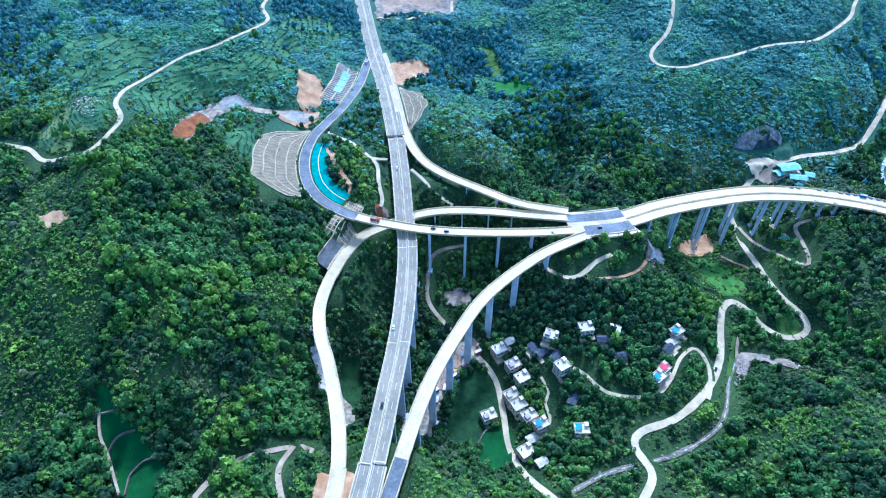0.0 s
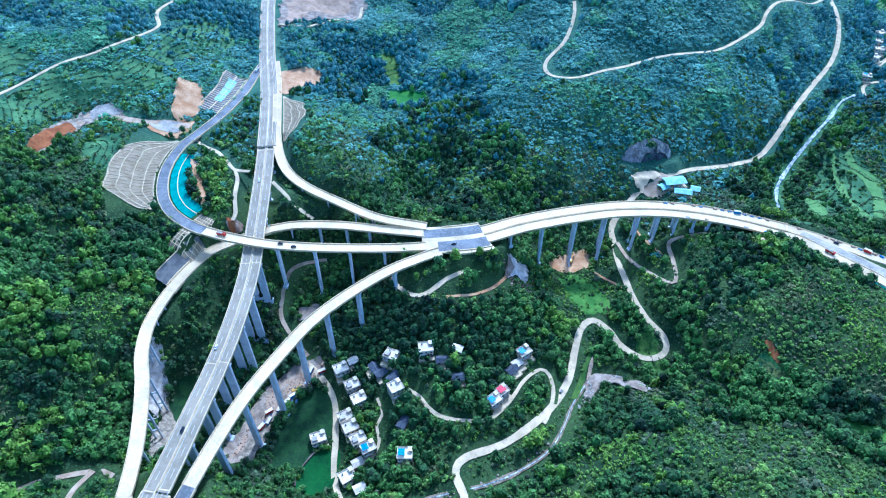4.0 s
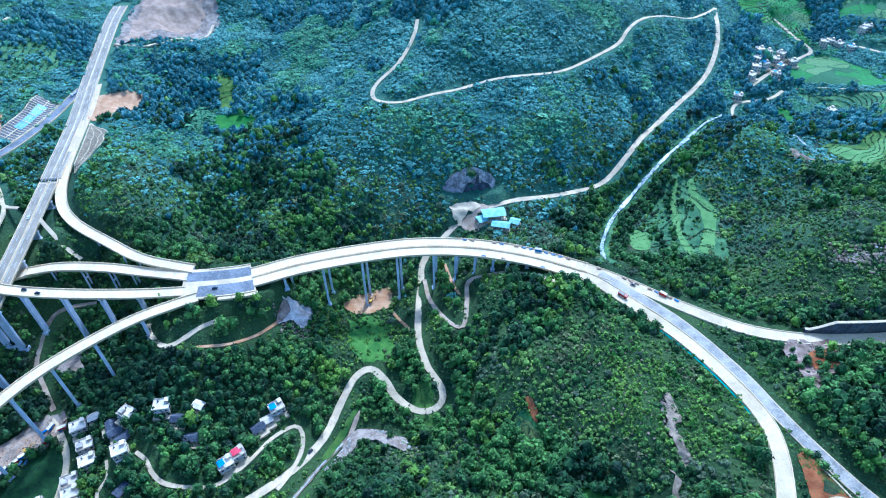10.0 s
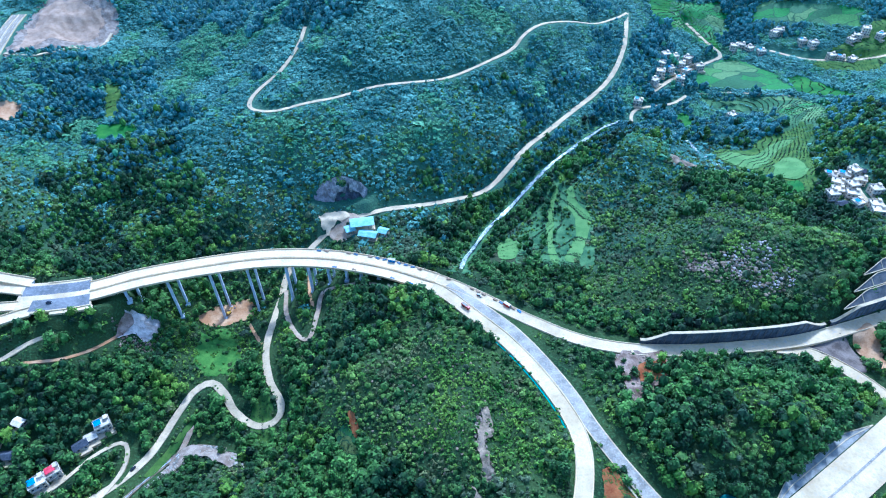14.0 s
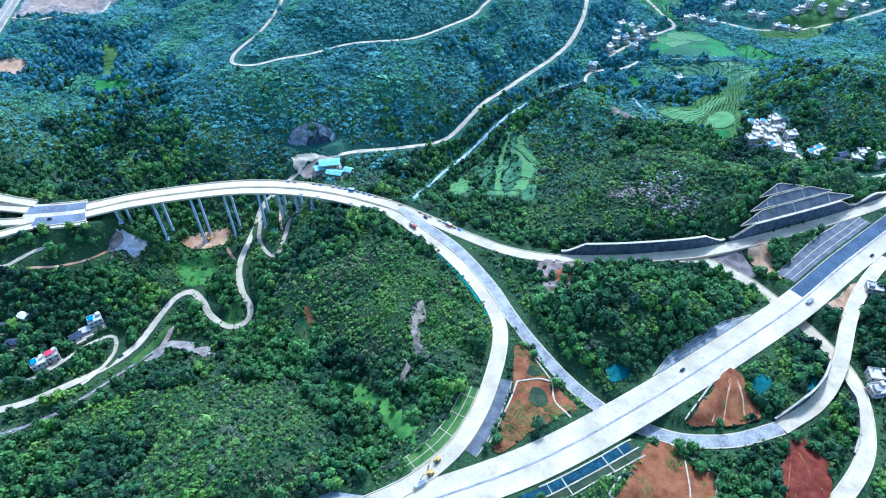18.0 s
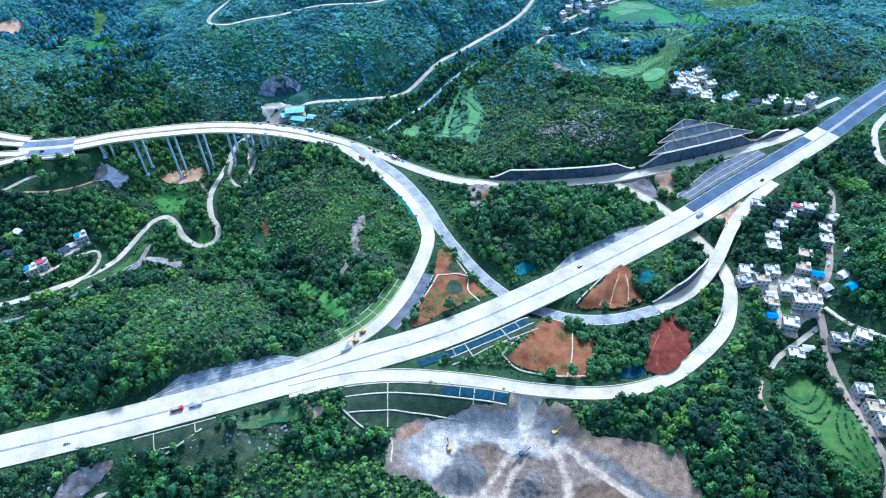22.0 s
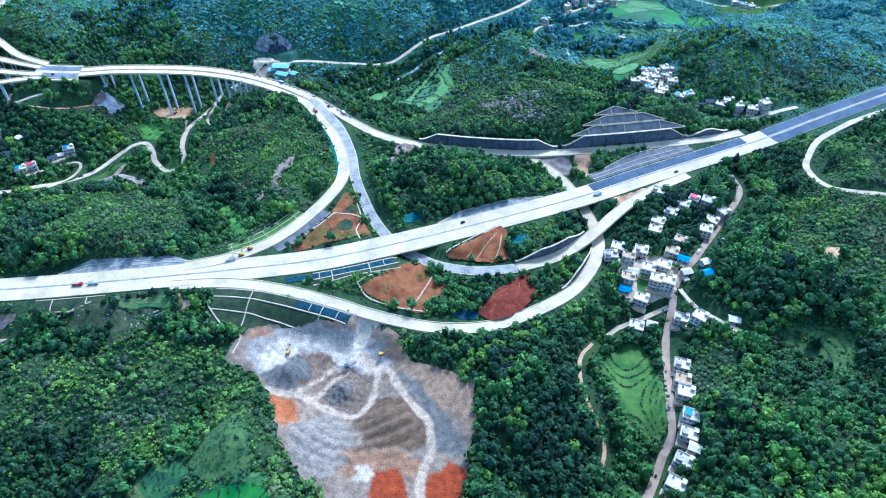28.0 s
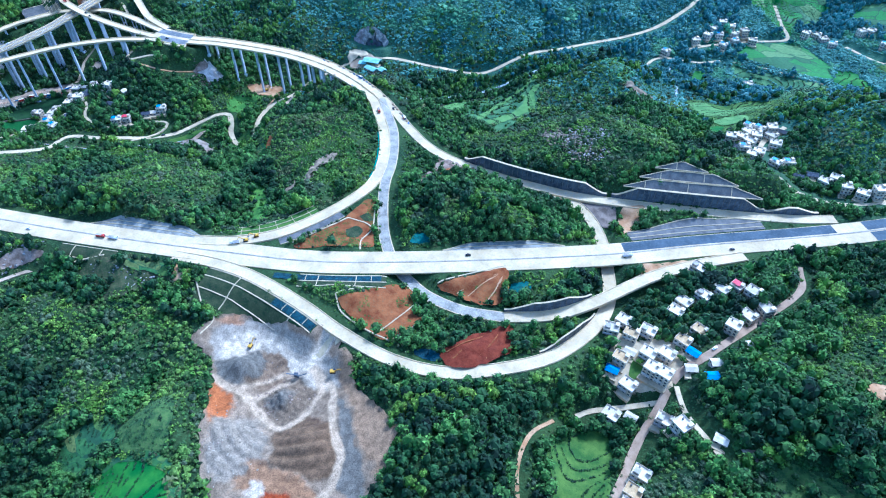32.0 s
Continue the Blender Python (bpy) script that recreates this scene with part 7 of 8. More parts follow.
c = smooth_line([(-83.9, 777.1), (-50.2, 770.4), (-22.9, 800.0), (8.0, 810.2), (12.5, 850.6)], 3.0)
c = np.column_stack([c, land(c[:, 0], c[:, 1]) + 2.2])
tagged(new("dirt_track", sweep(c, box_section(-1.8, 1.8, -1.5, 0.2), M_LANE)), "pale dirt track across scraped earth", "road", kind="structure")
BARE.extend([(-334.9, 431.8, 9), (-346.8, 432.0, 9), (-316.9, 434.0, 9), (-356.6, 436.5, 9), (-304.8, 439.7, 8), (-363.6, 445.1, 8)])


# ---- houses ----
def unit_window():
    """A window one metre square: frame and recessed pane, facing +y."""
    return box(1, 0.12, 1, M_GLASS, (0, 0, 0), "pane"), box(1.16, 0.08, 1.16, M_CONCRETE, (0, 0, -0.08), "frame")


PANE, FRAME = unit_window()


def add_window(parent, x_, y_, z_, w, h, turn=0.0):
    f = new("window", FRAME)
    f.parent = parent
    f.matrix_basis = pose(x_, y_, z_, 0, 0, turn) @ Matrix.Diagonal((w, 1, h, 1))
    p_ = new("pane", PANE)
    p_.parent = f
    p_.matrix_basis = pose(0, 0.03, 0)
    return f


def gable(w, d, rise, mat, z_, over=0.5):
    """A pitched roof of two slopes with thickness."""
    bm = bmesh.new()
    pts = []
    for y_ in (-d / 2 - over, d / 2 + over):
        pts.append([bm.verts.new(q) for q in ((-w / 2 - over, y_, z_ - 0.2), (0, y_, z_ + rise), (w / 2 + over, y_, z_ - 0.2), (w / 2 + over, y_, z_), (0, y_, z_ + rise + 0.25), (-w / 2 - over, y_, z_))])
    bm.faces.new(pts[0][::-1]), bm.faces.new(pts[1])
    for i in range(6):
        bm.faces.new((pts[0][i], pts[0][(i + 1) % 6], pts[1][(i + 1) % 6], pts[1][i]))
    bmesh.ops.recalc_face_normals(bm, faces=bm.faces[:])
    me = bpy.data.meshes.new("roof")
    bm.to_mesh(me)
    bm.free()
    me.materials.append(mat)
    return me


def house(style, label, w, d, floors, wallmat, roof, extra=""):
    """A village house standing at the origin, front towards -y."""
    t = thing("house", label, "house", "village houses")
    h = floors * 3.1
    part("wall", box(w, d, h + 6, wallmat, (0, 0, -6), "wall", 0.05), t)
    for f in range(floors):
        n = max(2, int(w / 3.2))
        for i in range(n):
            x_ = (i + 0.5) * w / n - w / 2
            if f == 0 and i == n // 2:
                part("door", box(1.3, 0.14, 2.3, M_DARKWALL, (x_, -d / 2 - 0.03, 0.05), "door"), t)
            else:
                add_window(t, x_, -d / 2 - 0.02, f * 3.1 + 1.0, 1.5, 1.5, 180)
        for e in (-1, 1):
            for y_ in (-d / 5, d / 5):
                add_window(t, e * (w / 2 + 0.02), y_, f * 3.1 + 1.1, 1.2, 1.3, -90 * e)
        if f and style != "tile":
            part("floor_band", box(w + 0.25, d + 0.25, 0.25, M_CONCRETE, (0, 0, f * 3.1 - 0.1), "floor_band"), t)
            if style == "flat" and f == 1:
                part("balcony", box(w * 0.6, 1.4, 0.9, wallmat, (-w * 0.15, -d / 2 - 0.65, f * 3.1 - 0.1), "balcony", 0.04), t)
    if roof == "flat":
        part("roof", box(w + 0.5, d + 0.5, 0.3, M_TANROOF if extra == "tan" else M_ROOFTOP, (0, 0, h), "roof"), t)
        for e in (-1, 1):
            part("parapet", box(w + 0.5, 0.22, 0.9, M_ROOFTOP, (0, e * (d / 2 + 0.14), h + 0.3), "parapet"), t)
            part("parapet", box(0.22, d + 0.06, 0.9, M_ROOFTOP, (e * (w / 2 + 0.14), 0, h + 0.3), "parapet"), t)
        stair = part("stair_house", box(2.4, 3.0, 2.1, wallmat, (w / 2 - 1.7, d / 2 - 2.0, h + 0.3), "stair_house", 0.04), t)
        part("roof_slab", box(2.9, 3.5, 0.2, M_ROOFTOP, (w / 2 - 1.7, d / 2 - 2.0, h + 2.4), "roof_slab"), stair)
        if extra == "tarp":
            part("awning", box(w * 0.45, d * 0.6, 0.12, M_TARP, (-w * 0.22, 0, h + 2.3), "awning"), t, "blue sheet awning on the roof")
            for e in (-1, 1):
                part("awning_post", box(0.12, 0.12, 2.0, M_STEEL, (-w * 0.22 + e * w * 0.2, -d * 0.28, h + 0.3), "awning_post"), t)
        elif extra == "red":
            part("awning", box(w * 0.7, d * 0.7, 0.14, M_REDROOF, (-w * 0.1, 0, h + 2.4), "awning"), t, "red sheet roof over the terrace")
            for e in (-1, 1):
                part("awning_post", box(0.14, 0.14, 2.1, M_STEEL, (-w * 0.1 + e * w * 0.3, -d * 0.3, h + 0.3), "awning_post"), t)
        else:
            bm = bmesh.new()
            bmesh.ops.create_cone(bm, segments=10, radius1=0.6, radius2=0.6, depth=1.3, cap_ends=True)
            bmesh.ops.translate(bm, verts=bm.verts, vec=(-w / 4, d / 4, h + 0.95))
            me = bpy.data.meshes.new("water_tank")
            bm.to_mesh(me)
            bm.free()
            me.materials.append(M_SHOTCRETE)
            part("water_tank", me, t)
            if floors == 2 and wallmat is M_RAWWALL:
                part("roof_room", box(w * 0.35, d * 0.45, 2.4, wallmat, (-w * 0.25, -d * 0.15, h + 0.3), "roof_room", 0.04), t)
    elif roof == "tile":
        part("roof", gable(d, w, 1.9, M_TILE, h), t, "dark grey tiled pitched roof").matrix_basis = pose(0, 0, 0, 0, 0, 90)
    elif roof == "sheet":
        part("roof", gable(d, w, 0.9, M_TARP if extra == "blue" else M_ROOFTOP, h), t).matrix_basis = pose(0, 0, 0, 0, 0, 90)
    # yard slab in front
    part("yard", box(w + 1.5, 4.0, 2.6, M_LANE, (0, -d / 2 - 2.1, -2.4), "yard"), t)
    return t


LABELS = {"white": "white plastered flat-roofed house of two storeys", "tall": "tall white flat-roofed village house with three storeys", "tarp": "white two-storey house with a blue roof awning",
          "grey": "unfinished grey rendered flat-roofed house", "tile": "low old house with a dark tiled roof", "sheet": "small shed-like house with a pale sheet roof", "bluehut": "low house under a bright blue sheet roof", "red": "white house with a red sheet roof", "tan": "white two-storey house with an ochre painted roof"}
MODELS = {"white": house("flat", LABELS["white"], 11, 9, 2, M_PLASTER, "flat"), "tall": house("flat", LABELS["tall"], 10, 9.4, 3, M_PLASTER, "flat"),
          "tarp": house("flat", LABELS["tarp"], 10.6, 8.4, 2, M_PLASTER, "flat", "tarp"), "grey": house("flat", LABELS["grey"], 11, 8.6, 2, M_RAWWALL, "flat"),
          "tile": house("tile", LABELS["tile"], 9.6, 6.4, 1, M_RAWWALL, "tile"), "sheet": house("sheet", LABELS["sheet"], 8, 6, 1, M_RAWWALL, "sheet"), "tan": house("flat", LABELS["tan"], 10.5, 8.4, 2, M_PLASTER, "flat", "tan"), "bluehut": house("sheet", LABELS["bluehut"], 8.6, 6, 1, M_RAWWALL, "sheet", "blue"), "red": house("flat", LABELS["red"], 9, 7.6, 2, M_PLASTER, "flat", "red")}
USED = set()


def settle(kind_, x_, y_, turn):
    """Places a house on the ground; the first of each kind is the model itself."""
    z_ = float(land(x_, y_)) - 0.6
    m_ = pose(x_, y_, z_, 0, 0, turn)
    BARE.append((x_, y_, 6.2))
    if kind_ in USED:
        return copy_thing(MODELS[kind_], m_)
    USED.add(kind_)
    MODELS[kind_].matrix_basis = m_
    return MODELS[kind_]


HAMLET = [("white", 46.2, 305.8, 28), ("grey", 56.5, 292.0, 28), ("white", 62.9, 280.1, 30), ("tile", 73.8, 302.9, -60), ("grey", 87.2, 308.1, -25), ("tile", 89.4, 291.6, 52), ("white", 114.1, 310.0, 8), ("tile", 127.2, 302.1, 0), ("sheet", 138.9, 312.5, -20), ("tile", 139.1, 289.8, 5),
          ("tall", 92.2, 279.5, 30), ("tile", 98.5, 256.4, 60), ("grey", 35.1, 251.0, 22), ("white", 58.5, 258.4, 28), ("grey", 65.4, 248.3, 30), ("tarp", 73.6, 240.7, 28), ("white", 60.7, 220.7, 32), ("tarp", 101.2, 232.1, 0), ("tarp", 192.3, 317.8, 35), ("tile", 181.8, 302.3, 40), ("red", 172.6, 281.5, 38), ("sheet", 186.6, 308.8, 35), ("sheet", 70.7, 210.8, 30), ("sheet", 55.0, 313.2, 30), ("grey", 53.5, 268.0, 28), ("tile", 79.0, 298.0, 35), ("tarp", 166.0, 273.0, 38), ("sheet", 66.5, 232.0, 30)]
for k_, x_, y_, r_ in HAMLET:
    settle(k_, x_, y_, r_)
VILLAGE = [("grey", 829.0, 318.0, -20), ("white", 850.3, 302.4, -24), ("red", 860.0, 310.1, -22), ("white", 872.3, 310.2, -20), ("tall", 883.7, 296.8, -45), ("tan", 839.0, 114.0, -8), ("grey", 840.2, 129.4, -8), ("sheet", 876.6, 167.2, -5), ("white", 839.3, 101.2, -8), ("tarp", 840.2, 81.4, -10), ("grey", 838.9, 69.3, -12), ("grey", 834.8, 50.7, -20), ("white", 829.4, 34.8, -22), ("red", 821.2, 13.7, -20), ("sheet", 842.0, 59.4, -15), ("grey", 839.5, 290.9, -24), ("grey", 811.7, 235.4, -8), ("tan", 801.6, 227.2, -4), ("white", 792.9, 237.7, -12), ("tan", 844.6, 251.9, -22), ("tan", 836.6, 237.1, -18), ("white", 817.6, 216.9, -10), ("white", 829.6, 220.8, -14), ("sheet", 805.5, 214.3, -6), ("tan", 801.4, 205.1, -8), ("tall", 823.6, 205.5, -12), ("tall", 832.7, 203.6, -12), ("bluehut", 799.0, 194.7, 0), ("white", 812.9, 189.5, -16), ("sheet", 847.5, 216.7, 25), ("sheet", 861.5, 224.3, 30), ("white", 827.7, 278.0, -20), ("tall", 865.0, 264.7, -12), ("white", 873.4, 284.7, -28), ("sheet", 876.6, 248.6, 38), ("bluehut", 861.0, 211.1, 30), ("grey", 842.6, 173.6, -6), ("tall", 853.1, 168.4, -30), ("white", 809.7, 165.1, -10), ("sheet", 822.3, 170.7, -8), ("bluehut", 845.3, 229.8, -15), ("grey", 787.0, 225.4, 10), ("white", 824.8, 265.6, -15)]
for k_, x_, y_, r_ in VILLAGE:
    settle(k_, x_, y_, r_)
# the town on the far slope and the hamlets on the plain
TOWN = [(828.0, 560.7), (813.7, 541.5), (833.0, 541.7), (829.7, 525.7), (859.3, 579.0), (850.9, 563.2), (836.8, 551.8), (839.5, 510.6), (873.2, 517.3), (885.0, 503.3), (908.4, 505.3), (926.3, 502.2), (941.0, 498.8), (837.4, 569.4), (819.0, 530.3), (823.2, 549.4), (848.9, 574.0), (844.3, 522.7), (861.8, 506.6), (896.9, 512.6), (917.0, 512.5), (952.9, 503.1), (856.9, 546.0), (826.7, 572.8)]
for i, (x_, y_) in enumerate(TOWN):
    settle(("white", "tall", "white", "tarp", "tile")[i % 5], x_, y_, (i * 37) % 60 - 30)
PLAIN = [(737.2, 852.5), (747.1, 845.2), (765.0, 858.5), (776.5, 868.2), (791.6, 859.7), (757.7, 828.7), (720.4, 819.4), (744.9, 866.6), (732.8, 837.4), (769.9, 846.7), (757.3, 869.4), (854.8, 909.7), (879.6, 913.0), (892.6, 903.3), (868.9, 920.4), (922.9, 942.3), (965.4, 909.1), (991.7, 878.1), (1002.2, 868.5), (980.7, 881.3), (1021.3, 906.7), (1044.8, 895.8), (1061.6, 874.9), (1031.7, 910.8), (1011.5, 901.8), (954.3, 919.4), (934.2, 950.9), (1076.9, 888.6), (1095.2, 880.4), (690.8, 777.4), (808.5, 761.5), (-424.8, 491.8)]
for i, (x_, y_) in enumerate(PLAIN):
    settle(("white", "tarp", "white", "tall")[i % 4], x_, y_, (i * 53) % 80 - 40)


# ---- teal-roofed sheds below the cave ----
def shed(x_, y_, turn, w, d, h):
    t = thing("shed", "long open shed with a bright teal sheet roof", "shed", "teal sheds", at=(x_, y_, float(land(x_, y_)) + 0.3), turn=turn)
    part("roof", gable(d, w, 1.5, M_TEAL, h), t, "teal corrugated sheet roof").matrix_basis = pose(0, 0, 0, 0, 0, 90)
    for i in range(5):
        for e in (-1, 1):
            part("post", box(0.3, 0.3, h + 2, M_STEEL, (i * w / 4 - w / 2 + 0.2 * (i == 0) - 0.2 * (i == 4), e * d / 2, -2), "post"), t)
    part("floor_slab", box(w + 2, d + 2, 3, M_LANE, (0, 0, -2.9), "floor_slab"), t)
    part("back_wall", box(w, 0.25, h * 0.8, M_TEAL, (0, d / 2 - 0.2, 0), "back_wall"), t)
    BARE.append((x_, y_, w * 0.6))
    return t


shed(364.0, 526.0, 10, 22, 12, 5), shed(370.5, 513.8, -12, 17, 9, 4), shed(352.5, 520.5, 24, 9, 9, 4), shed(384.5, 518.5, -20, 9, 8, 3.5)


# ---- vehicles and machines ----
def wheel_mesh(r, w):
    bm = bmesh.new()
    bmesh.ops.create_cone(bm, segments=14, radius1=r, radius2=r, depth=w, cap_ends=True)
    bmesh.ops.rotate(bm, verts=bm.verts, matrix=Matrix.Rotation(radians(90), 3, "X"))
    bmesh.ops.bevel(bm, geom=[e_ for e_ in bm.edges if len(e_.link_faces) == 2 and any(len(f_.verts) > 4 for f_ in e_.link_faces)], offset=0.05, segments=1, affect="EDGES")
    me = bpy.data.meshes.new("wheel")
    bm.to_mesh(me)
    bm.free()
    me.materials.append(M_RUBBER)
    return me


CAR_WHEEL, TRUCK_WHEEL = wheel_mesh(0.33, 0.22), wheel_mesh(0.5, 0.3)


def wheels(t, mesh, xs, half, r):
    for x_ in xs:
        for e in (-1, 1):
            part("wheel", mesh, t).matrix_basis = pose(x_, e * half, r)


def car(paint, label):
    t = thing("car", label, "car", "cars on the roads")
    part("body", box(4.4, 1.8, 0.75, paint, (0, 0, 0.35), "body", 0.18), t)
    part("cabin", box(2.4, 1.6, 0.62, M_GLASS, (-0.2, 0, 1.08), "cabin", 0.12, 0.15), t, "dark glazed cabin")
    part("roof", box(1.9, 1.4, 0.06, paint, (-0.2, 0, 1.69), "roof", 0.02), t)
    for e in (-1, 1):
        part("headlight", box(0.08, 0.4, 0.16, M_LINE, (2.2, e * 0.62, 0.72), "headlight"), t)
    wheels(t, CAR_WHEEL, (-1.35, 1.35), 0.85, 0.33)
    return t


def truck(paint, label):
    t = thing("truck", label, "truck", "trucks on the roads")
    part("chassis", box(8.2, 1.0, 0.35, M_CARDARK, (0, 0, 0.7), "chassis"), t)
    part("cab", box(2.0, 2.3, 2.1, paint, (3.2, 0, 0.8), "cab", 0.15), t)
    part("windscreen", box(0.1, 2.0, 0.8, M_GLASS, (4.2, 0, 1.9), "windscreen"), t)
    part("load_bed", box(5.6, 2.4, 1.5, paint, (-1.1, 0, 1.06), "load_bed", 0.06), t)
    part("load", box(5.1, 2.0, 0.3, M_GRAVEL, (-1.1, 0, 2.5), "load", 0.12), t)
    wheels(t, TRUCK_WHEEL, (-3.0, -1.8, 3.0), 1.05, 0.5)
    return t


def excavator():
    t = thing("excavator", "excavator with a long boom working on the ground", "excavator", "excavators")
    for e in (-1, 1):
        part("track", box(4.2, 0.7, 0.9, M_RUBBER, (0, e * 1.1, 0), "track", 0.25), t)
    part("house", box(3.4, 2.6, 1.4, M_YELLOW, (-0.3, 0, 1.0), "house", 0.15), t)
    part("cab", box(1.5, 1.1, 1.6, M_GLASS, (1.0, 0.7, 1.1), "cab", 0.1), t)
    part("boom", box(4.8, 0.5, 0.6, M_YELLOW, (0, 0, 0), "boom", 0.08), t).matrix_basis = pose(3.2, -0.3, 3.0, 0, -35, 0)
    part("stick", box(3.2, 0.4, 0.5, M_YELLOW, (0, 0, 0), "stick", 0.08), t).matrix_basis = pose(6.0, -0.3, 3.0, 0, 55, 0)
    part("bucket", box(1.1, 1.1, 1.0, M_STEEL, (6.9, -0.3, 0.6), "bucket", 0.1, 0.3), t)
    return t


def crusher():
    t = thing("stone_crusher", "dark grey stone crushing machine with conveyors", "machine")
    part("hopper", box(4, 3, 3, M_DARKWALL, (0, 0, 2), "hopper", 0.1, -0.25), t)
    part("frame", box(6, 2.6, 2, M_DARKWALL, (0.5, 0, 0), "frame", 0.1), t)
    for a_, x_ in ((-18, 7), (200, -7)):
        c = part("conveyor", box(11, 1.1, 0.5, M_DARKWALL, (0, 0, 0), "conveyor", 0.05), t)
        c.matrix_basis = pose(x_, 0.8, 2.4, 0, a_ if a_ < 90 else 18, 8)
    return t


def along(line, x_=None, y_=None, off=0.0):
    """Place and heading on a road."""
    k_ = int(np.argmin(np.abs(line[:, 0] - x_))) if x_ is not None else int(np.argmin(np.abs(line[:, 1] - y_)))
    k_ = min(max(k_, 1), len(line) - 2)
    d = line[k_ + 1] - line[k_ - 1]
    d /= np.linalg.norm(d[:2])
    return (line[k_][0] - d[1] * off, line[k_][1] + d[0] * off, line[k_][2] + 0.12), math.degrees(math.atan2(d[1], d[0]))


def put(model, where, first):
    (p_, a_) = where
    m_ = pose(*p_, 0, 0, a_)
    if model not in first:
        first.append(model)
        model.matrix_basis = m_
        return model
    return copy_thing(model, m_)


placed = []
white_car, dark_car = car(M_CARWHITE, "small white car on the road"), car(M_CARDARK, "small dark car on the road")
red_truck, white_truck = truck(M_CARRED, "red dump truck with a gravel load"), truck(M_CARWHITE, "white dump truck with a gravel load")
digger = excavator()
for model, where in ((white_car, along(MAIN_LINE, y_=288, off=-5.8)), (white_car, along(MAIN_LINE, y_=470, off=-3)), (dark_car, along(MAIN_LINE, y_=222, off=-2.4)), (dark_car, along(VIADUCT, x_=135, off=-7)), (dark_car, along(RAMP_A, x_=-8, off=1.5)),
                     (dark_car, along(RAMP_A, x_=4, off=-1)), (red_truck, along(RAMP_A, x_=-58, off=0.5)), (white_truck, along(RAMP_A, x_=-88, off=-1)), (dark_car, along(V_NORTH, x_=470, off=0)), (red_truck, along(V_SOUTH, x_=460, off=1)),
                     (white_car, along(EXPRESSWAY, x_=300, off=-6)), (red_truck, along(EXPRESSWAY, x_=365, off=-1.5)), (white_truck, along(EXPRESSWAY, x_=377, off=-1.5)), (dark_car, along(EXPRESSWAY, x_=660, off=6)), (white_truck, along(EXPRESSWAY, x_=770, off=-4)),
                     (dark_car, along(EXPRESSWAY, x_=845, off=-8)), (digger, along(V_SOUTH, y_=166, off=2)), (digger, along(V_SOUTH, y_=172, off=-2)), (white_truck, along(V_SOUTH, y_=160, off=4)), (dark_car, along(LANE_RIVER, y_=290, off=1)), (white_car, along(LANE_EAST, y_=240, off=1)),
                     (dark_car, along(LANE_EAST, y_=92, off=1))):
    put(model, where, placed)
for x_, y_, a_ in ((622, 98, 30), (551, 88, 100), (250, 440, 60), (10, 292, 40)):
    put(digger, ((x_, y_, float(land(x_, y_)) + 1.6), a_), placed)
crusher().matrix_basis = pose(599, 84, float(land(599, 84)) + 2.6, 0, 0, 25) @ Matrix.Diagonal((0.62, 0.7, 0.7, 1))


# ---- boulders ----
def rock_template(seed):
    bm = bmesh.new()
    bmesh.ops.create_icosphere(bm, subdivisions=1, radius=1)
    r = random.Random(seed)
    for v_ in bm.verts:
        v_.co *= r.uniform(0.65, 1.2)
    bm.verts.ensure_lookup_table()
    v = np.array([v_.co[:] for v_ in bm.verts])
    f = np.array([[q.index for q in f_.verts] for f_ in bm.faces])
    bm.free()
    return v, f


# ---- woods and scrub ----
rng = np.random.default_rng(7)


def leaf_template(count, core, seed):
    """Unit crown: a lumpy dome and many small leaf clumps turned every way. core: 0 none, 1 rough, 2 fine."""
    r = np.random.default_rng(seed)
    verts, faces = [], []
    if core:
        bm = bmesh.new()
        bmesh.ops.create_icosphere(bm, subdivisions=core, radius=0.92 if core == 2 else 0.80)
        shift = Vector(r.uniform(-50, 50, 3))
        for v_ in bm.verts:
            v_.co *= 1 + 0.34 * noise.noise(v_.co * 2.1 + shift) + r.uniform(-0.1, 0.1)
            v_.co.z = v_.co.z * 1.05 + 0.1
        drop = [f_ for f_ in bm.faces if f_.calc_center_median().z < -0.3]
        bmesh.ops.delete(bm, geom=drop, context="FACES")
        bm.verts.ensure_lookup_table(), bm.verts.index_update()
        verts, faces = [tuple(v_.co) for v_ in bm.verts], [tuple(q.index for q in f_.verts) for f_ in bm.faces]
        bm.free()
    for i in range(count):
        z = r.uniform(-0.15, 1.0)
        a_ = r.uniform(0, 2 * math.pi)
        rad = math.sqrt(max(0.0, 1 - max(z, 0) ** 2)) * r.uniform(0.72, 1.12)
        c = np.array([rad * math.cos(a_), rad * math.sin(a_), z * r.uniform(0.9, 1.15)])
        nrm = c + r.normal(0, 0.4, 3) + np.array([0, 0, 0.35])
        nrm /= np.linalg.norm(nrm)
        u = np.cross(nrm, r.normal(0, 1, 3))
        u /= np.linalg.norm(u)
        w = np.cross(nrm, u)
        s_ = (r.uniform(0.17, 0.36) if count > 30 else r.uniform(0.2, 0.42)) if core else r.uniform(0.32, 0.6)
        k = len(verts)
        for q in range(3):
            b_ = 2 * math.pi * q / 3
            verts.append(tuple(c + s_ * (math.cos(b_) * u + math.sin(b_) * w) * r.uniform(0.8, 1.25)))
        faces.append((k, k + 1, k + 2))
    return np.array(verts), np.array(faces)


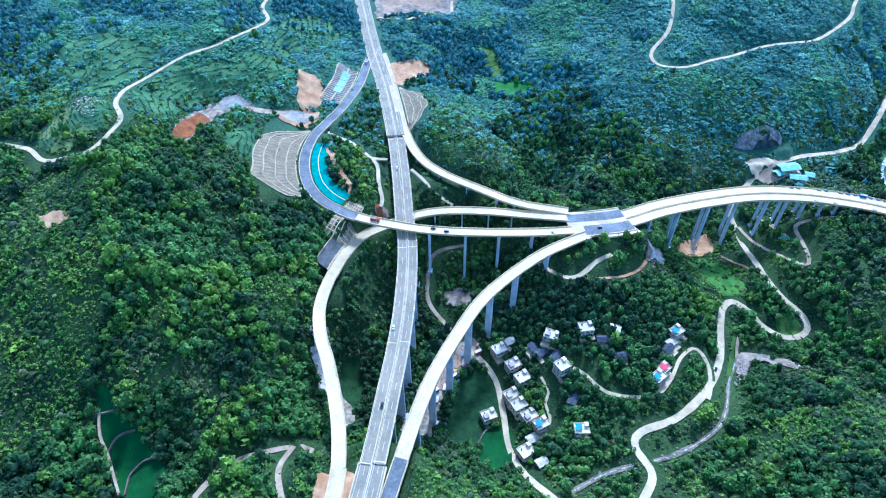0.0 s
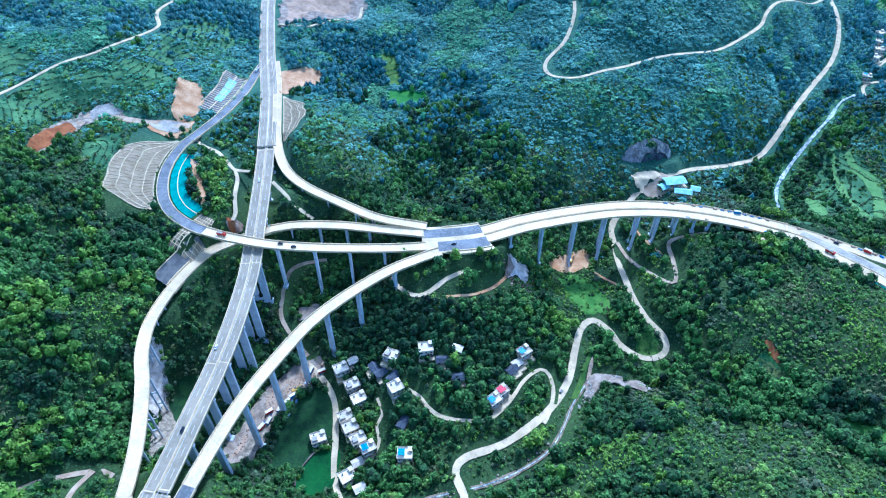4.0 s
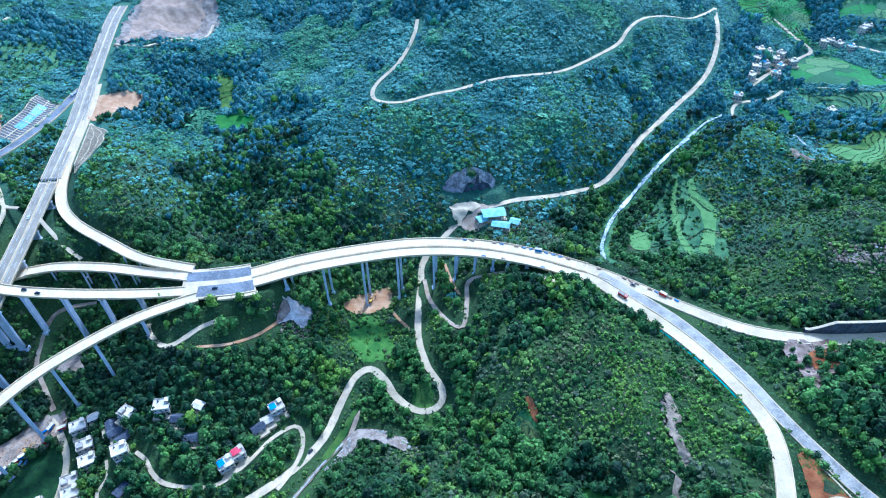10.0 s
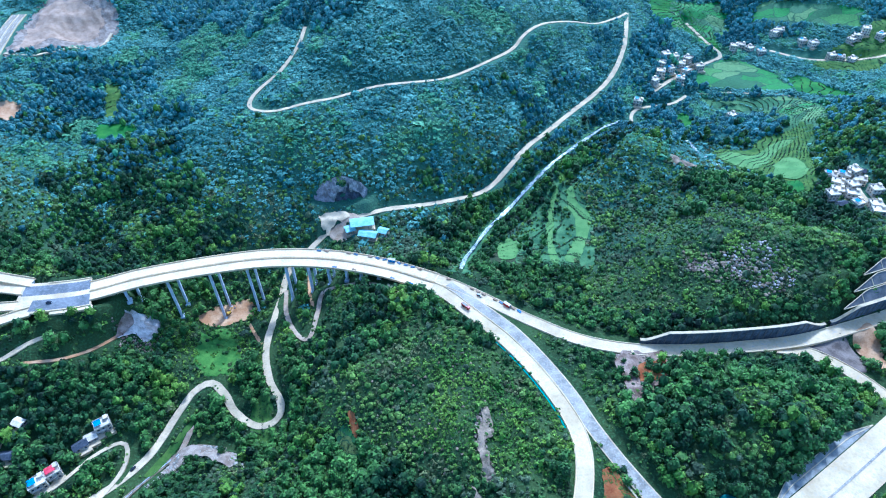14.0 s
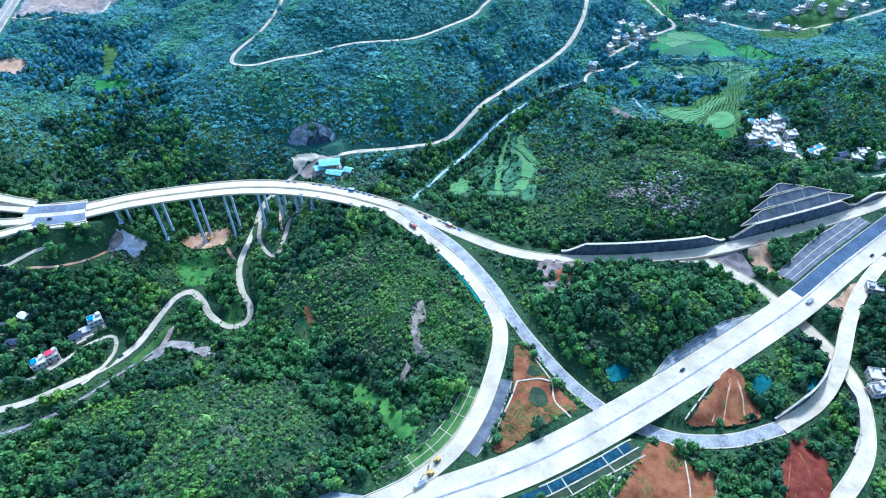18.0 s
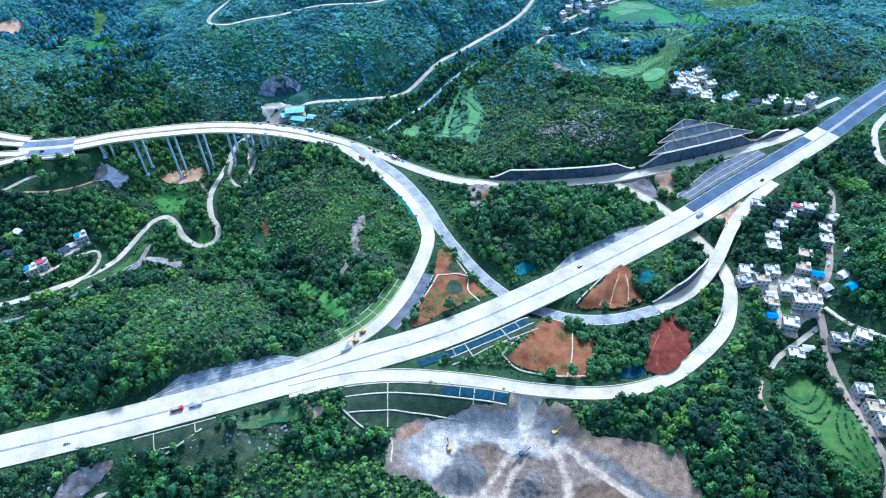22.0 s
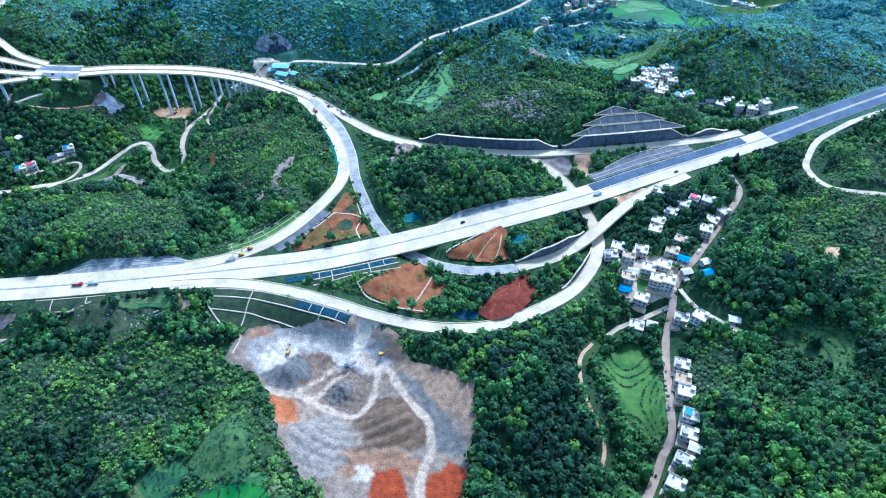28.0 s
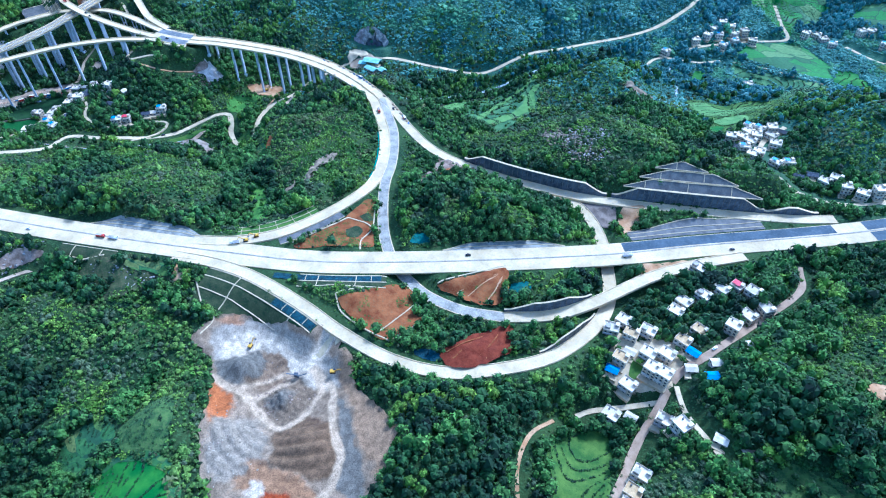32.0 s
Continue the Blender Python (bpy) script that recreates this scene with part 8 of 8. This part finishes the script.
def foliage(name, places, radius, squash, templates, mat, label):
    """Many crowns as one mesh: positions, radii, height over width."""
    n = len(places)
    which = rng.integers(0, len(templates), n)
    allv, allf, base = [], [], 0
    for ti, (tv, tf) in enumerate(templates):
        sel = np.where(which == ti)[0]
        if not len(sel):
            continue
        ang = rng.uniform(0, 2 * math.pi, len(sel))
        c, s = np.cos(ang)[:, None], np.sin(ang)[:, None]
        r = radius[sel][:, None]
        v = np.empty((len(sel), len(tv), 3), np.float32)
        v[:, :, 0] = places[sel, 0:1] + r * (tv[:, 0] * c - tv[:, 1] * s)
        v[:, :, 1] = places[sel, 1:2] + r * (tv[:, 0] * s + tv[:, 1] * c)
        v[:, :, 2] = places[sel, 2:3] + r * squash[sel][:, None] * tv[:, 2]
        f = tf[None] + (np.arange(len(sel)) * len(tv))[:, None, None] + base
        allv.append(v.reshape(-1, 3)), allf.append(f.reshape(-1, 3))
        base += len(sel) * len(tv)
    ob = new(name, raw_mesh(name, np.vstack(allv), np.vstack(allf), [mat]))
    return tagged(ob, label, "woodland", kind="stuff")


def scatter(x0, x1, y0, y1, gap):
    """Jittered grid of places."""
    x, y = np.meshgrid(np.arange(x0, x1, gap), np.arange(y0, y1, gap), indexing="ij")
    x = x.ravel() + rng.uniform(-0.48, 0.48, x.size) * gap
    y = y.ravel() + rng.uniform(-0.48, 0.48, y.size) * gap
    return x, y


WOODED = [(-560, 870), (-560, 720), (-300, 160), (-280, 120), (100, 120), (230, 20), (330, -40), (480, -85), (640, -75), (800, -50), (930, 0), (1000, 110), (1060, 260), (1150, 480), (1240, 640), (1280, 800), (1250, 990), (1180, 1050), (680, 1060), (580, 990), (480, 1000), (330, 1070), (80, 1060), (-160, 985), (-280, 880)]


def open_ground(x, y, gap):
    """Places off roads, houses and fields, within the wooded stretch of the plan."""
    ok = (off_road(x, y) > gap) & inside(x, y, WOODED)
    for bx, by, br in BARE:
        ok &= np.hypot(x - bx, y - by) > br
    for outline in FREE:
        ok &= ~inside(x, y, outline)
    for outline, share in THIN:
        ok &= ~inside(x, y, outline) | (rng.random(len(x)) < share)
    return ok


# hills with low karst scrub instead of trees: x, y, half-widths, turn in degrees
SCRUB = [(428.2, 318.6, 130, 85, -20), (328.6, 655.3, 210, 130, 25), (341.8, 192.0, 95, 75, 10), (675.2, 459.4, 120, 60, 15), (621.9, 575.7, 60, 60, 0), (415.1, 21.5, 130, 70, 0), (-327.9, 278.3, 90, 130, 0), (-290.8, 591.7, 120, 110, 0), (-60.0, 130.0, 120, 60, 0), (501.0, 830.8, 190, 110, 30), (975.0, 290.0, 60, 80, 0), (250.0, 378.0, 30, 40, 0)]


def scrubby(x, y):
    w = np.zeros(len(x))
    for sx, sy, a_, b_, t_ in SCRUB:
        c, s = math.cos(radians(t_)), math.sin(radians(t_))
        u, v = (x - sx) * c + (y - sy) * s, -(x - sx) * s + (y - sy) * c
        w = np.maximum(w, 1.15 - np.hypot(u / a_, v / b_))
    w = np.maximum(w, np.where(y > 470, 0.1 + 0.6 * lattice_noise(x, y, 125, 77), -1))
    w = w + 0.35 * lattice_noise(x, y, 60, 21) + 0.22 * lattice_noise(x, y, 22, 23) + 0.05 * np.clip(crest(x, y), -6, 6)
    return w > 0.15 + np.clip(-shade(x, y), 0, 1)


wood_templates = [leaf_template(36, 1, s) for s in range(8)]
far_templates = [leaf_template(16, 1, s + 20) for s in range(8)]
thick_templates = [leaf_template(18, 0, s + 80) for s in range(8)]
bush_templates = [leaf_template(11, 1, s + 60) for s in range(6)]
shrub_templates = [leaf_template(12, 0, s + 40) for s in range(6)]


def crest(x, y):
    """How far a place stands above the ground round it: spurs get more scrub and lighter leaves, hollows darker ones,
    which puts relief light and shade into the colour.
    """
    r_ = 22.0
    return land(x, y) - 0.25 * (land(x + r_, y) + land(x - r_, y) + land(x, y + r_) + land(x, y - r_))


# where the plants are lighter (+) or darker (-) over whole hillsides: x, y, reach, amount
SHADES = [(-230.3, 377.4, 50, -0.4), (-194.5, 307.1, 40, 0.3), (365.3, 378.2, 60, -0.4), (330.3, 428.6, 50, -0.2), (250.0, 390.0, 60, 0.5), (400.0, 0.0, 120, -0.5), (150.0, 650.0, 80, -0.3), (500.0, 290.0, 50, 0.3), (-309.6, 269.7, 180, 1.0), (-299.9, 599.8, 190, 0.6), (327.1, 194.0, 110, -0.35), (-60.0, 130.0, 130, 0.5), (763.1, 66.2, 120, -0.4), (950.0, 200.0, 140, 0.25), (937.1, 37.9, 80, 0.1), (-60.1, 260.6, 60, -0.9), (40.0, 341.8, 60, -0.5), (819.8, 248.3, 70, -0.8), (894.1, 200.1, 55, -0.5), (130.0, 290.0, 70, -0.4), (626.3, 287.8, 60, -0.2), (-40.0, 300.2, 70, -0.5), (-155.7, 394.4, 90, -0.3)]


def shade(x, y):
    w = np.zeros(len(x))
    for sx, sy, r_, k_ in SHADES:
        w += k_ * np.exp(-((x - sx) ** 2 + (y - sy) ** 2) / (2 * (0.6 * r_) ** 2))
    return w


# trees
x, y = scatter(-640, 1290, -130, 1120, 4.7)
keep = open_ground(x, y, 5.3) & ~scrubby(x, y)
keep &= rng.random(len(x)) < 0.95 + 0.6 * lattice_noise(x, y, 55, 31)
x, y = x[keep], y[keep]
# crowns farther along y take the haze-tinted leaves, blended in gradually
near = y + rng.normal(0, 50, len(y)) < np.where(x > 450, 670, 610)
close = near & (y < 500)
size = np.where(near, rng.uniform(1.9, 4.3, len(x)), rng.uniform(1.5, 3.9, len(x))) * np.where(((x > 700) & (y < 300)) | ((x < -80) & (y < 420)), 1.15, 1.0) * (1 + 0.25 * lattice_noise(x, y, 40, 33) + 0.3 * lattice_noise(x, y, 17, 34))
places = np.column_stack([x, y, land(x, y) + size * rng.uniform(0.6, 1.5, len(x))])
tall = rng.uniform(0.8, 1.6, len(x))
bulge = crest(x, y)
# besides random tone, spurs favour bright leaves: light on the relief set by colour
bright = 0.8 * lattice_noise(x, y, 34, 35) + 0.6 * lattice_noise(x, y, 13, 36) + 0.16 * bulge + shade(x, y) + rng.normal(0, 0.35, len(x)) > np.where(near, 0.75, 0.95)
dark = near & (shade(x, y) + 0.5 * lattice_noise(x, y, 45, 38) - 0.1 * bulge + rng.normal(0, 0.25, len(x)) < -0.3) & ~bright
for pick, temp, mat, nm, lb in ((dark, far_templates, M_DARKWOOD, "evergreen_woodland", "very dark green trees in patches over the hillsides"), (close & ~bright & ~dark, wood_templates, M_WOOD, "woodland", "dense dark green broadleaf woodland on the slopes"), (near & ~close & ~bright & ~dark, far_templates, M_WOOD, "middle_woodland", "dark green woodland in the side valleys"),
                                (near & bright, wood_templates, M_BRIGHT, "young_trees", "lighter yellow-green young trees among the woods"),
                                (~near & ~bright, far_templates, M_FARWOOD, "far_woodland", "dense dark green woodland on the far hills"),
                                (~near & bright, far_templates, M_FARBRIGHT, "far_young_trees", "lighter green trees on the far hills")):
    foliage(nm, places[pick], size[pick], tall[pick], temp, mat, lb)

# low scrub on the stony hills and between the trees
x, y = scatter(-640, 1290, -130, 1120, 3.2)
s_ = scrubby(x, y)
gaps = lattice_noise(x, y, 11, 44) + 0.6 * lattice_noise(x, y, 5, 45)
keep = open_ground(x, y, 2.0) & (rng.random(len(x)) < np.where(s_, np.clip(np.where(y > 530, 1.5, 1.25) + 0.7 * gaps, 0.3, 1), np.where((off_road(x, y) < 9) | (lattice_noise(x, y, 55, 31) < -0.15), 0.85, 0.15)))
x, y, s_ = x[keep], y[keep], s_[keep]
# northern scrub likewise switches to leaves with haze in their colour
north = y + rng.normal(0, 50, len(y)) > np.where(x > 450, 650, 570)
edge = off_road(x, y) < 4.5
size = np.where(edge, 0.6, 1.0) * np.where(north, rng.uniform(1.5, 2.9, len(x)), rng.uniform(0.8, 2.5, len(x))) * (1 + 0.35 * lattice_noise(x, y, 13, 43)) * np.where(rng.random(len(x)) < 0.06, 1.7, 1.0)
places = np.column_stack([x, y, land(x, y) + size * 0.3])
tall = np.where(north, rng.uniform(0.45, 0.8, len(x)), rng.uniform(0.7, 1.3, len(x)))
# crest term lightens scrub on spurs, painting relief light over the random mix
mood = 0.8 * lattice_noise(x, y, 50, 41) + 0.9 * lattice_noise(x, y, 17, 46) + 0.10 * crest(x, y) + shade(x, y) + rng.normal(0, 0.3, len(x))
dry = 0.8 * lattice_noise(x, y, 27, 47) + 0.5 * lattice_noise(x, y, 9, 48) + rng.normal(0, 0.3, len(x))
light = mood > 0.5
kinds = np.where(light, 1, np.where(dry > 0.62, 2, np.where((dry < -0.62) | (mood < -0.9), 3, 0)))
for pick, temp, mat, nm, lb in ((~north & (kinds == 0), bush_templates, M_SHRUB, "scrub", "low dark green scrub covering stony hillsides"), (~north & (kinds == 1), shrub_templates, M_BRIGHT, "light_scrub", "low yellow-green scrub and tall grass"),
                                (~north & (kinds == 2), shrub_templates, M_OLIVE, "dry_scrub", "dry olive-brown scrub between green bushes"), (~north & (kinds == 3), bush_templates, M_GREYSCRUB, "grey_scrub", "dark grey-green thorny scrub"),
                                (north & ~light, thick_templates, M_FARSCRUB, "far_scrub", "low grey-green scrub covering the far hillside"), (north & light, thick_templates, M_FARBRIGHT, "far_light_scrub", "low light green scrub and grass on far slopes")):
    foliage(nm, places[pick], size[pick], tall[pick], temp, mat, lb)

# hedges along the banks of the terraces
hx, hy = [], []
for outline, step_ in TERRACED:
    p = np.array(outline, float)
    x, y = scatter(p[:, 0].min(), p[:, 0].max(), p[:, 1].min(), p[:, 1].max(), 0.85)
    g = land(x, y) / step_
    ok = inside(x, y, outline) & (g - np.floor(g) < 0.09) & (rng.random(len(x)) < 0.9)
    hx.append(x[ok]), hy.append(y[ok])
x, y = np.concatenate(hx), np.concatenate(hy)
size = rng.uniform(0.5, 1.0, len(x))
foliage("terrace_hedges", np.column_stack([x, y, land(x, y) + 0.6]), size, rng.uniform(0.6, 1.0, len(x)), shrub_templates, M_DARKWOOD, "dark grassy banks along the terrace edges")

# weeds coming up on the bare red earth
x, y = scatter(515, 735, 130, 265, 1.7)
ok = np.zeros(len(x), bool)
for outline in ([(593, 156), (623, 186), (637, 187), (657, 168), (647, 139), (602, 150)], [(541, 262), (550, 262), (580, 212), (557, 199), (522, 178), (536, 217)], [(649, 200), (669, 219), (694, 243), (703, 209), (681, 200)]):
    ok |= inside(x, y, outline)
ok &= lattice_noise(x, y, 13, 71) + 0.5 * lattice_noise(x, y, 5, 72) > 0.3
x, y = x[ok], y[ok]
foliage("weeds", np.column_stack([x, y, land(x, y) + 0.7]), rng.uniform(0.4, 1.0, len(x)), rng.uniform(0.3, 0.5, len(x)), shrub_templates, M_TERRACE, "thin green weeds on bare red earth")["category"] = "weeds"


rock_templates = [rock_template(s) for s in range(4)]
for outline, gap, low, high, mat, nm, lb in (([(644.5, 445.8), (664.2, 436.9), (661.5, 423.6), (641.4, 431.7)], 1.7, 0.5, 1.5, M_TANSTONE, "boulders", "broken brown rock face on the scrub hill"), ([(666.0, 432.3), (681.9, 432.3), (690.7, 416.4), (669.4, 413.1)], 1.8, 0.5, 1.4, M_TANSTONE, "boulders", "broken brown rock face on the scrub hill"),
                                         ([(642.6, 456.9), (665.8, 441.1), (702.2, 426.6), (722.5, 415.6), (699.6, 393.4), (671.3, 400.4), (641.4, 427.8)], 4.2, 0.6, 1.8, M_SCREE, "boulders", "brown weathered blocks among hillside scrub"), ([(670.1, 442.5), (709.7, 447.8), (710.4, 422.6), (722.0, 412.1), (706.5, 400.2), (682.0, 401.6), (669.7, 421.9)], 2.7, 0.4, 1.5, M_ROCK, "boulders", "grey limestone boulders scattered over a scrub slope"),
                                         ([(464.3, 303.6), (470.5, 305.8), (472.3, 291.2), (470.1, 280.7), (474.1, 262.6), (474.6, 255.8), (469.3, 256.2), (465.7, 271.0), (462.0, 278.1), (463.0, 289.4)], 1.6, 0.4, 1.3, M_TANSTONE, "boulders", "weathered stones down a hillside scar"),
                                         ([(228.7, 274.1), (240.3, 289.4), (243.9, 304.6), (253.4, 315.6), (268.3, 314.9), (284.7, 308.1), (299.8, 290.7), (280.9, 298.5), (264.6, 303.7), (256.3, 298.6), (246.4, 284.7)], 1.9, 0.4, 1.4, M_GRAVEL, "boulders", "pale boulders in the creek bed"),
                                         ([(228.0, 286.0), (234.0, 283.0), (219.0, 254.0), (206.0, 233.0), (184.0, 217.0), (158.0, 206.0), (110.0, 194.0), (109.0, 201.0), (157.0, 213.0), (181.0, 224.0), (202.0, 239.0), (214.0, 258.0)], 3.2, 0.4, 1.2, M_TANSTONE, "boulders", "pale boulders along the creek"),
                                         ([(-366.0, 540.2), (-342.2, 535.4), (-314.8, 497.8), (-312.2, 480.9), (-335.3, 486.8)], 4.5, 0.6, 1.5, M_GRAVEL, "boulders", "pale stones scattered over hillside plots"),
                                         ([(-19.0, 279.3), (-3.0, 297.0), (7.0, 306.0), (25.0, 315.8), (26.0, 305.2), (15.1, 297.3), (8.0, 284.4), (0.0, 273.1), (-11.0, 262.7), (-18.0, 240.9), (-21.9, 228.8), (-22.0, 251.3)], 2.2, 0.3, 1.0, M_RUBBLE, "rubble", "broken concrete and stones under the viaduct"),
                                         ([(565.0, 354.0), (580.0, 355.0), (605.3, 352.7), (603.3, 334.5), (591.6, 326.5), (583.5, 315.4), (578.0, 302.7), (571.2, 304.9), (565.4, 312.9), (569.2, 332.1)], 2.2, 0.4, 1.4, M_RUBBLE, "boulders", "brown stones on a landslip"),
                                         ([(582, 55), (588, 70), (595, 80), (621, 82), (625, 70), (620, 55), (610, 47)], 1.9, 0.4, 1.2, M_RUBBLE, "rubble", "broken rock blocks on a quarry heap"),
                                         ([(575, 24), (598, 40), (622, 30), (632, 12), (616, -14), (594, -3)], 2.1, 0.3, 1.1, M_PALESTONE, "rubble", "pale broken stone on the quarry floor"),
                                         ([(566, 86), (576, 92), (588, 88), (590, 74), (578, 64)], 1.8, 0.3, 1.0, M_BROWN, "rubble", "brown broken rock on the quarry floor"),
                                         ([(564, 40), (572, 20), (592, 0), (600, 20), (585, 50)], 2.6, 0.3, 1.1, M_RUBBLE, "rubble", "broken rock on the quarry floor"),
                                         ([(379.0, 83.0), (419.0, 99.4), (449.6, 104.7), (437.6, 85.6), (405.9, 61.7)], 3.2, 0.4, 1.3, M_ROCK, "boulders", "grey stones on a rough grass slope"),
                                         ([(280.0, 60.0), (330.0, 80.0), (316.2, 31.0), (292.1, 9.6), (264.3, 39.5)], 3.4, 0.4, 1.5, M_ROCK, "boulders", "grey stones among scrub below the expressway"),
                                         ([(177.0, 396.6), (209.2, 401.8), (206.1, 380.9), (188.1, 376.2)], 2.0, 0.4, 1.2, M_RUBBLE, "rubble", "broken rock below the abutment"),
                                         ([(388.6, 344.7), (479.8, 356.4), (499.6, 307.0), (436.0, 254.6), (387.7, 265.8)], 7.5, 0.4, 1.3, M_SCREE, "boulders", "brown stones showing through hillside scrub")):
    p = np.array(outline, float)
    x, y = scatter(p[:, 0].min(), p[:, 0].max(), p[:, 1].min(), p[:, 1].max(), gap)
    ok = inside(x, y, outline) & (off_road(x, y) > 0.5)
    x, y = x[ok], y[ok]
    size = rng.uniform(low, high, len(x)) ** 1.3
    foliage(nm, np.column_stack([x, y, land(x, y) + (0.6 + heaps(x, y) if 560 < p[:, 0].mean() < 640 and p[:, 1].mean() < 90 else 0.6)]), size, rng.uniform(0.5, 0.9, len(x)), rock_templates, mat, lb)["category"] = "rocks"


# ---- single trees in the villages and along the lanes ----
def tree_model(seed, mat, label):
    """A tree: tapered trunk, limbs and a loose crown of leaf clumps."""
    r = np.random.default_rng(seed)
    t = thing("tree", label, "tree", "village trees")
    bm = bmesh.new()
    bmesh.ops.create_cone(bm, segments=7, radius1=0.28, radius2=0.12, depth=5.0, cap_ends=True, matrix=Matrix.Translation((0, 0, 1.5)))
    me = bpy.data.meshes.new("trunk")
    bm.to_mesh(me)
    bm.free()
    me.materials.append(M_BARK)
    part("trunk", me, t)
    heads = []
    for i in range(5):
        a_ = i * 1.257 + r.uniform(-0.3, 0.3)
        d = Vector((math.cos(a_), math.sin(a_), r.uniform(0.5, 1.0))).normalized()
        long_ = r.uniform(1.6, 2.6)
        foot = Vector((0, 0, r.uniform(2.2, 3.6)))
        bm = bmesh.new()
        bmesh.ops.create_cone(bm, segments=5, radius1=0.12, radius2=0.05, depth=long_, matrix=Matrix.Translation(foot + d * long_ / 2) @ d.to_track_quat("Z", "Y").to_matrix().to_4x4())
        me = bpy.data.meshes.new("limb")
        bm.to_mesh(me)
        bm.free()
        me.materials.append(M_BARK)
        part("limb", me, t)
        heads.append(foot + d * long_)
    heads.append(Vector((0, 0, 5.0)))
    v_all, f_all, base = [], [], 0
    for k_, hd in enumerate(heads):
        tv, tf = leaf_template(26, 1, seed * 10 + k_)
        sc = r.uniform(1.2, 1.9)
        v_all.append(tv * (sc, sc, sc * 0.9) + np.array(hd)), f_all.append(tf + base)
        base += len(tv)
    part("crown", raw_mesh("crown", np.vstack(v_all), np.vstack(f_all), [mat]), t)
    return t


TREES = [tree_model(3, M_WOOD, "round dark green broadleaf tree beside village houses"), tree_model(8, M_DARKWOOD, "dense evergreen tree standing between houses"), tree_model(14, M_BRIGHT, "young yellow-green tree by the lane")]
planted = set()
pick = np.random.default_rng(12)
for k_, hx, hy, hr in HAMLET + VILLAGE:
    for _ in range(2):
        a_ = pick.uniform(0, 2 * math.pi)
        x_, y_ = hx + 8.6 * math.cos(a_), hy + 8.6 * math.sin(a_)
        if off_road(np.array([x_]), np.array([y_]))[0] < 2.0 or min(math.hypot(x_ - q[1], y_ - q[2]) for q in HAMLET + VILLAGE) < 7.6:
            continue
        i = int(pick.choice(3, p=(0.5, 0.35, 0.15)))
        m_ = pose(x_, y_, float(land(x_, y_)), 0, 0, pick.uniform(0, 360)) @ Matrix.Diagonal((pick.uniform(0.7, 1.1),) * 3 + (1,))
        if i in planted:
            copy_thing(TREES[i], m_)
        else:
            planted.add(i)
            TREES[i].matrix_basis = m_
for i in {0, 1, 2} - planted:
    TREES[i].matrix_basis = pose(70 + 3 * i, 262, float(land(70 + 3 * i, 262)))


# ---- building-site clutter on the decks and in the yard ----
def container(mat, label):
    t = thing("site_container", label, "container", "site containers")
    part("body", box(6.0, 2.4, 2.5, mat, (0, 0, 0.1), "body", 0.05), t)
    for i in range(9):
        for e in (-1, 1):
            part("rib", box(0.14, 0.1, 2.2, mat, (i * 0.66 - 2.64, e * 1.22, 0.25), "rib"), t)
    part("door", box(0.08, 2.1, 2.2, M_STEEL, (3.02, 0, 0.2), "door"), t)
    part("roof", box(6.1, 2.5, 0.1, M_ROOFTOP, (0, 0, 2.6), "roof"), t)
    return t


def stack(mat, label, n):
    t = thing("material_stack", label, "building material", "stacked site materials")
    for i in range(n):
        part("board", box(3.6, 0.34, 0.28, mat, (0.1 * ((i * 7) % 3), (i % 4) * 0.42 - 0.6, (i // 4) * 0.3), "board"), t)
    return t


ITEMS = [container(M_BLUEBOX, "blue steel site container with ribbed walls"), container(M_CARWHITE, "white site office container"), container(M_CARRED, "red steel site container"),
         stack(M_PLANK, "stack of brown formwork boards", 12), stack(M_STEEL, "stack of grey steel beams", 8), stack(M_BLUEBOX, "stack of blue formwork panels", 12)]
first = [True] * 6


def drop(i, x_, y_, z_, turn):
    m_ = pose(x_, y_, z_, 0, 0, turn)
    if first[i]:
        first[i] = False
        ITEMS[i].matrix_basis = m_
    else:
        copy_thing(ITEMS[i], m_)


# along the outer edges of the eastern deck
for line, off, lo, hi, step_ in ((VIADUCT, 9.2, 236, 330, 6.5), (V_NORTH, 3.4, 60, 128, 5.5), (VIADUCT, -9.0, 250, 320, 17.0)):
    e_ = beside(line, off)
    at = np.concatenate([[0], np.cumsum(np.linalg.norm(np.diff(e_[:, :2], axis=0), axis=1))])
    d_ = np.gradient(e_[:, :2], axis=0)
    for q in np.arange(lo, min(hi, at[-1] - 2), step_):
        if pick.random() < 0.25:
            continue
        p = [float(np.interp(q, at, e_[:, c])) for c in range(3)]
        tr = math.degrees(math.atan2(np.interp(q, at, d_[:, 1]), np.interp(q, at, d_[:, 0])))
        drop(int(pick.choice(6, p=(0.02, 0.03, 0.03, 0.45, 0.40, 0.07))), p[0], p[1], p[2] + 0.02, tr + pick.uniform(-25, 25))
# the yard under the curved ramp
for i in range(34):
    k_ = i / 33.0
    x_, y_ = -12 + 40 * k_ + pick.uniform(-5, 5), 255 + 58 * k_ + pick.uniform(-5, 5)
    tr = 57 + pick.uniform(-30, 30)
    i = (2, 3, 4, 5, 3, 0, 4, 3)[i % 8]
    drop(i, x_, y_, float(land(x_, y_)) + 1.35, tr)
